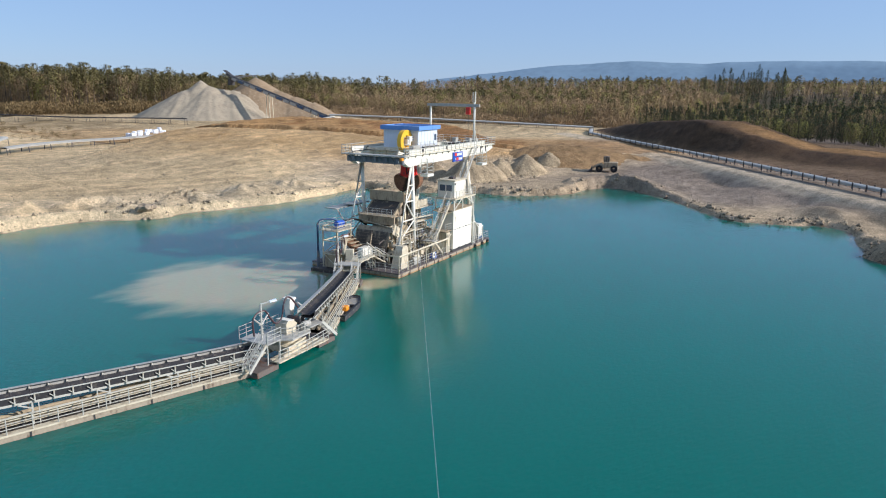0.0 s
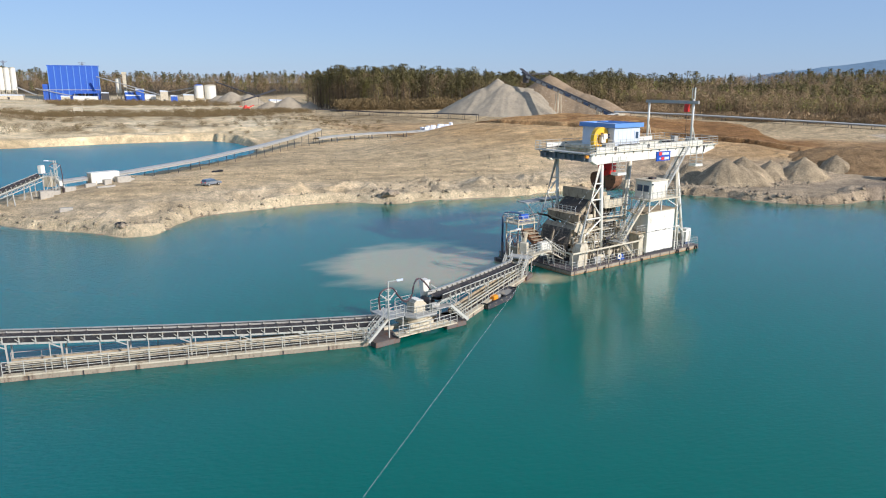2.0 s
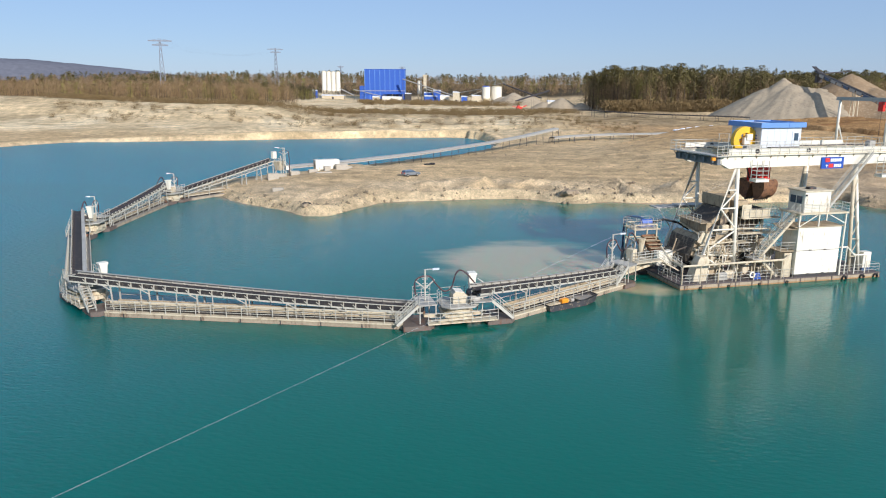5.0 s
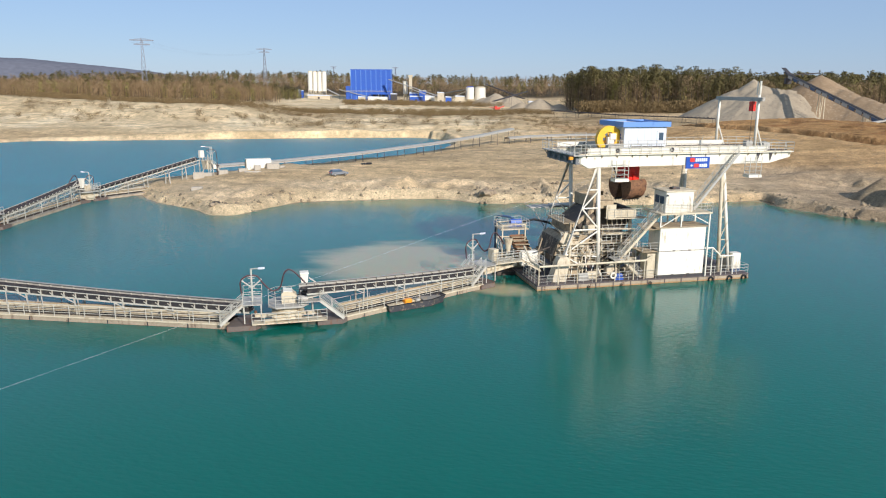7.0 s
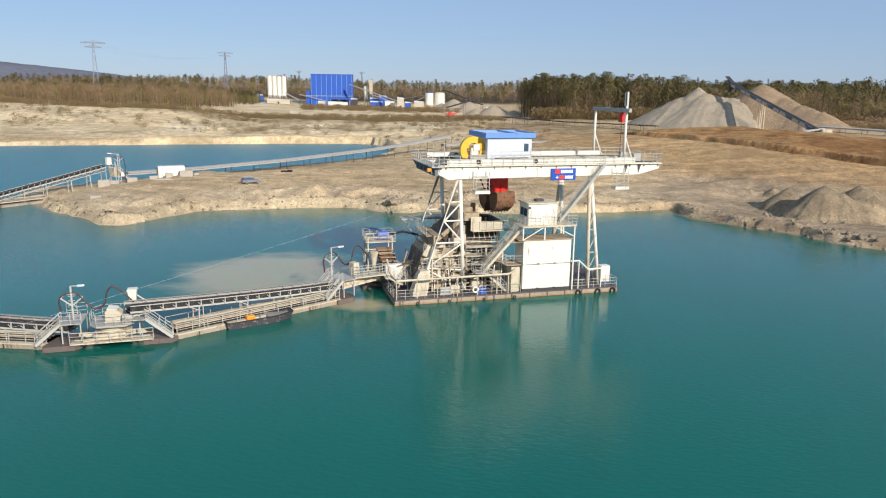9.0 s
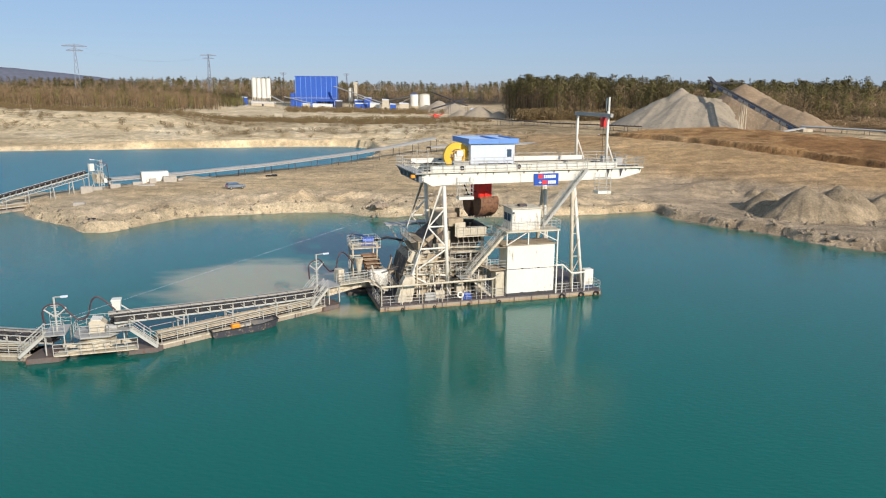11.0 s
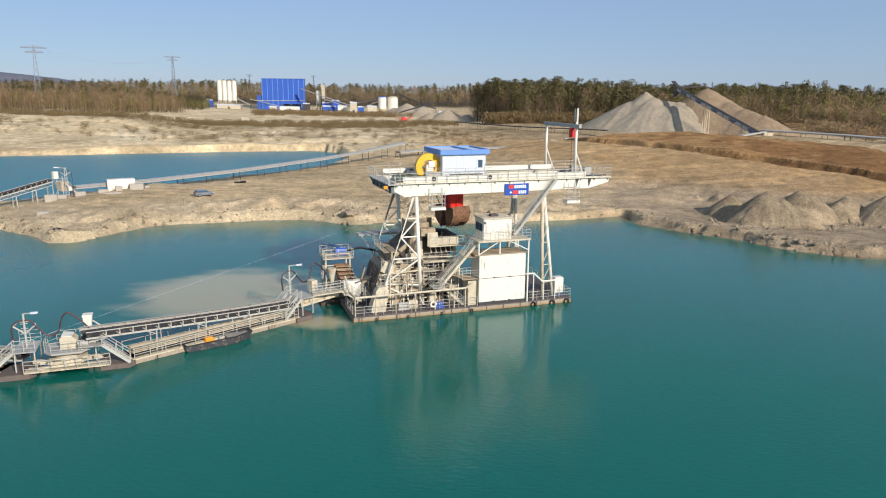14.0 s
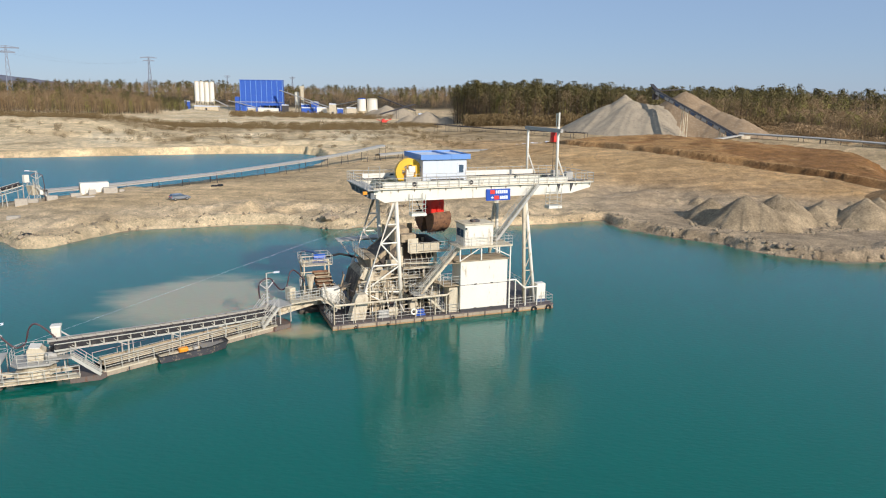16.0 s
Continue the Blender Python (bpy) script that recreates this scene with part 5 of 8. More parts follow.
    part("hopper_brace", Geo().beam((9.6, 5, 1), (13.9, 5, 5.2), 0.12).beam((13.9, 5, 1), (9.6, 5, 5.2), 0.12).beam((9.6, 5, 5.2), (13.9, 5, 5.2), 0.2).beam((9.6, 5, 3.0), (13.9, 5, 3.0), 0.2), M_CREAM, d)
    part("outlet_box", Geo().box(10.4, 5.7, 4.2, 13.3, 9.0, 5.6, 0.05), M_DUSTDARK, d)
    part("drive_motor", Geo().tube([(13.5, 6.5, 4.6), (14.9, 6.5, 4.6)], 0.45, 10), M_CREAM, d)

    # slanting trough conveyor between hopper and screen, dark outside
    part("trough", Geo().side([(6.2, 5.4), (9.6, 7.0), (9.6, 8.4), (8.6, 8.5), (6.0, 6.6)], 5.2, 9.6), M_DARKWORN, d, "dark dusty trough beneath the hopper")
    for y in (5.0, 9.8):
        part("trough_side", Geo().beam((6.2, y, 6.4), (9.0, y, 8.6), 0.25, 0.5), M_SAND_STEEL, d)
    # vibrating screen
    sc = part("screen_box", Geo().side([(3.6, 3.1), (4.1, 4.9), (4.9, 5.5), (8.3, 4.4), (8.4, 3.0), (4.4, 2.6)], 4.0, 9.6), M_SAND_STEEL, d, "sand-crusted vibrating screen")
    g = Geo()
    for k in range(5):
        g.add([(3.45 + 0.12 * k, 4.2, 3.0 + 0.42 * k), (3.45 + 0.12 * k, 9.4, 3.0 + 0.42 * k), (3.62 + 0.12 * k, 9.4, 3.38 + 0.42 * k), (3.62 + 0.12 * k, 4.2, 3.38 + 0.42 * k)], [(0, 3, 2, 1)])
    part("screen_apron", g.box(3.3, 4.1, 2.3, 3.55, 9.5, 3.1), M_DUSTDARK, sc)
    part("screen_cover", Geo().add([(4.6, 4.2, 5.55), (6.3, 4.2, 5.1), (6.6, 9.2, 5.6), (4.9, 9.2, 6.2), (4.6, 4.2, 5.65), (6.3, 4.2, 5.2), (6.6, 9.2, 5.7), (4.9, 9.2, 6.3)], [(3, 2, 1, 0), (4, 5, 6, 7), (0, 1, 5, 4), (1, 2, 6, 5), (2, 3, 7, 6), (3, 0, 4, 7)]), M_CREAM, sc)
    for x in (4.6, 6.2, 7.8):
        part("screen_rib", Geo().box(x, 3.88, 2.8, x + 0.16, 4.0, 5.0 - 0.15 * (x - 4)), M_CREAM, sc)
    part("screen_motor", Geo().tube([(5.0, 3.6, 4.6), (6.6, 3.6, 4.6)], 0.35, 10).box(6.6, 3.4, 4.2, 7.2, 3.95, 5.0, 0.05), M_CREAM, sc)
    part("screen_deck", Geo().box(3.4, 2.9, 2.3, 9.4, 4.0, 2.42), M_CREAM, d)
    railing(d, [(3.4, 2.95, 2.42), (9.4, 2.95, 2.42)], 1.1, 0.85, 0.03, name="screen_railing")
    for x in (4.4, 6.4, 8.3):
        for y in (4.3, 9.3):
            part("screen_leg", Geo().box(x - 0.12, y - 0.12, PZ, x + 0.12, y + 0.12, 2.8), M_CREAM, d)
    g = Geo()
    rnd = random.Random(4)
    for k in range(26):
        x, y, z = rnd.uniform(4, 13), rnd.uniform(3.0, 10), rnd.uniform(1.0, 4.6)
        ax = rnd.choice(((1, 0, 0), (0, 1, 0), (0, 0, 1)))
        l = rnd.uniform(0.8, 2.6)
        g.tube([(x, y, z), (x + ax[0] * l, y + ax[1] * l, max(z - 0.3, z + ax[2] * min(l, 4.8 - z)))], rnd.uniform(0.05, 0.14), 6)
    part("pipework", g, M_CREAM, d, "dusty pipes between the machines")
    for x, y, z in ((10.8, 3.3, 0.62), (12.4, 3.2, 0.62), (7.0, 1.9, 0.62)):
        part("pump", Geo().tube([(x, y, z + 0.5), (x + 1.1, y, z + 0.5)], 0.38, 10).box(x, y - 0.4, z, x + 1.1, y + 0.4, z + 0.25), M_CREAM, d)
    part("blue_pump", Geo().tube([(10.1, 0.7, 1.1), (11.0, 0.7, 1.1)], 0.24, 10).box(10.0, 0.4, PZ, 11.1, 1.0, 0.9), M_BLUE, d, "small blue pump on the deck")
    part("life_ring", Geo().ring((9.6, 0.1, 1.3), 0.22, 0.4, 0.12, "y", 16), M_WHITE, d, "white life ring on the railing")
    for x0, y0, z0, x1, y1, rail in ((9.2, 3.0, 4.5, 13.2, 4.4, True), (11.0, 2.2, 2.3, 14.0, 3.6, True)):
        dk = part("service_deck", Geo().box(x0, y0, z0, x1, y1, z0 + 0.1), M_CREAM, d)
        for x in (x0 + 0.1, x1 - 0.1):
            part("deck_post", Geo().beam((x, y0 + 0.1, PZ), (x, y0 + 0.1, z0), 0.1), M_CREAM, dk)
        if rail:
            railing(d, [(x0, y0, z0 + 0.1), (x1, y0, z0 + 0.1)], 1.05, 0.7, 0.03, name="service_railing")
    for a, b, w_, m_ in (((9.4, 4.6, 2.4), (13.6, 4.2, 5.0), 0.9, M_SAND_STEEL), ((4.6, 3.4, 1.2), (9.0, 3.8, 2.2), 0.8, M_CREAM), ((8.6, 6.5, 4.0), (10.8, 6.5, 5.4), 2.6, M_SAND_STEEL), ((1.8, 7.6, 2.6), (4.2, 7.6, 3.2), 2.2, M_SAND_STEEL), ((12.8, 3.4, 1.0), (14.6, 3.4, 3.4), 0.7, M_CREAM)):
        part("chute", Geo().beam(a, b, w_, 0.35), m_, d)
    for x, y, z, sx, sy, sz, m_ in ((7.6, 4.8, 5.2, 1.6, 1.8, 1.3, M_CREAM), (9.3, 4.2, 8.7, 1.9, 1.2, 0.9, M_SAND_STEEL), (8.9, 7.2, 8.9, 2.4, 2.6, 0.9, M_SAND_STEEL), (6.4, 5.4, 5.1, 1.0, 3.0, 0.7, M_CREAM), (12.0, 4.4, 3.2, 1.3, 0.9, 1.2, M_CREAM), (9.8, 2.3, 0.62, 1.0, 0.9, 1.5, M_CREAM), (5.2, 2.6, 0.62, 1.3, 1.0, 1.1, M_SAND_STEEL), (7.4, 2.7, 0.62, 1.0, 1.3, 1.4, M_DARK)):
        part("machine_box", Geo().box(x, y, z, x + sx, y + sy, z + sz, 0.08), m_, d)
    rnd = random.Random(12)
    for k in range(16):
        x, y, z = rnd.uniform(3.6, 13.2), rnd.uniform(2.4, 9.4), rnd.choice((PZ, PZ, 2.4, 3.4, 5.2))
        sx, sy, sz = rnd.uniform(0.4, 1.2), rnd.uniform(0.4, 1.3), rnd.uniform(0.4, 1.2)
        m_ = rnd.choice((M_CREAM, M_SAND_STEEL, M_SAND_STEEL, M_DARKWORN, M_DUSTDARK))
        body = part("gear_case", Geo().box(x, y, z, x + sx, y + sy, z + sz, 0.07), m_, d)
        part("shaft", Geo().tube([(x - 0.4, y + sy / 2, z + sz * 0.6), (x + sx + 0.5, y + sy / 2, z + sz * 0.6)], 0.13, 8), M_SAND_STEEL, body)
    for x, y, z, rr in ((6.0, 3.7, 3.9, 0.55), (8.0, 3.8, 3.3, 0.5), (9.9, 4.4, 4.1, 0.5), (12.4, 4.3, 2.0, 0.6), (4.9, 3.8, 1.9, 0.45)):
        part("flywheel", Geo().ring((x, y, z), rr * 0.72, rr, 0.2, "y", 20).ring((x, y, z), 0.05, rr * 0.25, 0.3, "y", 12).beam((x - rr * 0.8, y, z), (x + rr * 0.8, y, z), 0.1).beam((x, y, z - rr * 0.8), (x, y, z + rr * 0.8), 0.1), M_CREAM, d)
    for a, b in (((3.6, 2.9, 1.4), (13.5, 2.9, 1.4)), ((3.6, 4.1, 2.0), (9.0, 4.1, 4.3)), ((9.2, 2.9, 2.2), (14.0, 2.9, 4.6)), ((5.0, 2.6, PZ), (5.0, 2.6, 4.6)), ((7.2, 2.6, PZ), (7.2, 2.6, 4.4)), ((11.6, 2.6, PZ), (11.6, 2.6, 5.6)), ((13.2, 2.4, PZ), (13.2, 2.4, 6.4)), ((13.2, 2.4, 6.4), (9.0, 3.0, 6.4)), ((4.0, 2.8, 4.6), (9.0, 2.8, 4.9)), ((10.0, 3.4, 5.6), (14.8, 3.4, 5.6))):
        part("strut", Geo().beam(a, b, 0.14, 0.14), M_CREAM, d)
    # added dark boxes for the shade inside, and the galleries and pipes in front
    part("machine_core", Geo().box(5.2, 5.2, PZ, 8.2, 9.0, 2.5, 0.06).box(9.9, 5.6, PZ, 13.2, 9.2, 4.1, 0.06), M_DARKWORN, d)
    for x0, x1, y, z in ((3.8, 9.0, 2.75, 3.3), (9.2, 14.2, 2.6, 3.6), (9.4, 14.8, 3.3, 5.7), (4.2, 8.2, 3.6, 5.0)):
        gal = part("gallery", Geo().box(x0, y, z, x1, y + 0.7, z + 0.08), M_CREAM, d)
        railing(gal, [(x0, y, z + 0.08), (x1, y, z + 0.08)], 1.0, 0.75, 0.03, name="gallery_railing")
    for y0, y1, x, z in ((3.6, 9.4, 2.9, 2.0), (4.0, 9.6, 5.3, 7.0)):
        gal = part("gallery", Geo().box(x - 0.7, y0, z, x, y1, z + 0.08), M_SAND_STEEL, d)
        railing(gal, [(x - 0.7, y0, z + 0.08), (x - 0.7, y1, z + 0.08)], 1.0, 0.8, 0.03, name="gallery_railing")
    for x, y in ((2.3, 3.7), (2.3, 6.5), (2.3, 9.3)):
        part("gallery_post", Geo().beam((x, y, PZ), (x, y, 2.0), 0.1), M_CREAM, d)
    stair(d, (0.9, 4.6, PZ), (2.3, 6.6, 2.0), 0.7, (-0.8, 0.6, 0), M_RAIL)
    rnd = random.Random(31)
    for k in range(30):
        x, y, z = rnd.uniform(0.6, 13.5), rnd.uniform(1.6, 4.4), rnd.uniform(0.7, 4.0)
        if x < 4.4:
            y += 2.2
        l = rnd.uniform(0.6, 1.8)
        ax = rnd.choice(((1, 0, 0.3), (0, 1, 0), (0, 0, 1), (0.3, 0, 1)))
        part("pipe_run", Geo().tube([(x, y, z), (x + ax[0] * l, y + ax[1] * l, z + ax[2] * l)], rnd.uniform(0.05, 0.12), 6), rnd.choice((M_CREAM, M_SAND_STEEL, M_DARKWORN, M_RAIL)), d)
    rnd = random.Random(57)
    for k in range(26):
        x, y, z = rnd.uniform(3.8, 13.6), rnd.uniform(1.9, 3.0), rnd.uniform(0.8, 4.4)
        if k % 2:
            part("strut", Geo().beam((x, y, PZ), (x + rnd.uniform(-0.9, 0.9), y, z + 0.8), 0.09), rnd.choice((M_CREAM, M_WHITE)), d)
        else:
            part("hose", Geo().tube([(x, y, z), (x + 0.5, y - 0.2, z - 0.35), (x + 1.1, y, z - 0.3), (x + 1.5, y + 0.3, z + 0.1)], 0.06, 6), rnd.choice((M_DARK, M_SAND_STEEL)), d)
    for x, z in ((4.2, 4.9), (5.6, 5.2), (7.0, 5.0), (8.0, 4.6)):
        part("spring_mount", Geo().tube([(x, 3.75, z - 1.9), (x, 3.75, z - 1.1)], 0.16, 8).box(x - 0.3, 3.5, z - 1.1, x + 0.3, 4.0, z - 0.95), M_CREAM, d)
    part("side_plate", Geo().add([(4.0, 3.5, 4.9), (5.3, 3.4, 4.2), (5.9, 3.4, 5.4), (4.7, 3.5, 6.1), (4.0, 3.56, 4.9), (5.3, 3.46, 4.2), (5.9, 3.46, 5.4), (4.7, 3.56, 6.1)], [(0, 1, 2, 3), (7, 6, 5, 4), (0, 4, 5, 1), (1, 5, 6, 2), (2, 6, 7, 3), (3, 7, 4, 0)]), M_CREAM, d, "tilted pale screen side plate")
    part("side_plate", Geo().add([(6.2, 3.5, 4.5), (7.6, 3.4, 4.3), (7.9, 3.4, 5.5), (6.6, 3.5, 5.7), (6.2, 3.56, 4.5), (7.6, 3.46, 4.3), (7.9, 3.46, 5.5), (6.6, 3.56, 5.7)], [(0, 1, 2, 3), (7, 6, 5, 4), (0, 4, 5, 1), (1, 5, 6, 2), (2, 6, 7, 3), (3, 7, 4, 0)]), M_SAND_STEEL, d)
    # maintenance wing on the far side
    w = part("wing_platform", Geo().box(3.4, 12.4, 7.55, 9.6, 14.4, 7.7), M_GALV, d)
    part("wing_platform", Geo().box(6.2, 11.4, 7.9, 10.2, 13.4, 8.02), M_GALV, d)
    part("wing_strut", Geo().beam((3.8, 12.6, 7.5), (6.6, 11.6, 3.0), 0.14).beam((8.8, 12.6, 7.5), (8.9, 11.6, 3.0), 0.14), M_GALV, w)

    # white discharge cowl near the corner
    part("discharge_cowl", Geo().add([(2.2, 1.0, PZ), (4.0, 1.0, PZ), (4.0, 2.6, PZ), (2.2, 2.6, PZ), (3.0, 1.3, 3.1), (4.5, 1.3, 3.1), (4.5, 2.5, 3.1), (3.0, 2.5, 3.1), (3.3, 1.4, 3.5), (4.3, 1.4, 3.5), (4.3, 2.4, 3.5), (3.3, 2.4, 3.5)],
         [(3, 2, 1, 0), (0, 1, 5, 4), (1, 2, 6, 5), (2, 3, 7, 6), (3, 0, 4, 7), (4, 5, 9, 8), (5, 6, 10, 9), (6, 7, 11, 10), (7, 4, 8, 11), (8, 9, 10, 11)]), M_CREAM, d, "pale sloping discharge cowl")

    # dewatering unit at the west side: frame, rusty chute, blue pump
    g = Geo()
    for x in (-1.6, 1.4):
        for y in (8.6, 11.0):
            g.beam((x, y, 0.55), (x, y, 6.2), 0.14)
    for z in (2.4, 4.2, 6.2):
        for y in (8.6, 11.0):
            g.beam((-1.6, y, z), (1.4, y, z), 0.14)
        for x in (-1.6, 1.4):
            g.beam((x, 8.6, z), (x, 11.0, z), 0.14)
    g.beam((-1.6, 8.6, 2.4), (1.4, 8.6, 4.2), 0.1).beam((-1.6, 8.6, 0.6), (1.4, 8.6, 2.4), 0.1).beam((-1.6, 8.6, 0.6), (-1.6, 11, 2.4), 0.1).beam((-1.6, 8.6, 4.2), (-1.6, 11, 2.4), 0.1)
    fr = part("unit_frame", g, M_CREAM, d, "dusty steel frame of the dewatering unit")
    part("unit_deck", Geo().box(-1.9, 8.3, 5.6, 1.8, 11.3, 5.7), M_CREAM, fr)
    railing(d, [(-1.9, 8.3, 5.7), (1.8, 8.3, 5.7), (1.8, 11.3, 5.7), (-1.9, 11.3, 5.7), (-1.9, 8.3, 5.7)], 1.1, 0.9, 0.03, name="unit_railing")
    part("unit_motor", Geo().tube([(-0.2, 9.8, 6.3), (1.2, 9.8, 6.3)], 0.42, 12).box(-0.4, 9.4, 5.7, 1.3, 10.2, 6.0), M_BLUE, fr, "blue electric pump motor")
    part("unit_chute", Geo().add([(-0.6, 8.8, 4.9), (1.5, 8.8, 4.9), (1.6, 6.4, 2.9), (-0.2, 6.4, 2.9), (-0.6, 8.8, 4.4), (1.5, 8.8, 4.4), (1.6, 6.4, 2.4), (-0.2, 6.4, 2.4)], [(0, 3, 7, 4), (2, 1, 5, 6), (4, 7, 6, 5), (0, 4, 5, 1), (3, 2, 6, 7)]), M_RUST, fr, "rust-brown sloping screen deck")
    step_ = Geo().beam((-0.4, 0, 0), (1.5, 0, 0), 0.5, 0.08).mesh("sieve_step", M_SAND_STEEL)
    for k in range(5):
        piece("sieve_step", step_, fr, Matrix.Translation((0.08 * k, 8.5 - 0.45 * k, 4.62 - 0.38 * k)))
    part("chute_box", Geo().box(0.0, 5.6, 1.6, 2.1, 6.5, 3.4, 0.05), M_WHITE, d, "white front box of the chute")
    part("cyclone", Geo().add([(math.cos(a) * 0.55 - 1.0, math.sin(a) * 0.55 + 8.0, 4.6) for a in (k * 0.5236 for k in range(12))] + [(math.cos(a) * 0.16 - 1.0, math.sin(a) * 0.16 + 8.0, 2.4) for a in (k * 0.5236 for k in range(12))], [(k, 12 + k, 12 + (k + 1) % 12, (k + 1) % 12) for k in range(12)] + [tuple(range(12))]), M_CREAM, fr)
    part("valve_wheel", Geo().ring((-2.2, 7.8, 3.9), 0.5, 0.62, 0.1, "x", 18), M_GALV, fr)
    part("pump_pipe", Geo().tube([(-1.45, 12.0, 0.3), (-1.45, 12.0, 2.6)], 0.2, 10), M_SHADEGREY, d, "grey suction pipe")
    part("bent_pipe", Geo().tube([(-1.45, 12.0, 2.6), (-1.45, 12.0, 6.3), (-1.3, 11.8, 6.75), (-0.9, 11.3, 6.9), (-0.1, 10.4, 6.9), (0.3, 10.0, 6.7), (0.4, 9.9, 6.4)], 0.14, 10), M_PIPEBLUE, d, "dull blue bent pump pipe", smooth=True)
    part("black_hose", Geo().tube([(1.3, 9.8, 6.3), (3.0, 9.7, 6.6), (5.0, 9.6, 6.1), (6.5, 9.5, 5.2)], 0.14, 8), M_RUBBER, d)
    part("sand_box", Geo().box(-1.5, 8.7, 0.55, 1.3, 10.9, 2.3, 0.05), M_SAND_STEEL, fr)

    # deck railings, guard pipe with its posts, east deck gear
    railing(d, [(0.1, 0.1, PZ), (9.2, 0.1, PZ)], 1.1, 1.15, 0.03, name="deck_railing")
    railing(d, [(9.2, 0.1, PZ), (15.2, 0.1, PZ)], 1.1, 1.2, 0.03, name="deck_railing")
    railing(d, [(21.6, 0.1, PZ), (27.8, 0.1, PZ), (27.8, PW - 0.1, PZ), (9, PW - 0.1, PZ)], 1.1, 1.5, 0.03, name="deck_railing")
    railing(d, [(0.1, 0.1, PZ), (0.1, 5.2, PZ)], 1.1, 1.0, 0.03, name="deck_railing")
    gp = part("guard_pipe", Geo().tube([(14.6, 0.05, 3.5), (13.6, 0.05, 2.95), (0.2, 0.05, 2.85), (0.05, 2.4, 2.9), (0.05, 5.0, 4.2)], 0.13, 8), M_CREAM, d, "thick pale guard pipe")
    for x in (0.2, 2.6, 5.0, 7.4, 9.8, 12.2, 13.6):
        part("pipe_post", Geo().tube([(x, 0.07, PZ), (x, 0.07, 2.85)], 0.07, 6), M_CREAM, gp)
    gp = part("guard_pipe", Geo().tube([(21.5, 0.05, 4.1), (22.6, 0.05, 4.1), (23.8, 0.05, 3.0), (25.6, 0.05, 3.0)], 0.1, 8), M_WHITE, d)
    for x, z in ((22.6, 4.1), (24.0, 3.0), (25.6, 3.0)):
        part("pipe_post", Geo().tube([(x, 0.07, PZ), (x, 0.07, z)], 0.07, 6), M_WHITE, gp)
    cb = part("deck_cabinet", Geo().box(26.1, 1.0, PZ + 0.4, 27.3, 2.0, 3.0, 0.05), M_WHITE, d, "white deck cabinet with a blue foot")
    part("cabinet_foot", Geo().box(26.1, 1.0, PZ, 27.3, 2.0, PZ + 0.4), M_PIPEBLUE, cb)
    part("deck_box", Geo().box(26.5, 2.6, PZ, 27.7, 4.0, 2.2, 0.05), M_CREAM, d)
    part("deck_winch", Geo().tube([(22.6, 1.6, 1.2), (24.0, 1.6, 1.2)], 0.45, 12).box(22.5, 1.1, PZ, 24.1, 2.1, 0.95), M_DARK, d)
    part("deck_winch", Geo().tube([(5.6, 1.3, 1.1), (6.8, 1.3, 1.1)], 0.4, 12).box(5.5, 0.9, PZ, 6.9, 1.8, 0.9), M_GALV, d)
    return d


build_dredger()
cable = Geo()
pa, pb = Vector((7.0, 5.6, 12.8)), Vector((-66, -85.5, -0.3))
cable.tube([pa.lerp(pb, k / 24) - Vector((0, 0, 0.25 * math.sin(math.pi * k / 24))) for k in range(25)], 0.005, 4)
solid("anchor_cable", cable, M_ROPE, Matrix.Identity(4), "thin pale anchor cable running from the dredger into the lake", "cable")

# ---- the chain of floating conveyors ----
IDLER = Geo().beam((0, -0.78, 0), (0, 0.78, 0), 0.08, 0.1).beam((0, 0.4, 0.12), (0, 0.76, 0.46), 0.12, 0.08).beam((0, -0.4, 0.12), (0, -0.76, 0.46), 0.12, 0.08).beam((0, 0.8, -0.12), (0, 0.8, 0.56), 0.1, 0.09).beam((0, -0.8, -0.12), (0, -0.8, 0.56), 0.1, 0.09).beam((0, 0.8, 0.02), (0.3, 0.8, 0.3), 0.06, 0.06).mesh("idler", M_RAIL)
ROLLER = Geo().tube([(0, -0.32, 0.12), (0, 0.32, 0.12)], 0.08, 6).tube([(0, 0.34, 0.14), (0, 0.66, 0.36)], 0.08, 6).tube([(0, -0.34, 0.14), (0, -0.66, 0.36)], 0.08, 6).mesh("roller", M_DARK)


def strip(geo, pts, prof):
    """Sweeps an open or closed profile of y, z along pts that run in x and z."""
    n = len(prof)
    base = len(geo.v)
    for x, z in pts:
        geo.v += [(x, y, z + dz) for y, dz in prof]
    for i in range(len(pts) - 1):
        a, b = base + i * n, base + (i + 1) * n
        geo.f += [(a + k, a + (k + 1) % n, b + (k + 1) % n, b + k) for k in range(n)]
    geo.f += [tuple(base + k for k in range(n - 1, -1, -1)), tuple(base + (len(pts) - 1) * n + k for k in range(n))]
    return geo


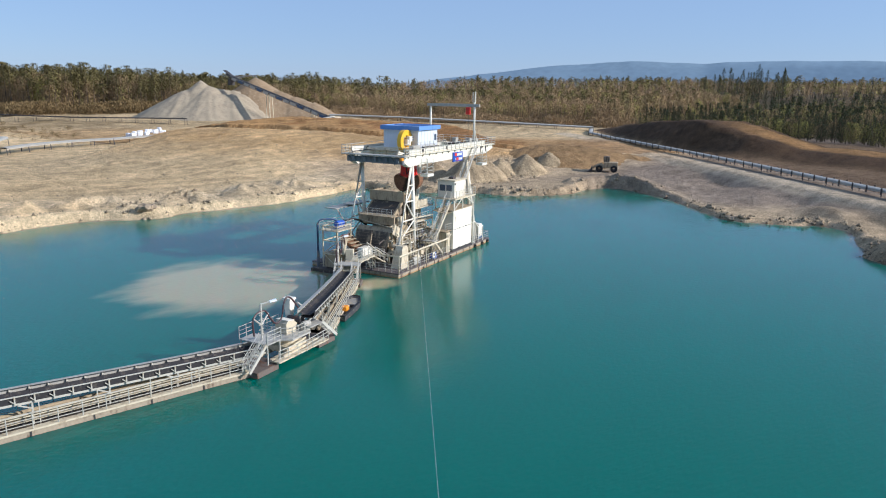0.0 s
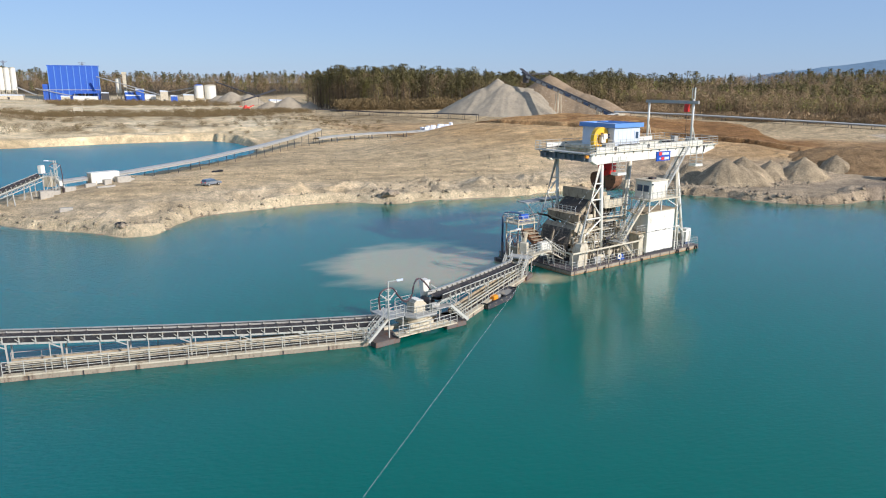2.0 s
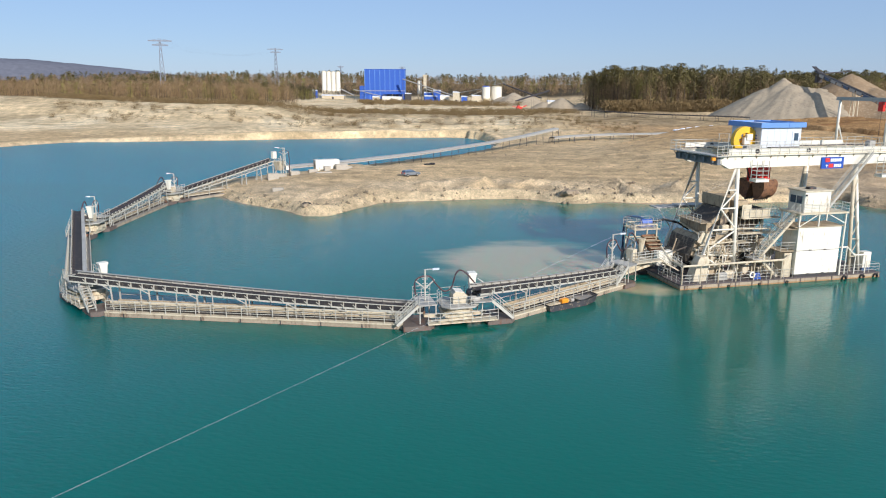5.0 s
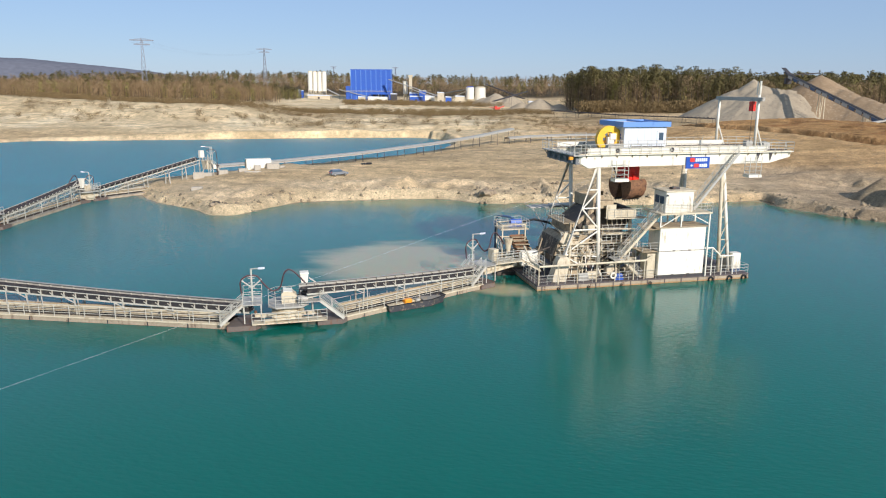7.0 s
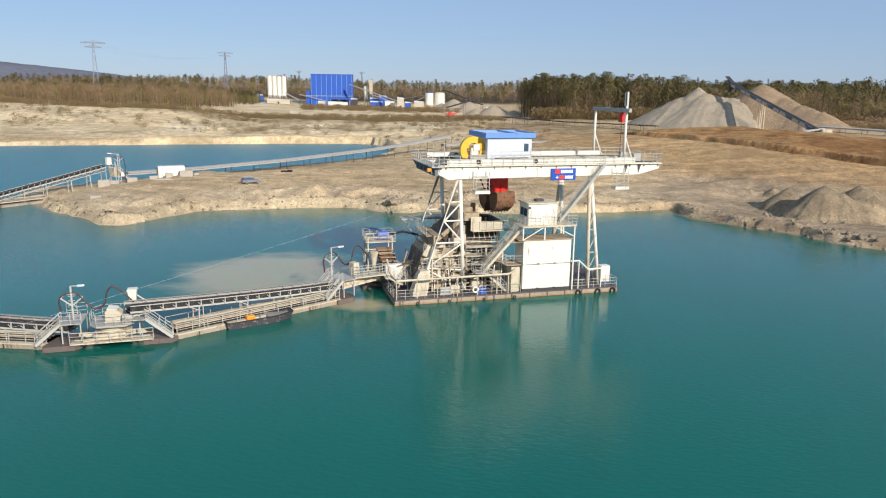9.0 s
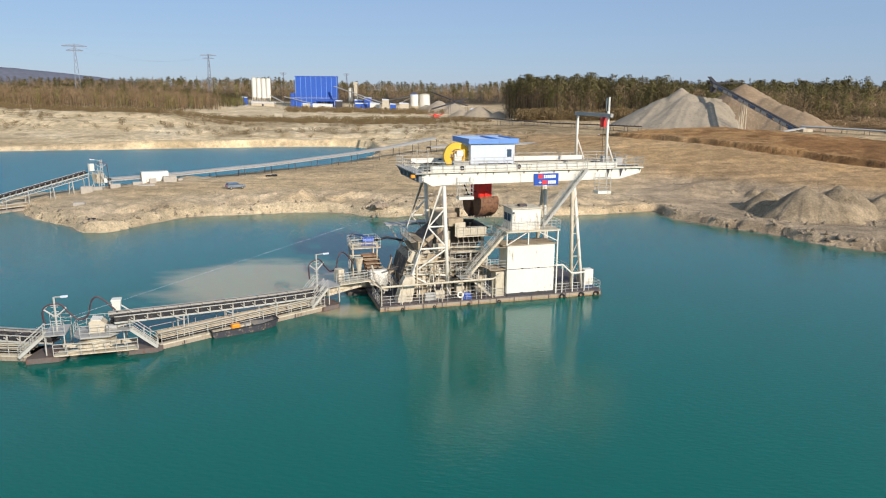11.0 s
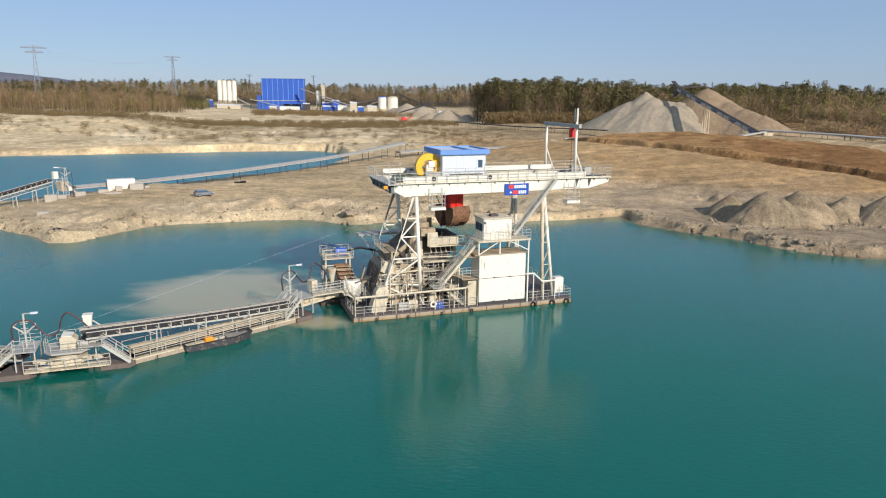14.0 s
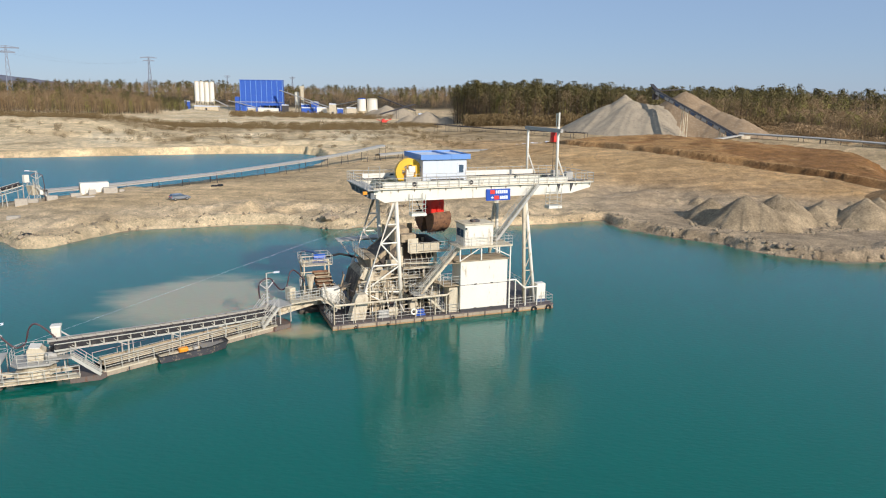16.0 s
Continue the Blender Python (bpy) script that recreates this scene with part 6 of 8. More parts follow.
def floating_conveyor(a, b, z0, z1, label, bend=1.25, over=(1.5, 2.5), guard=True):
    """A belt on a low lattice over a narrow hull, from a to b; +y is its walkway side."""
    v = Vector(b) - Vector(a)
    L = v.length
    c = thing("floating_conveyor", Matrix.Translation((a[0], a[1], 0)) @ Matrix.Rotation(math.atan2(v.y, v.x), 4, "Z"), label, "conveyor", "floating conveyors")
    hull = part("hull", Geo().box(0, -1.35, -0.7, L, 1.45, 0.42, 0.06), M_HULL_DUSTY, c, "narrow dusty beige steel hull")
    part("walkway", Geo().box(0.1, 0.95, 0.42, L - 0.1, 1.55, 0.55, 0.02), M_CREAM, c, "pale walkway along the hull")
    part("back_walkway", Geo().box(0.1, -1.4, 0.42, L - 0.1, -0.75, 0.5, 0.02), M_DECK, c)
    railing(c, [(0.3, 1.48, 0.55), (L - 0.3, 1.48, 0.55)], 1.2, 1.6, 0.04, name="walkway_railing")
    railing(c, [(0.3, -1.35, 0.5), (L - 0.3, -1.35, 0.5)], 1.1, 2.4, 0.03, name="back_railing", mids=1)
    seam = Geo().box(-0.05, 0, -0.35, 0.05, 0.05, 0.42).mesh("hull_rib", M_DARK)
    for k in range(1, int(L / 4.2) + 1):
        piece("hull_rib", seam, hull, Matrix.Translation((k * 4.2, 1.45, 0)))
    pipes = part("slurry_pipe", Geo().tube([(0.4, 0.15, 0.85), (L - 0.4, 0.15, 0.85)], 0.2, 10), M_SAND_STEEL, c, "dusty pipe along the hull", smooth=True)
    part("cable_tray", Geo().box(0.4, -0.5, 0.75, L - 0.4, -0.2, 0.95).box(0.4, 0.38, 1.25, L - 0.4, 0.5, 1.4), M_CREAM, c)
    clamp = Geo().box(-0.08, -0.3, -0.42, 0.08, 0.3, 0.32).mesh("clamp", M_DARK)
    for k in range(int(L / 3.1)):
        piece("clamp", clamp, pipes, Matrix.Translation((1.5 + k * 3.1, 0.15, 0.85)))
    xs = np.linspace(-over[0], L + over[1], 28)
    zs = z0 + (z1 - z0) * np.clip((xs + over[0]) / (L + sum(over)), 0, 1) ** bend
    pts = list(zip(xs, zs))
    zat = lambda x: float(np.interp(x, xs, zs))
    for y in (-0.64, 0.64):
        part("frame_chord", strip(Geo(), pts, [(y - 0.06, -0.16), (y + 0.06, -0.16), (y + 0.06, 0.06), (y - 0.06, 0.06)]), M_RAIL, c)
    part("belt", strip(Geo(), [(x, z + 0.2) for x, z in pts], [(-0.6, 0.2), (-0.34, 0.0), (0.34, 0.0), (0.6, 0.2), (0.6, 0.23), (0.34, 0.04), (-0.34, 0.04), (-0.6, 0.23)]), M_BELT, c, "black rubber trough belt")
    part("return_belt", strip(Geo(), pts, [(-0.6, -0.1), (0.6, -0.1), (0.6, -0.06), (-0.6, -0.06)]), M_BELT, c)
    part("skirt", strip(Geo(), pts, [(0.68, 0.02), (0.71, 0.02), (0.73, 0.5), (0.7, 0.5)]), M_BELT, c, "black rubber side skirt")
    part("second_pipe", Geo().tube([(0.6, -0.45, 1.15), (L - 0.6, -0.45, 1.15)], 0.16, 8), M_SAND_STEEL, c)
    if guard:
        part("wind_guard", strip(Geo(), pts, [(-0.92, 0.2), (-0.87, 0.2), (-0.87, 0.66), (-0.5, 0.74), (-0.5, 0.78), (-0.92, 0.72)]), M_GALV, c, "grey sheet wind guard")
    else:
        # open truss below the belt
        for y in (-0.64, 0.64):
            part("lower_chord", strip(Geo(), pts, [(y - 0.05, -0.85), (y + 0.05, -0.85), (y + 0.05, -0.73), (y - 0.05, -0.73)]), M_RAIL, c)
            g = Geo()
            for k in range(int((L + sum(over)) / 1.5)):
                x = -over[0] + k * 1.5
                g.beam((x, y, zat(x) - 0.78), (x + 0.75, y, zat(x + 0.75) - 0.1), 0.06).beam((x + 0.75, y, zat(x + 0.75) - 0.1), (x + 1.5, y, zat(x + 1.5) - 0.78), 0.06)
            part("truss_bracing", g, M_RAIL, c)
    part("guard_rail", strip(Geo(), pts, [(0.77, 0.52), (0.83, 0.52), (0.83, 0.6), (0.77, 0.6)]), M_RAIL, c)
    # dark sheet over the hull beneath the belt
    part("under_deck", Geo().box(0.2, -0.75, 0.42, L - 0.2, 0.9, 0.5), M_DARKWORN, c, "dark deck strip under the belt")
    for z in (0.95, 1.3):
        part("side_beam", Geo().beam((0.4, 0.84, z), (L - 0.4, 0.84, z), 0.07, 0.09), M_CREAM, c)
    # uprights below the belt, where it stands high enough
    for k in range(int(L / 1.3)):
        xa, xb = 0.4 + k * 1.3, 0.4 + (k + 1) * 1.3
        za, zb = zat(xa) - 0.12, zat(xb) - 0.12
        if za > 1.0 and k % 3 == 0:
            part("upright", Geo().beam((xa, 0.82, 0.5), (xa, 0.82, za), 0.07), M_RAIL, c)
    n = int((L + sum(over)) / 1.25)
    for k in range(n):
        x = -over[0] + 0.5 + k * 1.25
        it = piece("idler", IDLER, c, Matrix.Translation((x, 0, zat(x) + 0.05)))
        piece("roller", ROLLER, it, Matrix.Identity(4))
    for k in range(int(L / 5.2) + 1):
        x = min(0.8 + k * 5.2, L - 0.6)
        z = zat(x) - 0.1
        if z > 0.9:
            part("trestle", Geo().beam((x, -0.8, 0.42), (x, -0.8, z), 0.12).beam((x, 0.55, 0.42), (x, 0.8, z), 0.12).beam((x, -0.8, z - 0.1), (x, 0.8, z - 0.1), 0.12).beam((x, 0.8, z - 0.4), (x + 0.9, 0.8, zat(x + 0.9) - 0.1), 0.08), M_RAIL, c)
    return c


def end_block(parent, x, y, w=3.0, l=2.6):
    ob = part("end_pontoon", Geo().poly([(x - l / 2, y - w / 2), (x + l / 2 - 0.5, y - w / 2), (x + l / 2, y - w / 2 + 0.6), (x + l / 2, y + w / 2 - 0.6), (x + l / 2 - 0.5, y + w / 2), (x - l / 2, y + w / 2)], -0.8, 0.5), M_HULL, parent, "rusty brown end pontoon")
    part("bollard", Geo().tube([(x + l / 2 - 0.5, y + w / 2 - 0.5, 0.62), (x + l / 2 - 0.5, y + w / 2 - 0.5, 1.0)], 0.14, 8), M_RUST, ob)
    return ob


def flow(pts, n=5):
    """A smooth open curve through pts."""
    p = [Vector(q) for q in pts]
    out = []
    for i in range(len(p) - 1):
        a, b, c, e = p[max(i - 1, 0)], p[i], p[i + 1], p[min(i + 2, len(p) - 1)]
        for k in range(n):
            t = k / n
            out.append(0.5 * (2 * b + (c - a) * t + (2 * a - 5 * b + 4 * c - e) * t * t + (3 * b - a - 3 * c + e) * t ** 3))
    return out + [p[-1]]


def lamp_post(parent, x, y, z, h, arm):
    lp = part("lamp_post", Geo().tube([(x, y, z), (x, y, h)], 0.09, 8).tube([(x, y, h), (x + arm[0], y + arm[1], h + 0.15)], 0.06, 6), M_RAIL, parent)
    part("lamp_head", Geo().beam((x + arm[0] * 0.8, y + arm[1] * 0.8, h + 0.12), (x + arm[0] * 1.4, y + arm[1] * 1.4, h + 0.2), 0.26, 0.16), M_SIGNWHITE, lp, "white lamp head")
    part("hose_bracket", Geo().tube([(x, y, h - 1.9), (x + 0.95, y, h - 1.1)], 0.07, 6).tube([(x, y, h - 1.9), (x - 0.95, y, h - 1.1)], 0.07, 6).tube([(x - 0.95, y, h - 1.1), (x - 0.5, y, h - 0.75), (x + 0.5, y, h - 0.75), (x + 0.95, y, h - 1.1)], 0.05, 6), M_RAIL, lp)
    part("supply_hose", Geo().tube(flow([(x - 0.95, y, z + 0.6), (x - 1.05, y, h - 1.3), (x - 0.5, y, h - 0.72), (x + 0.5, y, h - 0.72), (x + 1.1, y, h - 1.5), (x + 1.9, y, h - 2.3), (x + 2.7, y, h - 2.0), (x + 3.1, y, h - 0.7), (x + 3.6, y, h - 0.25), (x + 4.3, y, h - 0.7), (x + 5.3, y, h - 1.9)]), 0.085, 6), M_CABLE, lp, "dark red supply hose in loops")
    for k in range(5):
        piece("rung", RUNG, lp, Matrix.Translation((x, y, z + 0.5 + k * 0.45)))
    return lp


RUNG = Geo().beam((-0.3, 0, 0), (0.3, 0, 0), 0.05).mesh("rung", M_RAIL)


def transfer(a, b, label, lamp=True):
    """Where one belt drops on the next: a is the end of the coming hull, b the start of the leaving one. x runs from b back to a."""
    v = Vector(a) - Vector(b)
    L = v.length
    t = thing("transfer_station", Matrix.Translation((b[0], b[1], 0)) @ Matrix.Rotation(math.atan2(v.y, v.x), 4, "Z"), label, "transfer station", "transfer stations")
    end_block(t, 0.2, 0, 3.6, 3.2)
    end_block(t, L - 0.2, 0, 3.4, 3.0)
    # coupling beams with the pale hose drum between the hulls
    part("coupling", Geo().box(1.2, -1.2, 0.35, L - 1.2, -0.8, 0.75).box(1.2, 0.8, 0.35, L - 1.2, 1.2, 0.75), M_CREAM, t)
    part("walk_bridge", Geo().box(1.0, -2.2, 0.62, L - 0.8, -1.35, 0.74), M_CREAM, t)
    railing(t, [(1.0, -2.15, 0.74), (L * 0.5, -2.5, 0.74), (L - 0.8, -2.15, 0.74)], 1.05, 1.0, 0.035, name="bridge_railing")
    mid = L * 0.5
    drum = part("slew_ring", Geo().ring((mid, 0, 1.05), 0.5, 1.6, 0.45, "z", 28), M_CREAM, t, "pale round slew ring")
    part("slew_cover", Geo().ring((mid, 0, 1.6), 0.2, 1.2, 0.7, "z", 28), M_CREAM, drum)
    part("counter_beam", Geo().box(mid - 1.6, -1.5, 1.0, mid + 1.2, 1.5, 1.4, 0.05).beam((mid - 2.4, -1.7, 0.85), (mid + 1.2, -1.7, 1.0), 0.25, 0.2).beam((mid - 2.0, -1.9, 1.5), (mid + 0.8, -1.7, 1.7), 0.12, 0.12), M_CREAM, drum)
    part("turntable", Geo().poly([(mid - 1.9, -1.0), (mid - 1.2, -1.9), (mid + 1.3, -1.9), (mid + 2.0, -1.0), (mid + 2.0, 1.0), (mid + 1.3, 1.9), (mid - 1.2, 1.9), (mid - 1.9, 1.0)], 2.0, 2.16), M_GALV, t, "grey many-sided turntable platform")
    railing(t, [(mid + x_, y_, 2.16) for x_, y_ in ((1.3, -1.85), (-1.2, -1.85), (-1.85, -1.0), (-1.85, 1.0), (-1.2, 1.85), (1.3, 1.85))], 1.05, 0.9, 0.03, name="turntable_railing")
    bx = part("drop_box", Geo().side([(mid - 0.6, 2.16), (mid + 0.9, 2.16), (mid + 0.9, 2.9), (mid + 0.5, 3.25), (mid - 0.3, 3.4), (mid - 0.6, 3.15)], -0.65, 0.65), M_CREAM, t, "dusty steel drop box")
    part("box_lid", Geo().beam((mid - 0.4, 0, 3.43), (mid + 0.5, 0, 3.3), 1.4, 0.06), M_WHITE, bx)
    part("drive_motor", Geo().tube([(mid + 1.0, -1.25, 2.75), (mid + 1.9, -1.25, 2.75)], 0.3, 10).box(mid + 1.0, -1.5, 2.16, mid + 1.8, -1.0, 2.5), M_GALV, bx)
    part("drive_drum", Geo().tube([(mid + 1.5, -0.8, 2.9), (mid + 1.5, 0.8, 2.9)], 0.38, 12), M_DARK, bx)
    for y in (-0.85, 0.85):
        part("side_arm", Geo().beam((mid + 0.9, y, 2.5), (mid + 3.4, y, 3.0), 0.1, 0.24).beam((mid + 2.4, y, 2.9), (mid + 2.4, y, 0.7), 0.1), M_RAIL, bx)
    part("funnel", Geo().poly([(mid + 1.5, 0.65), (mid + 2.0, 0.65), (mid + 2.0, 1.15), (mid + 1.5, 1.15)], 3.0, 4.75, 1.6).poly([(mid + 1.3, 0.4), (mid + 2.2, 0.4), (mid + 2.2, 1.4), (mid + 1.3, 1.4)], 4.75, 4.9, 0.95), M_WHITE, t, "white tapered cover over the belt head")
    part("funnel_stay", Geo().tube([(mid + 2.2, 0.3, 4.4), (mid + 4.0, 0.2, 3.0)], 0.07, 6), M_RAIL, t)
    # crossing platform with stairs on both sides
    part("platform", Geo().box(0.2, -1.6, 2.42, 2.0, 1.6, 2.52), M_GALV, t)
    for x in (0.3, 1.9):
        for y in (-1.5, 1.5):
            part("platform_leg", Geo().beam((x, y, 0.62), (x, y, 2.42), 0.1), M_RAIL, t)
    railing(t, [(2.0, -1.6, 2.52), (0.2, -1.6, 2.52)], 1.1, 0.9, 0.035, name="platform_railing")
    railing(t, [(0.2, 1.6, 2.52), (2.0, 1.6, 2.52)], 1.1, 0.9, 0.035, name="platform_railing")
    stair(t, (-2.0, -1.1, 0.6), (0.2, -1.1, 2.5), 0.8, (0, 1, 0), M_RAIL)
    stair(t, (L + 0.9, -1.5, 0.6), (L - 1.4, -1.5, 2.6), 0.8, (0, 1, 0), M_RAIL)
    part("stair_landing", Geo().box(mid + 1.2, -2.0, 2.5, L - 1.3, -1.0, 2.6), M_GALV, t)
    if lamp:
        lamp_post(t, 1.1, -0.2, 2.5, 5.75, (0.9, -0.5))
    return t


LAB = "light grey floating belt conveyor on a narrow brown hull"
floating_conveyor((-7.2, 1.3), (-20.6, -12.6), 1.6, 3.4, "light grey floating belt conveyor moored beside a work boat", over=(0.6, 3.6))
floating_conveyor((-30.0, -15.9), (-61.6, -15.4), 1.6, 3.5, LAB, bend=1.4, over=(1.8, 4.0))
floating_conveyor((-68.8, -9.8), (-86.3, 17.6), 1.7, 3.8, LAB, over=(1.5, 3.5))
floating_conveyor((-87.6, 26.4), (-90.0, 50.5), 1.7, 3.8, LAB, over=(1.5, 3.0), guard=False)
floating_conveyor((-88.6, 56.6), (-83.2, 66.5), 1.8, 6.2, "light grey belt conveyor rising from the last hull to the shore", bend=1.0, over=(1.0, 13.2), guard=False)
for x_, y_, z_ in ((-80.9, 70.8, 4.2), (-78.8, 74.6, 5.2)):
    solid("trestle", Geo().beam((-0.9, 0, -0.5), (-0.6, 0, z_ - 0.35 - ground_z(x_, y_)), 0.16).beam((0.9, 0, -0.5), (0.6, 0, z_ - 0.35 - ground_z(x_, y_)), 0.16).beam((-0.75, 0, 0.8), (0.7, 0, 2.0), 0.1), M_RAIL, pose(x_, y_, ground_z(x_, y_), 0, 0, -28), "grey steel trestle carrying the shore conveyor", "trestle", "conveyor trestles")
TL = "grey steel transfer station with stairs, lamp and turntable"
transfer((-20.8, -12.9), (-29.2, -16.0), TL)
transfer((-62.4, -15.4), (-68.2, -10.6), TL, lamp=False)
transfer((-86.6, 18.4), (-87.6, 25.6), TL)
transfer((-90.0, 51.3), (-88.9, 55.9), TL)

# first station beside the dredger, with a gangway to its deck
def dredger_station():
    t = thing("transfer_station", Matrix.Translation((-6.6, 1.9, 0)) @ Matrix.Rotation(radians(46), 4, "Z"), "grey steel boarding station with stairs, lamp and gangway beside the dredger", "transfer station", "transfer stations")
    end_block(t, -0.2, 0, 3.4, 2.6)
    part("platform", Geo().box(-0.6, -1.5, 2.5, 1.4, 1.6, 2.6), M_GALV, t)
    for x in (-0.5, 0.9):
        for y in (-1.4, 1.5):
            part("platform_leg", Geo().beam((x, y, 0.6), (x, y, 2.5), 0.1), M_RAIL, t)
    stair(t, (-2.8, -1.0, 0.6), (-0.6, -1.0, 2.55), 0.8, (0, 1, 0), M_RAIL)
    stair(t, (-2.8, 1.1, 0.6), (-0.6, 1.1, 2.55), 0.8, (0, 1, 0), M_RAIL)
    lamp_post(t, -0.4, 1.2, 2.6, 6.0, (0.7, -0.8))
    g = part("gangway", Geo().beam((1.2, -1.0, 2.62), (4.6, -2.4, 2.8), 1.0, 0.12).beam((4.4, -2.3, 2.8), (6.2, -3.8, 1.5), 1.0, 0.12), M_CREAM, t, "pale gangway to the dredger deck")
    for s in (-0.48, 0.48):
        railing(g, [(1.2, -1.0 + s, 2.68), (4.6, -2.4 + s, 2.86), (6.2, -3.8 + s, 1.56)], 1.05, 0.9, 0.035, name="gangway_railing")
    part("switch_cabinet", Geo().box(1.6, -0.4, 2.7, 2.4, 0.6, 4.1, 0.04), M_CREAM, t)
    part("feed_trough", Geo().beam((-1.0, 0, 1.75), (5.2, 0.2, 2.3), 1.4, 0.5).beam((-0.4, -0.9, 1.6), (5.0, -0.9, 1.9), 0.15, 0.3).beam((-0.4, 0.9, 1.6), (5.0, 0.9, 1.9), 0.15, 0.3), M_CREAM, t, "dusty feed trough towards the belt")
    return t


dredger_station()


# ---- work boat ----
def work_boat():
    p, q = Vector((-16.3, -9.2)), Vector((-10.5, -4.9))
    v = q - p
    b = thing("work_boat", Matrix.Translation((p.x + 0.1, p.y - 0.25, 0)) @ Matrix.Rotation(math.atan2(v.y, v.x), 4, "Z"), "dark flat steel work boat moored at the floating conveyor", "boat")
    L = v.length
    out = [(0, -1.1), (L * 0.72, -1.15), (L, -0.45), (L, 0.45), (L * 0.72, 1.15), (0, 1.1)]
    inn = [(0.25, -0.75), (L * 0.7, -0.8), (L - 0.3, -0.3), (L - 0.3, 0.3), (L * 0.7, 0.8), (0.25, 0.75)]
    g = Geo()
    n = 6
    low = [(0.3 + x * 0.9, y * 0.9) for x, y in out]
    g.add([(x, y, -0.3) for x, y in low] + [(x, y, 0.62 + 0.12 * (x / L) ** 2) for x, y in out] + [(x, y, 0.6 + 0.12 * (x / L) ** 2) for x, y in inn] + [(x, y, 0.12) for x, y in inn],
          [tuple(range(n - 1, -1, -1))] + [(r + i, r + (i + 1) % n, r + n + (i + 1) % n, r + n + i) for r in (0, 6, 12) for i in range(n)] + [tuple(range(18, 24))])
    hull = part("hull", g, M_BOATDARK, b)
    part("floor", Geo().box(0.4, -0.7, 0.12, L * 0.68, 0.7, 0.16), M_DECK, hull)
    part("foredeck", Geo().poly([(L * 0.62, -0.82), (L * 0.72, -0.85), (L - 0.25, -0.35), (L - 0.25, 0.35), (L * 0.72, 0.85), (L * 0.62, 0.82)], 0.5, 0.62), M_DECK, hull)
    for x in (0.9, 2.6):
        part("bench", Geo().box(x, -0.75, 0.4, x + 0.35, 0.75, 0.46), M_DECK, hull)
    part("fuel_tank", Geo().box(2.2, -0.55, 0.46, 3.1, 0.15, 0.95, 0.1), M_ORANGE, b, "orange plastic tank")
    part("engine", Geo().box(3.7, -0.2, 0.2, 4.2, 0.35, 0.7, 0.08), M_GALV, b)
    part("gunwale", Geo().tube([(x, y, 0.68 + 0.12 * (x / L) ** 2) for x, y in out + out[:1]], 0.06, 6), M_RUBBER, b)
    return b


work_boat()

# ---- conveyors on land ----
def land_conveyor(pts, label, w=1.3, cover=None, hood=True, sup=8.0, legs=True, group="land conveyors", bays=3.0, posts=False):
    """A covered belt along pts of x, y, z: deck, belt, hoods in bays, legs down to the ground."""
    p = [Vector(q) for q in pts]
    origin = p[0].copy()
    c = thing("belt_conveyor", Matrix.Translation(origin), label, "conveyor", group)
    mat_hood = cover or M_GALV
    post = Geo().box(-0.22, -0.04, -0.7, 0.22, 0.04, 0.75).mesh("post", M_DARK) if posts else None
    for a, b in zip(p, p[1:]):
        a, b = a - origin, b - origin
        d = b - a
        L = d.length
        u = d.normalized()
        s = Vector((-u.y, u.x, 0)).normalized()
        part("frame", Geo().beam(a + s * w / 2, b + s * w / 2, 0.14, 0.4).beam(a - s * w / 2, b - s * w / 2, 0.14, 0.4), mat_hood, c)
        part("belt", Geo().beam(a + Vector((0, 0, 0.1)), b + Vector((0, 0, 0.1)), w * 0.8, 0.1), M_BELT, c)
        rot = u.to_track_quat("X", "Z").to_matrix().to_4x4()
        n = max(1, int(L / bays))
        l = L / n
        if hood:
            g = Geo()
            arc = [(math.cos(t) * w * 0.62, math.sin(t) * 0.32 + 0.25) for t in (math.pi * k / 6 for k in range(7))]
            strip(g, [(0.04, 0), (l - 0.04, 0)], arc + [(y * 0.96, z - 0.04) for y, z in arc[::-1]])
            hm = g.mesh("hood", mat_hood)
        else:
            hm = Geo().box(0, -w * 0.6, 0.0, 0.12, w * 0.6, 0.12).box(0, w * 0.5, 0, 0.1, w * 0.62, 0.6).box(0, -w * 0.62, 0, 0.1, -w * 0.5, 0.6).mesh("idler", mat_hood)
        for k in range(n):
            piece("hood" if hood else "idler", hm, c, Matrix.Translation(a + d * (k / n)) @ rot)
            if post:
                for side in (-0.64, 0.64):
                    piece("post", post, c, Matrix.Translation(a + d * (k / n) + s * w * side) @ rot)
        if legs:
            m = max(1, int(L / sup))
            for k in range(m + 1):
                q = a + d * (k / m)
                gz = ground_z(q.x + origin.x, q.y + origin.y) - origin.z - 0.2
                if q.z - gz > 0.9:
                    for f in (-1, 1):
                        part("leg", Geo().beam(q + s * w * 0.5 * f, Vector((q.x + s.x * w * 0.6 * f, q.y + s.y * w * 0.6 * f, gz)), 0.14), M_DARK, c)
    return c


gz = ground_z
land_conveyor([(-75.5, 84.5, 3.9), (-64.5, 100, 3.7), (-49, 122.5, 3.9), (-30, 155, 4.6), (-18.5, 174, 5.6), (-6.5, 191.5, 7.3)], "long grey hooded belt conveyor along the shore", w=2.5)
land_conveyor([(x, y, gz(x, y) + 1.9) for x, y in ((-8, 187), (0, 195), (8, 200.5), (16, 204.5), (24, 206), (31, 207), (39, 209.5), (46, 212), (53, 217), (60, 222))], "grey hooded belt conveyor across the sand", w=2.5)
land_conveyor([(15, 352, 9.2), (48, 318, 8.3), (88, 276, 8.6)], "dark open belt conveyor in front of the woods", w=2.4, cover=M_DARK, hood=False, bays=2.2)
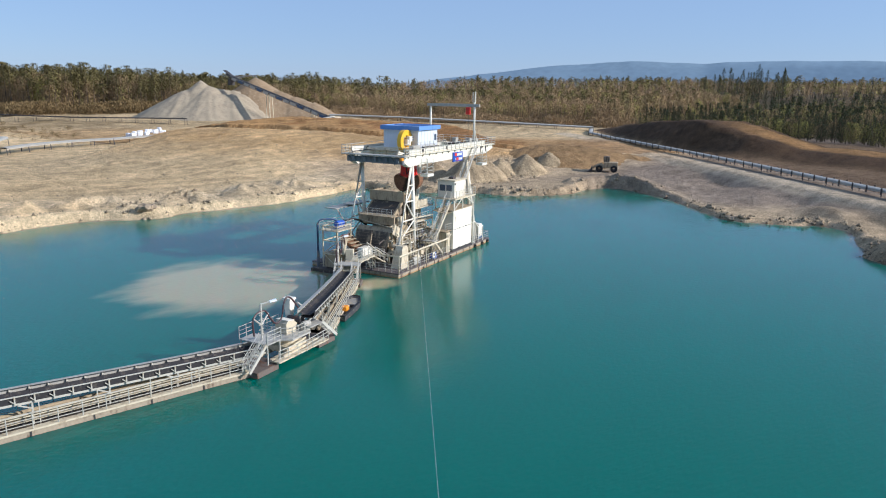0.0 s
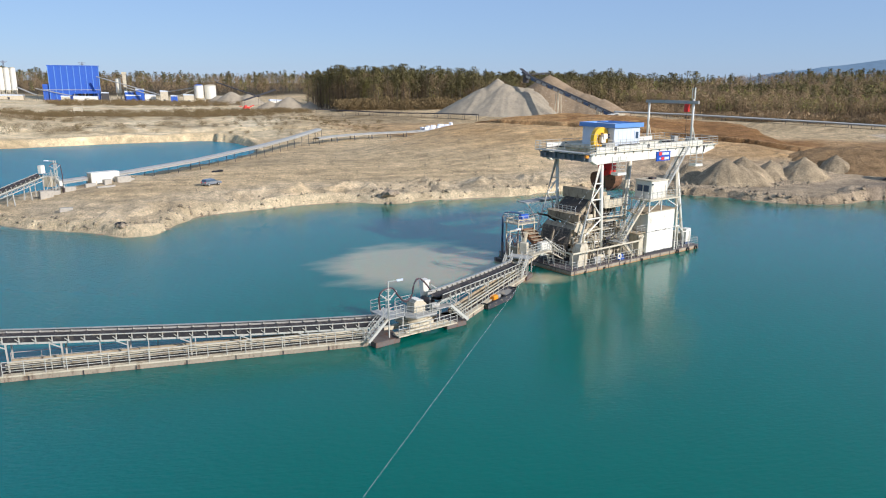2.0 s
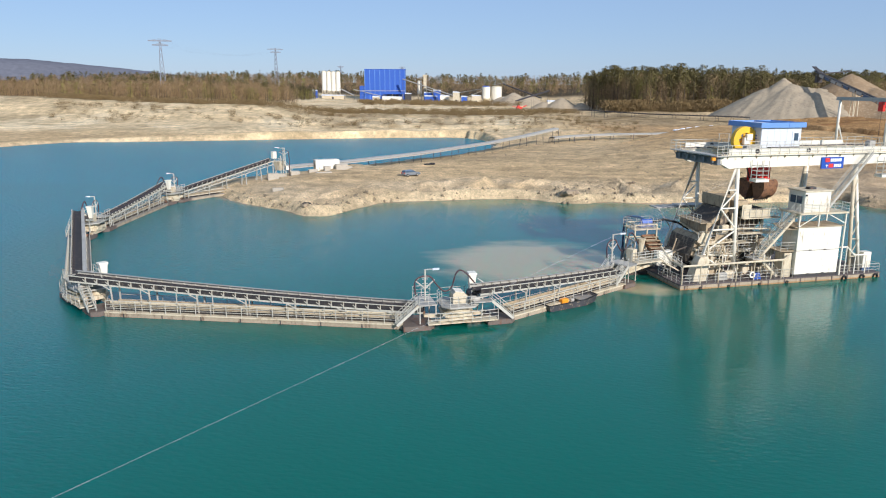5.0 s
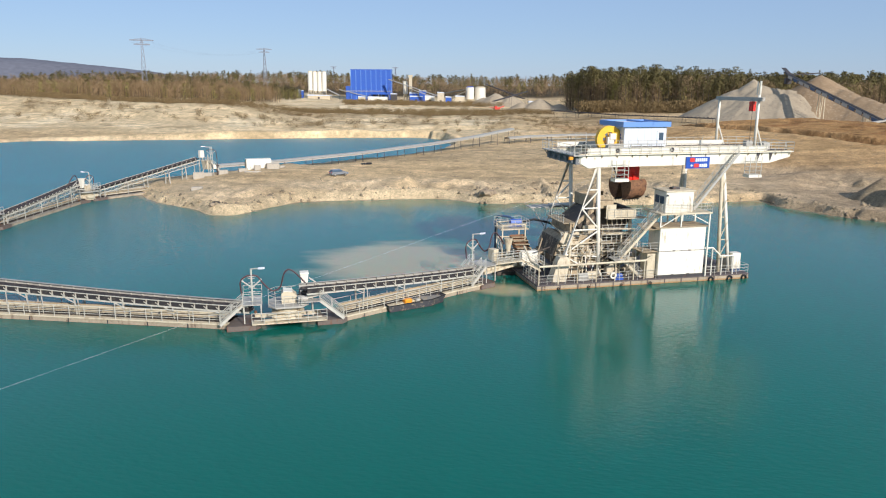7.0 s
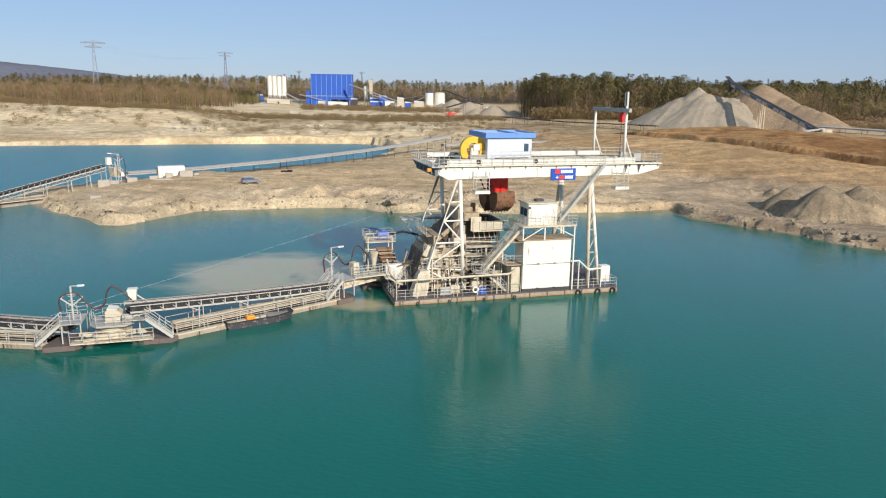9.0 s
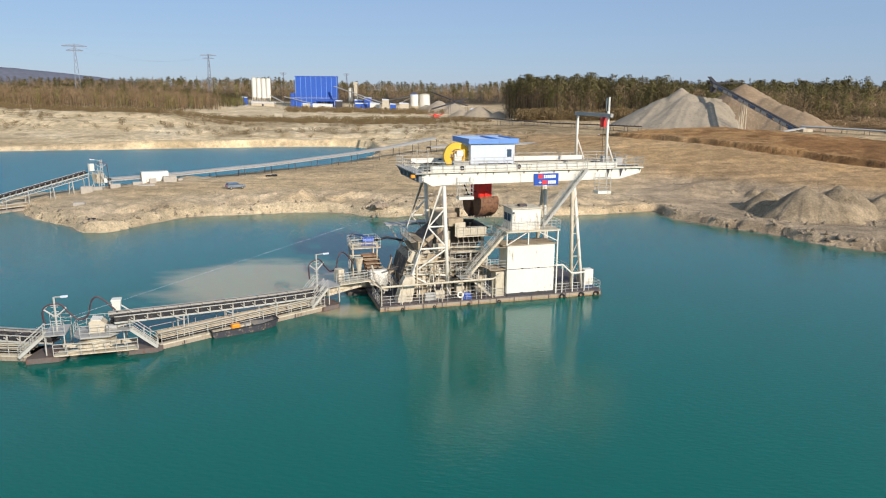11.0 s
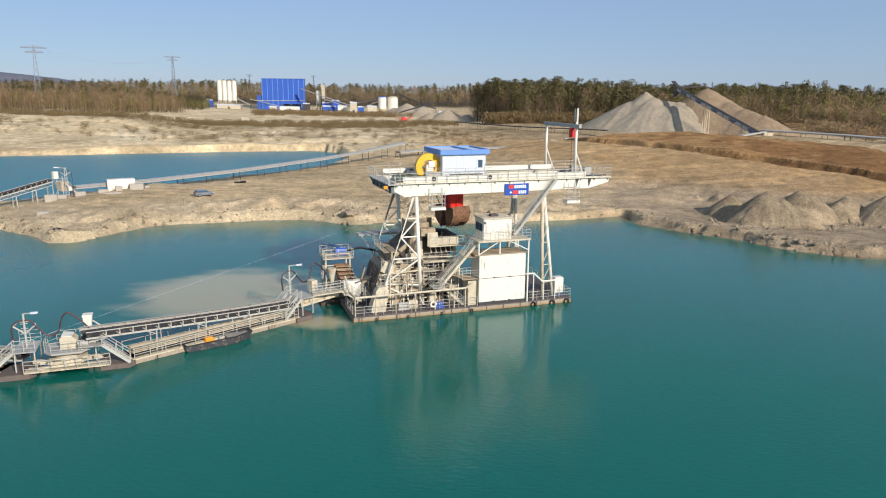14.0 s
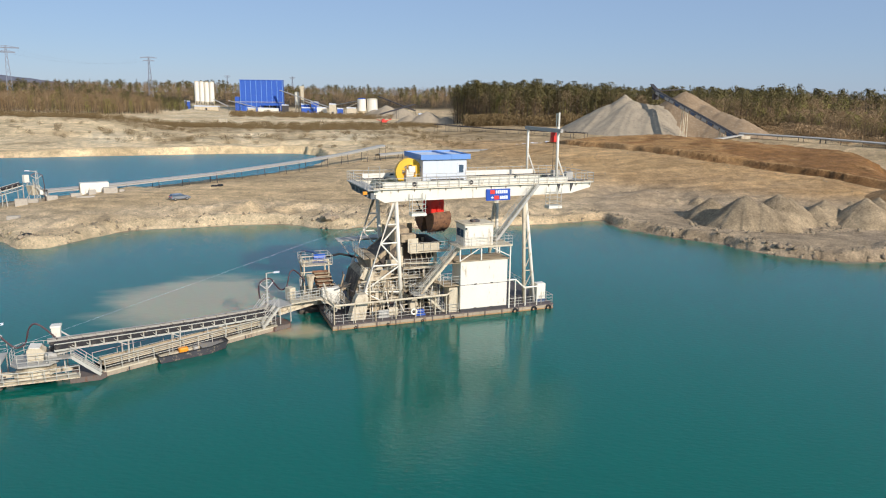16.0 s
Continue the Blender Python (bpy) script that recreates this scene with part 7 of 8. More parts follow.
land_conveyor([(213, 126.5, 7.4), (201, 118, 6.6), (190, 99, 6.0), (166, 60, 5.6), (140, 20, 5.2), (112, -23, 4.6), (90, -56, 4.4)], "long grey-blue belt conveyor beside a sand road", w=1.5, bays=4.2, cover=M_GALV, posts=True)
land_conveyor([(150, 243, 10.6), (171, 213, 10.2), (195, 165, 9.2), (214, 126.5, 8.2)], "grey tubular belt conveyor in front of bare woods", w=3.6, bays=5)


def stacker():
    """The slanting stacker that throws up the heaps."""
    a, b = Vector((146, 240, 9.6)), Vector((134.9, 325.7, 30.0))
    c = thing("stacker", Matrix.Translation(a), "tall dark steel stacker conveyor above the gravel heaps", "conveyor")
    d = b - a
    L = d.length
    rot = d.normalized().to_track_quat("X", "Z").to_matrix().to_4x4()
    T = lambda x, y, z: rot @ Vector((x, y, z))
    for y in (-1.0, 1.0):
        part("lower_chord", Geo().beam(T(0, y, -0.8), T(L, y, -0.8), 0.22), M_DARK, c)
        part("upper_chord", Geo().beam(T(0, y, 0.7), T(L, y, 0.7), 0.26), M_SHADEGREY, c)
        g = Geo().beam(T(0, y, -0.8), T(3, y, 0.7), 0.14).beam(T(3, y, 0.7), T(3, y, -0.8), 0.12)
        me = g.mesh("lattice_bay", M_DARK)
        for k in range(int(L / 3)):
            piece("lattice_bay", me, c, Matrix.Translation(d * (k * 3 / L)))
        for k in range(int(L / 6)):
            part("side_sheet", Geo().beam(T(k * 6 + 0.2, y * 1.14, -0.1), T(k * 6 + 4.9, y * 1.14, -0.1), 0.05, 1.3), M_PIPEBLUE if k % 3 == 0 else M_GALV, c)
    part("belt", Geo().beam(T(-2, 0, 0.9), T(L + 1, 0, 0.9), 1.4, 0.3), M_BELT, c)
    part("walkway", Geo().beam(T(0, -1.6, 0.0), T(L, -1.6, 0.0), 0.9, 0.1), M_GALV, c)
    part("head_frame", Geo().beam(T(L - 6, 0, 0.8), T(L + 3, 0, 2.6), 2.2, 0.3).box(*(T(L - 4, 0, -1) - Vector((1.4, 1.4, 3.2))), *(T(L - 4, 0, -1) + Vector((1.4, 1.4, 0)))), M_DARK, c)
    for f, w in ((0.55, 2.2), (0.12, 1.2)):
        q = d * f
        z = gz(a.x + q.x, a.y + q.y) - a.z
        for y in (-1, 1):
            part("leg", Geo().beam(q + Vector((y, -w * 0.5, -0.8)), Vector((q.x + y, q.y - w, z - 1)), 0.3).beam(q + Vector((y, w * 0.5, -0.8)), Vector((q.x + y, q.y + w, z - 1)), 0.3), M_CREAM, c)
    part("cross_belt", Geo().beam(d + Vector((0.5, -1, -0.5)), Vector((151 - a.x, 323 - a.y, 30.6 - a.z)), 1.6, 0.6), M_DARK, c)
    part("tail_belt", Geo().beam(Vector((-16, -9, -1.6)), Vector((3, -1, 0.6)), 1.8, 0.6), M_GALV, c, "grey feeding belt")
    part("tail_drive", Geo().box(1, -5, -2.2, 5, -1, 0.4, 0.1), M_CREAM, c)
    return c


stacker()


# ---- large heaps ----
M_GRAVEL = mat("grey_gravel", srgb(168, 154, 130), 0.95, var=0.16, scale=0.5, wear=srgb(140, 128, 112), wear_amt=0.3, bump=0.5, streak=0.2, spec=0.1)
M_DARKSAND = mat("damp_tan_sand", srgb(150, 128, 100), 0.95, var=0.15, scale=0.5, wear=srgb(178, 160, 132), wear_amt=0.3, bump=0.5, spec=0.1)


M_CLAY = mat("brown_clay", srgb(176, 140, 94), 0.95, var=0.16, scale=0.5, wear=srgb(140, 104, 66), wear_amt=0.35, bump=0.5, spec=0.1)


def heap(peaks, r, label, material, seed, step_m=1.0, slope=0.62, tone=None, rough=0.9):
    """Cones of loose material thrown together, with gullies down their flanks and slumped toes."""
    x0, x1 = min(p[0] for p in peaks) - r, max(p[0] for p in peaks) + r
    y0, y1 = min(p[1] for p in peaks) - r, max(p[1] for p in peaks) + r
    X, Y = np.meshgrid(np.arange(x0, x1, step_m), np.arange(y0, y1, step_m))
    G, _ = height(X, Y)
    Z = np.full(X.shape, -50.0)
    for px, py, pz, *own in peaks:
        dx, dy = X - px, Y - py
        rr, an = np.hypot(dx, dy), np.arctan2(dy, dx)
        gully = bumps(an * 9 + 50, rr * 0.05, 1.0, seed, 3) * np.clip(rr / 10, 0, 1) * rough + bumps(X, Y, 2.2, seed + 3, 3) * 0.25
        Z = np.maximum(Z, pz - rr * (own[0] if own else slope) + gully - 0.6 * np.exp(-((rr / 2.5) ** 2)))
    Z = np.maximum(Z, G - 1.2)
    col = None
    if tone:
        c = np.array(srgb(*tone)[:3])
        col = c * (1 + 0.14 * bumps(X, Y, 6, seed + 5)[..., None])
    return tagged(new("gravel_heap", grid_mesh("gravel_heap", X, Y, Z, M_GROUND if tone else material, col)), label, "heap", "gravel heaps", kind="stuff")


def ridge(pts, seed, gap=1.6):
    """Peaks strung along a line, uneven in height."""
    out, rnd = [], random.Random(seed)
    for a, b in zip(pts, pts[1:]):
        n = max(1, int(math.dist(a[:2], b[:2]) / gap))
        out += [tuple(a[i] + (b[i] - a[i]) * k / n + rnd.uniform(-0.35, 0.35) for i in range(3)) for k in range(n)]
    return out + [pts[-1]]


heap([(121, 331, 28.4, 0.95), (119, 331, 26.5, 0.8)] + ridge([(113, 332, 22.6), (122, 335, 22.6), (130, 334, 22.2), (137, 331, 22.0), (142.5, 325.5, 21.6), (141, 317, 20.8), (132, 315, 20.8), (120, 320, 21.0)], 1, 3.0) + ridge([(124, 327, 25.0), (132, 326, 23.6), (140, 322, 22.2)], 7, 2.5), 44, "large heap of pale grey gravel with a flat shoulder", M_GRAVEL, 5, slope=0.55, rough=0.45)
heap([(154, 328, 30.2)] + ridge([(159, 316, 24.0), (164, 306, 20.4), (168, 296, 18.2), (171, 291, 16.6)], 2, 3.0), 40, "large conical heap of damp tan sand", M_DARKSAND, 8, slope=0.6, rough=0.4)
DUG, DUGTAN = (176, 156, 124), (158, 128, 90)
for k, (peaks, lab) in enumerate((([(73, 85.5, 3.6), (69, 88, 3.0), (66, 90.5, 2.6)], "low heap of dug grey gravel"), ([(70.6, 72.6, 5.0), (72, 74.5, 4.4)], "small steep heap of dug grey gravel"), ([(74, 63.6, 6.7), (76.5, 61.5, 5.6), (79, 60.5, 4.6)], "large steep heap of dug grey gravel"), ([(82.7, 67.7, 6.4), (86, 69, 5.4)], "steep heap of dug grey gravel"),
                                  ([(94, 70.5, 5.2), (91, 68, 4.4)], "small heap of dug grey gravel"), ([(100, 66, 6.0), (102.5, 68, 5.0)], "steep heap of dug grey gravel"), ([(107, 73, 5.4), (103, 76, 4.2)], "small heap of dug grey gravel"), ([(113, 68.5, 6.0), (116, 69.5, 5.2)], "steep heap of dug grey gravel"))):
    heap([(px, py, pz * 1.2) for px, py, pz in peaks], 13, lab + " near the shore", M_GRAVEL, 40 + k, 0.4, 0.9, DUG, 0.5)
heap(ridge([(116, 79, 7.6), (123, 73, 8.8), (129, 67, 8.2), (136, 62, 6.6), (143, 55, 5.0)], 5), 13, "ramp of brown clay beside the loader", M_CLAY, 50, 0.6, 0.42, DUGTAN, 0.6)
heap([(-28, 596, 17.5), (-14, 590, 15.5), (-40, 604, 13.5)], 22, "pale rubble heaps behind the tank silos", M_GRAVEL, 19, 1.5)
heap([(9.5, 468, 15.0), (-4, 470, 12.0), (24, 462, 11.5)], 18, "pale sand heaps beside the works", M_GRAVEL, 9, 1.2)


# ---- things on the shore ----
def put(x, y, turn=0.0, dz=0.0):
    return pose(x, y, gz(x, y) + dz, 0, 0, turn)


def site_container():
    c = thing("site_container", put(-69.4, 88.4, 30, -0.1), "white steel site container beside the shore conveyor", "container")
    part("box", Geo().box(0, 0, 0.1, 6.06, 2.44, 2.7, 0.05), M_WHITE, c)
    part("skid", Geo().box(0.1, 0.1, -0.2, 5.9, 2.3, 0.1), M_DARK, c)
    part("door", Geo().box(-0.05, 0.25, 0.25, 0.0, 2.2, 2.5), M_CREAM, c)
    rib = Geo().box(-0.04, -0.03, 0.2, 0.04, 0.0, 2.6).mesh("corrugation", M_WHITE)
    for k in range(14):
        piece("corrugation", rib, c, Matrix.Translation((0.3 + k * 0.42, 0, 0)))


site_container()


def concrete_block(x, y, turn, size, label):
    l, w, h = size
    return solid("concrete_block", Geo().box(-l / 2, -w / 2, -0.3, l / 2, w / 2, h, 0.06), M_CONCRETE, put(x, y, turn), label, "block", "blocks on the shore")


for x, y, turn, size in ((-75.8, 75.5, 25, (2.4, 1.4, 1.3)), (-72.8, 82.3, 28, (2.2, 1.4, 0.9)), (-66.2, 87.2, 30, (1.6, 1.2, 0.9)), (-63.4, 90.2, 30, (3.0, 1.6, 1.4)), (-69.5, 86.4, 30, (2.2, 1.0, 0.7)), (-66.0, 83.5, 30, (3.8, 0.8, 0.35)),
                         (-75.0, 78.6, 20, (2.0, 1.2, 0.8)), (-70.0, 62.0, 10, (2.2, 1.2, 0.7)), (-62, 93.0, 35, (1.2, 0.8, 0.5))):
    concrete_block(x, y, turn, size, "pale concrete ballast block on the sand")
for x, y in ((-44.0, 106.0), (-42.8, 107), (-59.3, 42.5 + 4.5)):
    solid("tyre", Geo().tube([(0.6 * math.cos(a), 0.6 * math.sin(a), 0.2) for a in (2 * math.pi * k / 16 for k in range(17))], 0.24, 8, cap=False), M_RUBBER, put(x, y), "black scrap tyre lying on the sand", "tyre", "scrap tyres", smooth=True)


def shore_mast():
    t = thing("lamp_mast", put(-74.6, 80.2, 30), "grey lattice lamp mast with cables at the shore end", "lamp mast")
    z = 6.8
    g = Geo()
    for x, y in ((-0.35, -0.35), (0.35, -0.35), (0.35, 0.35), (-0.35, 0.35)):
        g.beam((x, y, -0.3), (x * 0.5, y * 0.5, z), 0.08)
    for k in range(7):
        a, b = 0.35 * (1 - k / 14), 0.35 * (1 - (k + 1) / 14)
        g.beam((-a, -a, k * 0.95), (b, -b, k * 0.95 + 0.95), 0.05).beam((a, a, k * 0.95), (-b, b, k * 0.95 + 0.95), 0.05)
    part("lattice", g, M_RAIL, t)
    part("lamp_arm", Geo().tube([(0, 0, z - 0.2), (-1.6, -0.6, z + 0.1)], 0.06, 6), M_RAIL, t)
    part("lamp_head", Geo().beam((-1.3, -0.5, z + 0.05), (-2.2, -0.85, z + 0.18), 0.3, 0.16), M_SIGNWHITE, t)
    part("hose_bracket", Geo().tube([(0, 0, z - 1.8), (1.1, 0.2, z - 1.0)], 0.06, 6).tube([(0, 0, z - 1.8), (-1.1, -0.2, z - 1.0)], 0.06, 6), M_RAIL, t)
    part("supply_hose", Geo().tube([(-1.1, -0.2, z - 1.0), (-0.4, 0, z - 0.6), (0.5, 0, z - 0.7), (1.1, 0.2, z - 1.0), (1.3, 0.3, z - 3), (1.2, 0.3, 0)], 0.08, 6), M_CABLE, t)
    part("meter_box", Geo().box(0.3, -0.5, 1.6, 0.9, 0.0, 2.5, 0.03), M_WHITE, t)


shore_mast()


def shore_station():
    t = thing("transfer_station", put(-77.0, 79.4, 61), "grey steel stair tower under the head of the shore conveyor", "transfer station", "transfer stations")
    part("tower", Geo().beam((-1, -1, -0.3), (-1, -1, 4.0), 0.14).beam((1.4, -1, -0.3), (1.4, -1, 5.0), 0.14).beam((-1, 1, -0.3), (-1, 1, 4.0), 0.14).beam((1.4, 1, -0.3), (1.4, 1, 4.0), 0.14).beam((-1, -1, 0.2), (1.4, -1, 3.4), 0.08), M_RAIL, t)
    part("hopper", Geo().poly([(1.2, -0.8), (2.6, -0.8), (2.6, 0.8), (1.2, 0.8)], 1.5, 3.6, 1.35), M_CREAM, t)
    part("funnel", Geo().box(0.4, 0.3, 4.3, 1.5, 1.2, 5.9, 0.1), M_WHITE, t, "white cover on the belt head")
    stair(t, (4.6, -1.6, 0), (1.4, -1.6, 3.4), 0.8, (0, 1, 0), M_RAIL)
    railing(t, [(-1, -1.2, 3.4), (1.6, -1.2, 3.4)], 1.05, 0.9, 0.03)
    return t


shore_station()


def car(x, y, turn):
    c = thing("car", put(x, y, turn, 0.02), "silver estate car parked on the sand", "car")
    prof = [(-2.1, 0.35), (-2.15, 0.8), (-2.0, 1.0), (-1.75, 1.42), (0.3, 1.45), (1.0, 0.98), (1.9, 0.85), (2.15, 0.65), (2.1, 0.35)]
    n = len(prof)
    g = Geo()
    ys = [(-0.72, 0.93), (-0.84, 1.0), (0.84, 1.0), (0.72, 0.93)]
    for y, s in ys:
        g.v += [(px * s, y * (0.86 if pz > 1.1 else 1.0), 0.35 + (pz - 0.35) * (1.0 if s == 1 else 0.97)) for px, pz in prof]
    for r in range(3):
        g.f += [(r * n + i, r * n + (i + 1) % n, (r + 1) * n + (i + 1) % n, (r + 1) * n + i) for i in range(n)]
    g.f += [tuple(range(n - 1, -1, -1)), tuple(3 * n + i for i in range(n))]
    part("body", g, M_CARPAINT, c)
    part("window", Geo().add([(0.42, -0.62, 1.37), (0.42, 0.62, 1.37), (1.02, 0.7, 1.01), (1.02, -0.7, 1.01)], [(0, 3, 2, 1)]).add([(-1.82, -0.6, 1.38), (-1.82, 0.6, 1.38), (-2.06, 0.68, 1.02), (-2.06, -0.68, 1.02)], [(0, 1, 2, 3)]), M_GLASS, c)
    for s in (-1, 1):
        part("window", Geo().add([(-1.7, s * 0.745, 1.36), (0.25, s * 0.745, 1.38), (0.85, s * 0.85, 1.0), (-1.85, s * 0.85, 1.0)], [(0, 1, 2, 3)]), M_GLASS, c)
    tyre = Geo().ring((0, 0, 0), 0.18, 0.32, 0.2, "y", 16).mesh("tyre", M_RUBBER)
    rim = Geo().ring((0, 0, 0), 0.02, 0.18, 0.16, "y", 12).mesh("rim", M_GALV)
    for wx_ in (-1.3, 1.3):
        for wy_ in (-0.8, 0.8):
            w = piece("wheel", tyre, c, Matrix.Translation((wx_, wy_, 0.32)))
            piece("rim", rim, w, Matrix.Identity(4))
    for s in (-0.6, 0.6):
        part("headlight", Geo().box(2.02, s - 0.18, 0.62, 2.12, s + 0.18, 0.78), M_SIGNWHITE, c)
        part("tail_light", Geo().box(-2.16, s - 0.12, 0.7, -2.08, s + 0.12, 0.95), M_RED, c)


car(-44.8, 82.6, 40)


def wheel_loader(x, y, turn):
    c = thing("wheel_loader", put(x, y, turn) @ Matrix.Scale(1.25, 4), "dusty pale wheel loader standing before a clay ramp", "loader")
    part("body", Geo().box(-2.6, -1.1, 0.9, 0.6, 1.1, 2.3, 0.15), M_SAND_STEEL, c)
    part("front_frame", Geo().box(0.6, -0.9, 0.8, 2.2, 0.9, 1.7, 0.1), M_SAND_STEEL, c)
    cab = part("cab", Geo().box(-0.7, -0.8, 2.3, 0.7, 0.8, 3.6, 0.1), M_DUSTDARK, c)
    part("window", Geo().box(0.68, -0.65, 2.5, 0.72, 0.65, 3.4).box(-0.6, -0.83, 2.5, 0.55, -0.8, 3.4), M_GLASS, cab)
    for s in (-0.6, 0.6):
        part("lift_arm", Geo().beam((1.0, s, 1.9), (3.3, s, 0.8), 0.25, 0.4), M_SAND_STEEL, c)
    part("bucket", Geo().side([(3.1, 0.2), (4.3, 0.05), (3.6, 0.5), (3.3, 1.3)], -1.4, 1.4), M_DARK, c)
    ty = Geo().ring((0, 0, 0), 0.3, 0.8, 0.6, "y", 18).mesh("tyre", M_RUBBER)
    for wx_ in (-1.7, 1.6):
        for wy_ in (-1.15, 1.15):
            piece("wheel", ty, c, Matrix.Translation((wx_, wy_, 0.8)))


wheel_loader(118, 51, 125)


def crawler(x, y, turn, material, label, s=1.0):
    c = thing("crawler_machine", put(x, y, turn), label, "machine")
    part("body", Geo().box(-2 * s, -1.3 * s, 1.0 * s, 2 * s, 1.3 * s, 2.6 * s, 0.1).box(-1.5 * s, -1 * s, 2.6 * s, 0.2 * s, 1 * s, 3.5 * s, 0.1), material, c)
    for y_ in (-1.4, 1.0):
        part("track", Geo().side([(-2.4 * s, 0.3 * s), (-2.0 * s, 0), (2.0 * s, 0), (2.4 * s, 0.3 * s), (2.2 * s, 0.9 * s), (-2.2 * s, 0.9 * s)], y_ * s, (y_ + 0.45) * s), M_DARK, c)
    part("boom", Geo().beam((1.8 * s, 0, 2.2 * s), (5.6 * s, 0, 3.4 * s), 0.5 * s, 0.6 * s).beam((-1.8 * s, 0, 2.2 * s), (-5.2 * s, 0, 3.0 * s), 0.8 * s, 0.4 * s), material, c)


crawler(-21.7, 450, 20, M_RED, "orange-red tracked screening machine on the sand", 1.0)


def sand_bags():
    rnd = random.Random(3)
    me = Geo().box(-0.6, -0.6, 0, 0.6, 0.6, 1.2, 0.18).mesh("bulk_bag", M_SIGNWHITE)
    for k in range(22):
        x, y = 46 + k * 0.9 + rnd.uniform(-0.4, 0.4), 233 + rnd.uniform(-2.5, 2.5) + 0.65 * k
        ob = new("bulk_bag", me)
        ob.matrix_basis = pose(x, y, gz(x, y) - 0.05, 0, 0, rnd.uniform(0, 90))
        ob.scale = (1.3, 1.3, rnd.uniform(0.8, 1.4))
        tagged(ob, "white bulk bag standing on the sand", "bulk bag", "white bulk bags")


sand_bags()


# ---- the gravel works ----
BX, BY = -205.0, 762.0


def blue_hall():
    z = gz(BX, BY)
    h = thing("gravel_hall", pose(BX, BY, z, 0, 0, 8), "tall blue steel-clad gravel hall of the works", "building")
    part("wall", Geo().box(0, 0, -1, 48, 26, 34.5, 0.1), M_BLUE, h)
    part("annex", Geo().box(-6, 2, -1, 0, 22, 16, 0.1), M_BLUE, h)
    part("roof", Geo().box(-0.4, -0.4, 34.5, 48.4, 26.4, 35.2), M_BLUE, h)
    pil = Geo().box(-0.32, -0.5, 0, 0.32, 0.0, 34.5).mesh("pilaster", M_ROOFBLUE)
    for k in range(9):
        piece("pilaster", pil, h, Matrix.Translation((0.4 + k * 5.9, 0, 0)))
    part("gate", Geo().box(26, -0.4, 0, 40, 0, 9), M_DARK, h)
    part("lean_to", Geo().side([(25, 9.0), (41, 9.0), (46, 6.5), (22, 6.5)], -6, 0), M_BLUE, h)
    for x in (23, 33, 45):
        part("post", Geo().beam((x, -5.8, 0), (x, -5.8, 6.6), 0.5), M_GALV, h)
    part("band", Geo().box(-6, -0.6, 10.0, 48, -0.1, 10.6), M_GALV, h)


blue_hall()


def silo(x, y, r, h0, h1, label, cap=None, leg=True, group="silos"):
    s = thing("silo", put(x, y), label, "silo", group)
    ring = [(r * math.cos(a), r * math.sin(a)) for a in (2 * math.pi * k / 20 for k in range(20))]
    part("shell", Geo().poly(ring, h0, h1), M_WHITE, s, smooth=False)
    part("cone", Geo().poly([(px * 0.25, py * 0.25) for px, py in ring], h0 - r * 1.2, h0, 4.0), M_CREAM, s)
    part("lid", Geo().poly([(px * 1.04, py * 1.04) for px, py in ring], h1, h1 + 1.0, 0.55), cap or M_CREAM, s)
    if leg:
        for a in (0.785, 2.356, 3.927, 5.498):
            part("leg", Geo().beam((r * 0.9 * math.cos(a), r * 0.9 * math.sin(a), -1), (r * 0.9 * math.cos(a), r * 0.9 * math.sin(a), h0 + 0.5), 0.6), M_CREAM, s)


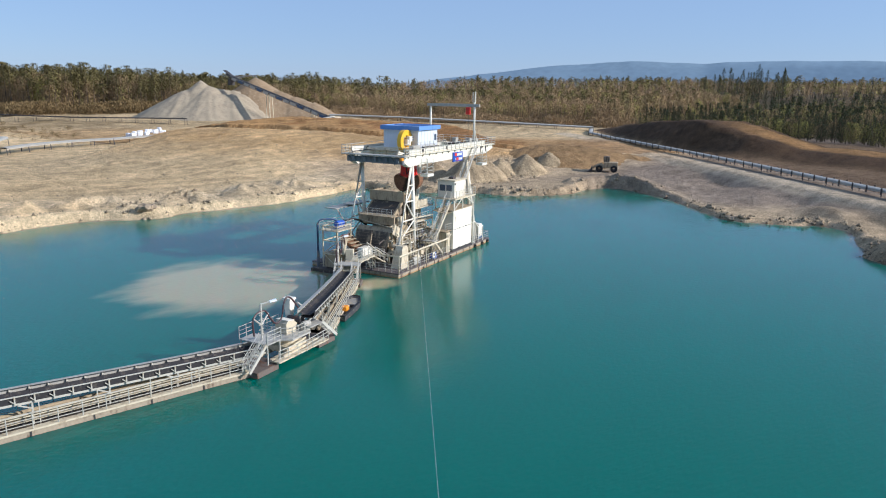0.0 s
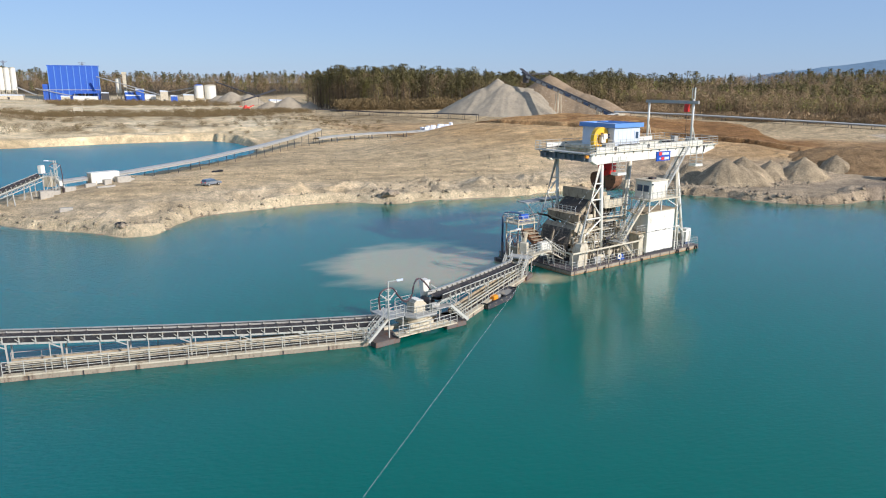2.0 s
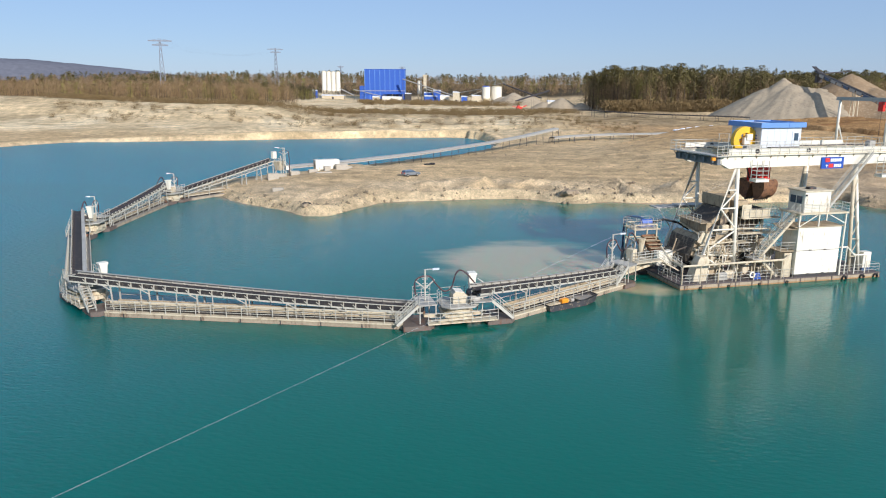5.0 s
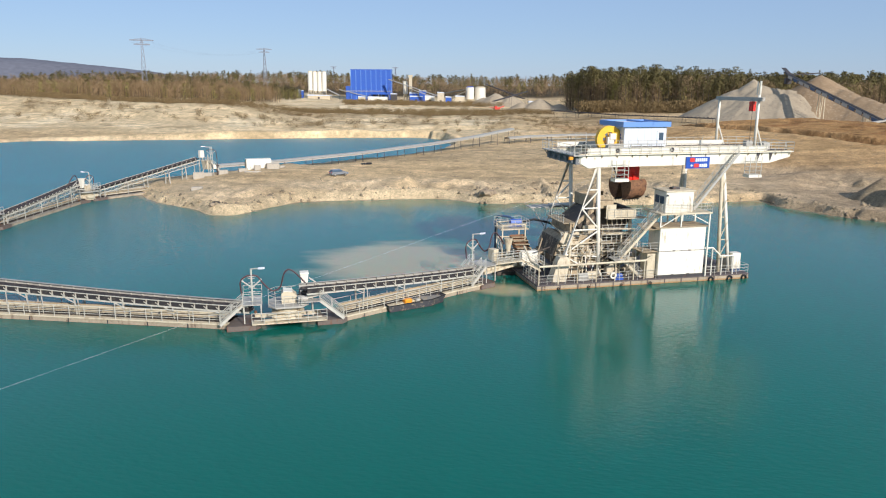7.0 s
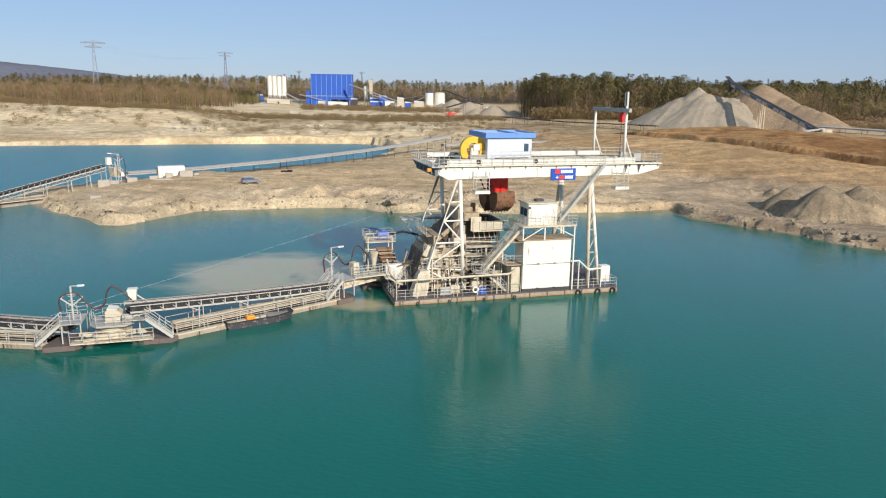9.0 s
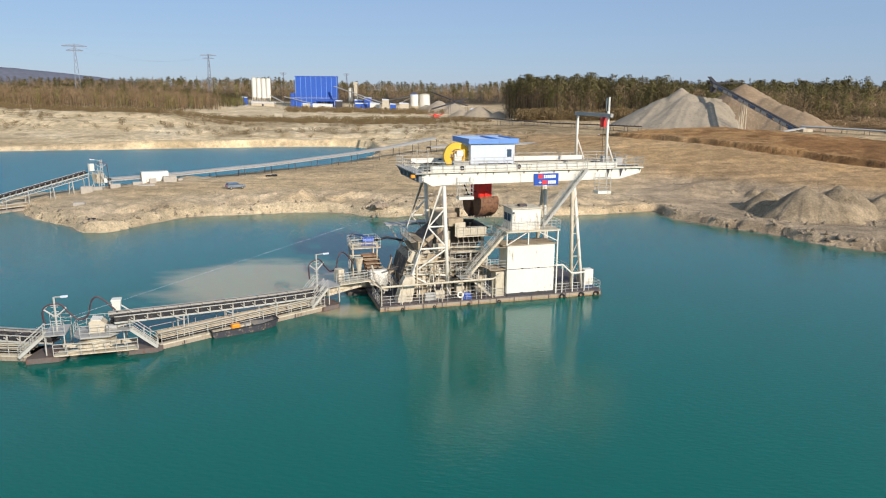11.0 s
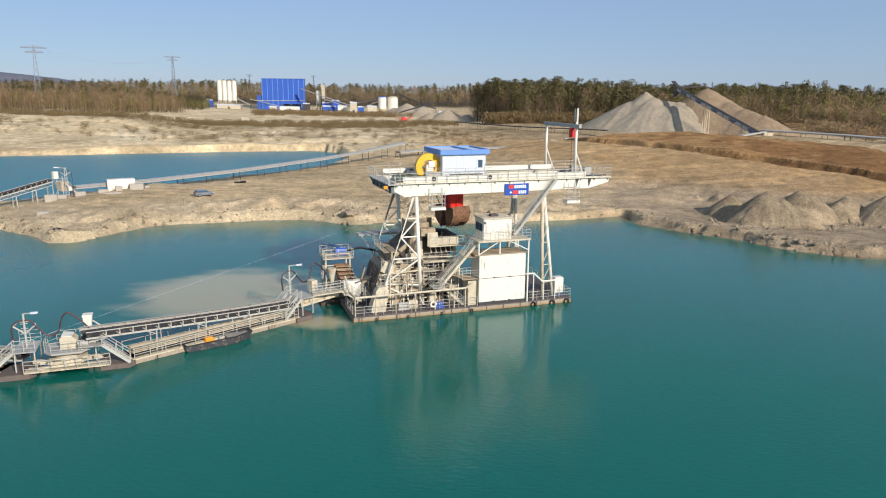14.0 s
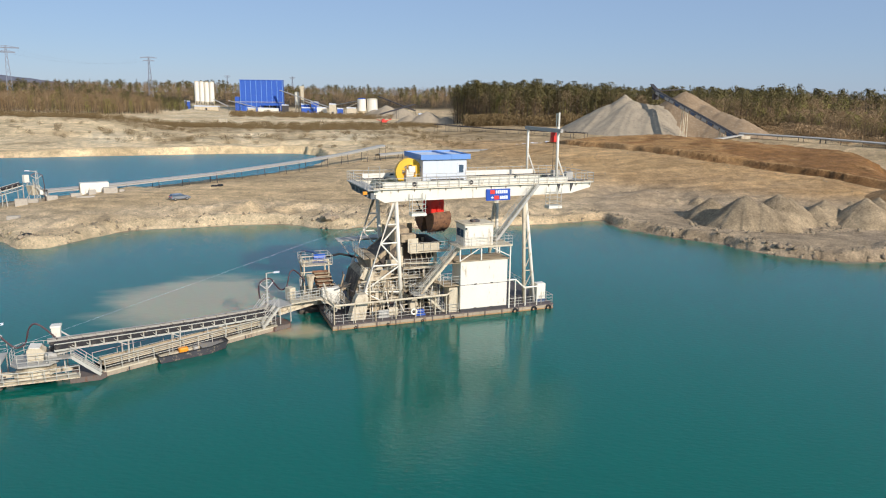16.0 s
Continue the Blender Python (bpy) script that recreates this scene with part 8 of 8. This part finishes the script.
for k in range(4):
    silo(-253 + k * 5.6, 760, 2.7, 9, 30.5, "tall white cement silo in a row of four")
silo(-56.5, 655, 4.2, 4.5, 16, "white silo with a blue cap", M_BLUE, False)
silo(-46, 658, 5.4, 3.5, 16, "wide pale tank silo", None, False)
silo(-137, 745, 2.6, 8, 22, "slim white silo beside the hall")
solid("lift_tower", Geo().box(-1.6, -1.6, -1, 1.6, 1.6, 27, 0.1).box(-2.3, -2.3, 27, 2.3, 2.3, 29), M_CREAM, put(-130, 738), "slim pale bucket elevator tower", "tower")
for x, y, l, w, h, m, lab in ((-126, 735, 9, 7, 9, M_BLUE, "blue steel-clad plant house of the works"), (-116, 736, 8, 7, 11, M_BLUE, "blue steel-clad plant house of the works"), (-150, 742, 7, 6, 8, M_DARK, "dark steel plant shed of the works"), (-122, 728, 14, 6, 5, M_BLUE, "low blue plant house of the works"), (-240, 752, 26, 10, 4, M_CREAM, "pale plant shed under the silos"),
                              (-262, 752, 5, 5, 8, M_BLUE, "blue steel-clad plant house of the works"), (-168, 738, 22, 5, 4, M_WHITE, "low white shed of the works"), (-66, 648, 9, 7, 7, M_CREAM, "pale dusty plant shed of the works"), (-38, 640, 8, 6, 5, M_CREAM, "pale dusty plant shed of the works"), (8, 560, 12, 6, 4, M_WHITE, "low white shed of the works"), (-90, 690, 7, 6, 10, M_CREAM, "pale dusty plant shed of the works"), (-80, 672, 6, 5, 6, M_BLUE, "blue steel-clad plant house of the works"), (-104, 706, 10, 6, 6, M_WHITE, "low white shed of the works"), (-30, 628, 10, 6, 4, M_CREAM, "pale dusty plant shed of the works"), (-186, 736, 8, 5, 4, M_CREAM, "pale dusty plant shed of the works")):
    t = thing("plant_shed", put(x, y, 5), lab, "shed", "plant sheds")
    part("wall", Geo().box(-l / 2, -w / 2, -1, l / 2, w / 2, h, 0.05), m, t)
    part("roof", Geo().side([(-l / 2 - 0.3, h), (l / 2 + 0.3, h), (l / 2, h + 0.8), (-l / 2, h + 1.4)], -w / 2 - 0.3, w / 2 + 0.3), M_ROOF, t)
    part("door", Geo().box(-1, -w / 2 - 0.1, 0, 1, -w / 2, 2.6), M_DARK, t)
for a, b, m in (((-158, 756, 24), (-92, 700, 6), M_GALV), ((-215, 750, 12), (-180, 735, 5), M_GALV), ((-232, 752, 12), (-212, 738, 5), M_GALV), ((-130, 735, 14), (-100, 716, 5), M_GALV), ((-96, 708, 8), (-60, 655, 14), M_GALV), ((-40, 655, 19), (-2, 620, 6), M_DARK), ((-205, 745, 10), (-190, 740, 5), M_BLUE),
                ((-75, 660, 6), (-60, 650, 12), M_CREAM), ((0, 470, 14), (-24, 440, 7), M_DARK)):
    a, b = ((p[0], p[1], gz(p[0], p[1]) + p[2]) for p in (a, b))
    land_conveyor([a, b], "slanting plant conveyor of the gravel works", w=1.9, cover=m, bays=8, sup=15, group="plant conveyors")
solid("hunting_stand", Geo().box(-2.4, -1.5, 3.2, 2.4, 1.5, 5.2, 0.1).beam((-2, -1, -0.3), (-2, -1, 3.2), 0.3).beam((2, -1, -0.3), (2, -1, 3.2), 0.3).beam((-2, 1, -0.3), (-2, 1, 3.2), 0.3).beam((2, 1, -0.3), (2, 1, 3.2), 0.3), M_CREAM, put(-118, 380), "pale cabin on four legs on the far bank", "cabin")


# ---- pylons and their wires ----
def pylon(x, y, top, turn, label):
    z = gz(x, y)
    h = top - z
    p = thing("power_pylon", pose(x, y, z, 0, 0, turn), label, "pylon", "power pylons")
    w = h * 0.055
    for sx, sy in ((-1, -1), (1, -1), (1, 1), (-1, 1)):
        part("leg", Geo().beam((sx * w, sy * w, -0.5), (sx * 0.5, sy * 0.5, h), 0.42), M_PYLON, p)
    n = 9
    for k in range(n):
        a, b = w * (1 - k / n) + 0.5 * k / n, w * (1 - (k + 1) / n) + 0.5 * (k + 1) / n
        za, zb = h * k / n, h * (k + 1) / n
        part("bracing", Geo().beam((-a, -a, za), (b, -b, zb), 0.2).beam((a, -a, za), (-b, -b, zb), 0.2).beam((-a, a, za), (b, b, zb), 0.2).beam((a, a, za), (-b, b, zb), 0.2), M_PYLON, p)
    for f, half in ((0.97, h * 0.19), (0.90, h * 0.13)):
        part("cross_arm", Geo().beam((-half, 0, h * f), (half, 0, h * f), 1.0).beam((-half, 0, h * f), (0, 0, h * f + 1.8), 0.3).beam((half, 0, h * f), (0, 0, h * f + 1.8), 0.3), M_PYLON, p)


pylon(-348, 557, 63.5, 30, "grey lattice power pylon standing in brown woods")
pylon(-372, 938, 74, 30, "grey lattice power pylon far beyond the works")
for k, (x, y, top) in enumerate(((-420, 1500, 63), (-300, 1600, 64))):
    pylon(x, y, top, 30, "faint far-off lattice power pylon")
g = Geo()
for off in (-10, -5, 5, 10):
    for a, b in (((-348 + off, 557, 60), (-372 + off, 938, 71)), ((-348 + off, 557, 60), (-324 + off, 180, 56))):
        a, b = Vector(a), Vector(b)
        if b.y > 500:
            g.tube([a.lerp(b, k / 16) - Vector((0, 0, 9 * (1 - (k / 8 - 1) ** 2))) for k in range(17)], 0.015, 4)
solid("power_lines", g, M_PYLON, Matrix.Identity(4), "thin power lines between two pylons", "cables")


# ---- scrub, stones and shore rocks ----
def scrub(label, x, y, lo, hi, seed, material):
    rng = np.random.default_rng(seed)
    z = ground_zs(x, y)
    per = 170
    s = lo + (hi - lo) * rng.random(len(x))
    C = np.stack([np.repeat(x, per) + rng.normal(0, 1, len(x) * per) * np.repeat(s, per) * 0.5, np.repeat(y, per) + rng.normal(0, 1, len(x) * per) * np.repeat(s, per) * 0.5, np.repeat(z, per) + rng.random(len(x) * per) * np.repeat(s, per)], -1)
    q = np.repeat(s, per) * (0.022 + 0.03 * rng.random(len(x) * per))
    V, F = leaves(C, np.stack([q, q * 3.0], -1), 0.5, rng)
    ob = new("scrub", mesh_from_arrays("scrub", V, F, material))
    return tagged(ob, label, "bushes", kind="stuff")


scrub("dry brown scrub on the bank before the works", *scatter([(-290, 300), (-120, 300), (20, 395), (10, 430), (-120, 400), (-300, 380)], 1500, 21)[:2], 1.2, 3.2, 22, M_SCRUB)
scrub("dry brown scrub on the bank before the works", *scatter([(-160, 560), (-30, 520), (-10, 600), (-60, 640), (-200, 700)], 500, 23)[:2], 1.5, 4.0, 24, M_SCRUB)
scrub("scattered bushes on the far bank", *scatter([(-250, 250), (-110, 245), (-10, 255), (20, 300), (-20, 380), (-300, 330)], 560, 25)[:2], 0.8, 2.4, 26, M_SCRUB)
scrub("bare bushes along the water behind the conveyor", *scatter([(-40, 240), (-10, 215), (30, 240), (40, 290), (-20, 290)], 140, 27)[:2], 0.5, 1.4, 28, M_SCRUB)
scrub("young trees and bushes at the wood's foot", *scatter([(30, 395), (140, 375), (215, 345), (225, 380), (140, 400), (40, 415)], 420, 29)[:2], 2.0, 8.0, 30, M_SCRUB)
scrub("bushes at the edge of the bare wood", *scatter([(200, 330), (215, 250), (238, 180), (262, 130), (275, 150), (240, 300), (225, 380)], 420, 31)[:2], 2.0, 6.0, 32, M_BROWNTWIG)


def stones(label, x, y, lo, hi, seed, material):
    rng = np.random.default_rng(seed)
    z = ground_zs(x, y)
    s = lo + (hi - lo) * rng.random(len(x)) ** 3
    V, F = clumps(np.stack([x, y, z + s * 0.15], -1), np.stack([s, s, s * 0.6], -1), rng)
    return tagged(new("stones", mesh_from_arrays("stones", V, F, material)), label, "stones", kind="stuff")


M_STONE = mat("pale_rubble", srgb(150, 136, 112), 0.95, var=0.2, bump=0.3, island=0.25, spec=0.1)
rng_ = np.random.default_rng(77)
k_ = rng_.integers(0, 29 * 4, 1500)
p_ = LOOP[k_] + rng_.normal(0, 2.2, (1500, 2)) + (np.roll(LOOP, -1, axis=0)[k_] - LOOP[k_]) * rng_.random((1500, 1))
stones("rubble and clods along the broken shore", p_[:, 0], p_[:, 1], 0.1, 0.7, 78, M_STONE)
stones("loose clods on the clay field", *scatter([(-60, 62), (40, 80), (120, 70), (110, 105), (60, 165), (-20, 160)], 1100, 79)[:2], 0.06, 0.4, 80, M_STONE)
M_CLOD = mat("dark_clods", srgb(136, 122, 102), 0.95, var=0.2, bump=0.4, island=0.3, spec=0.1)
k_ = rng_.integers(15 * 4, 29 * 4, 260)
p_ = LOOP[k_] + rng_.normal(0, 1.1, (260, 2)) + (np.roll(LOOP, -1, axis=0)[k_] - LOOP[k_]) * rng_.random((260, 1))
stones("broken clods along the cut eastern bank", p_[:, 0], p_[:, 1], 0.2, 0.9, 84, M_CLOD)
stones("turned-up clods on the peninsula", *scatter([(-12, 69), (6, 73), (8, 79), (-10, 75)], 30, 85)[:2], 0.2, 0.8, 86, M_CLOD)
stones("rubble at the foot of the gravel heaps", *scatter([(62, 58), (72, 52), (90, 54), (100, 60), (80, 72), (66, 74)], 260, 87)[:2], 0.15, 0.9, 88, M_STONE)
for x, y, s, sd in ((-9.4, 64.0, 1.3, 1), (-8.0, 64.3, 0.9, 2), (-58.6, 44.0, 0.6, 3), (78, -6.5, 0.9, 4), (84, 1.0, 0.8, 5)):
    rr = np.random.default_rng(sd)
    bm = bmesh.new()
    bmesh.ops.create_icosphere(bm, subdivisions=2, radius=s)
    for v_ in bm.verts:
        v_.co *= 0.55 + 0.8 * rr.random()
        v_.co.z *= 0.7
    me = bpy.data.meshes.new("shore_rock")
    bm.to_mesh(me)
    bm.free()
    me.materials.append(M_CLOD)
    ob = new("shore_rock", me)
    ob.matrix_basis = Matrix.Translation((x, y, max(gz(x, y), 0) + s * 0.15))
    tagged(ob, "dark clod of earth at the water's edge", "rock", "shore rocks")
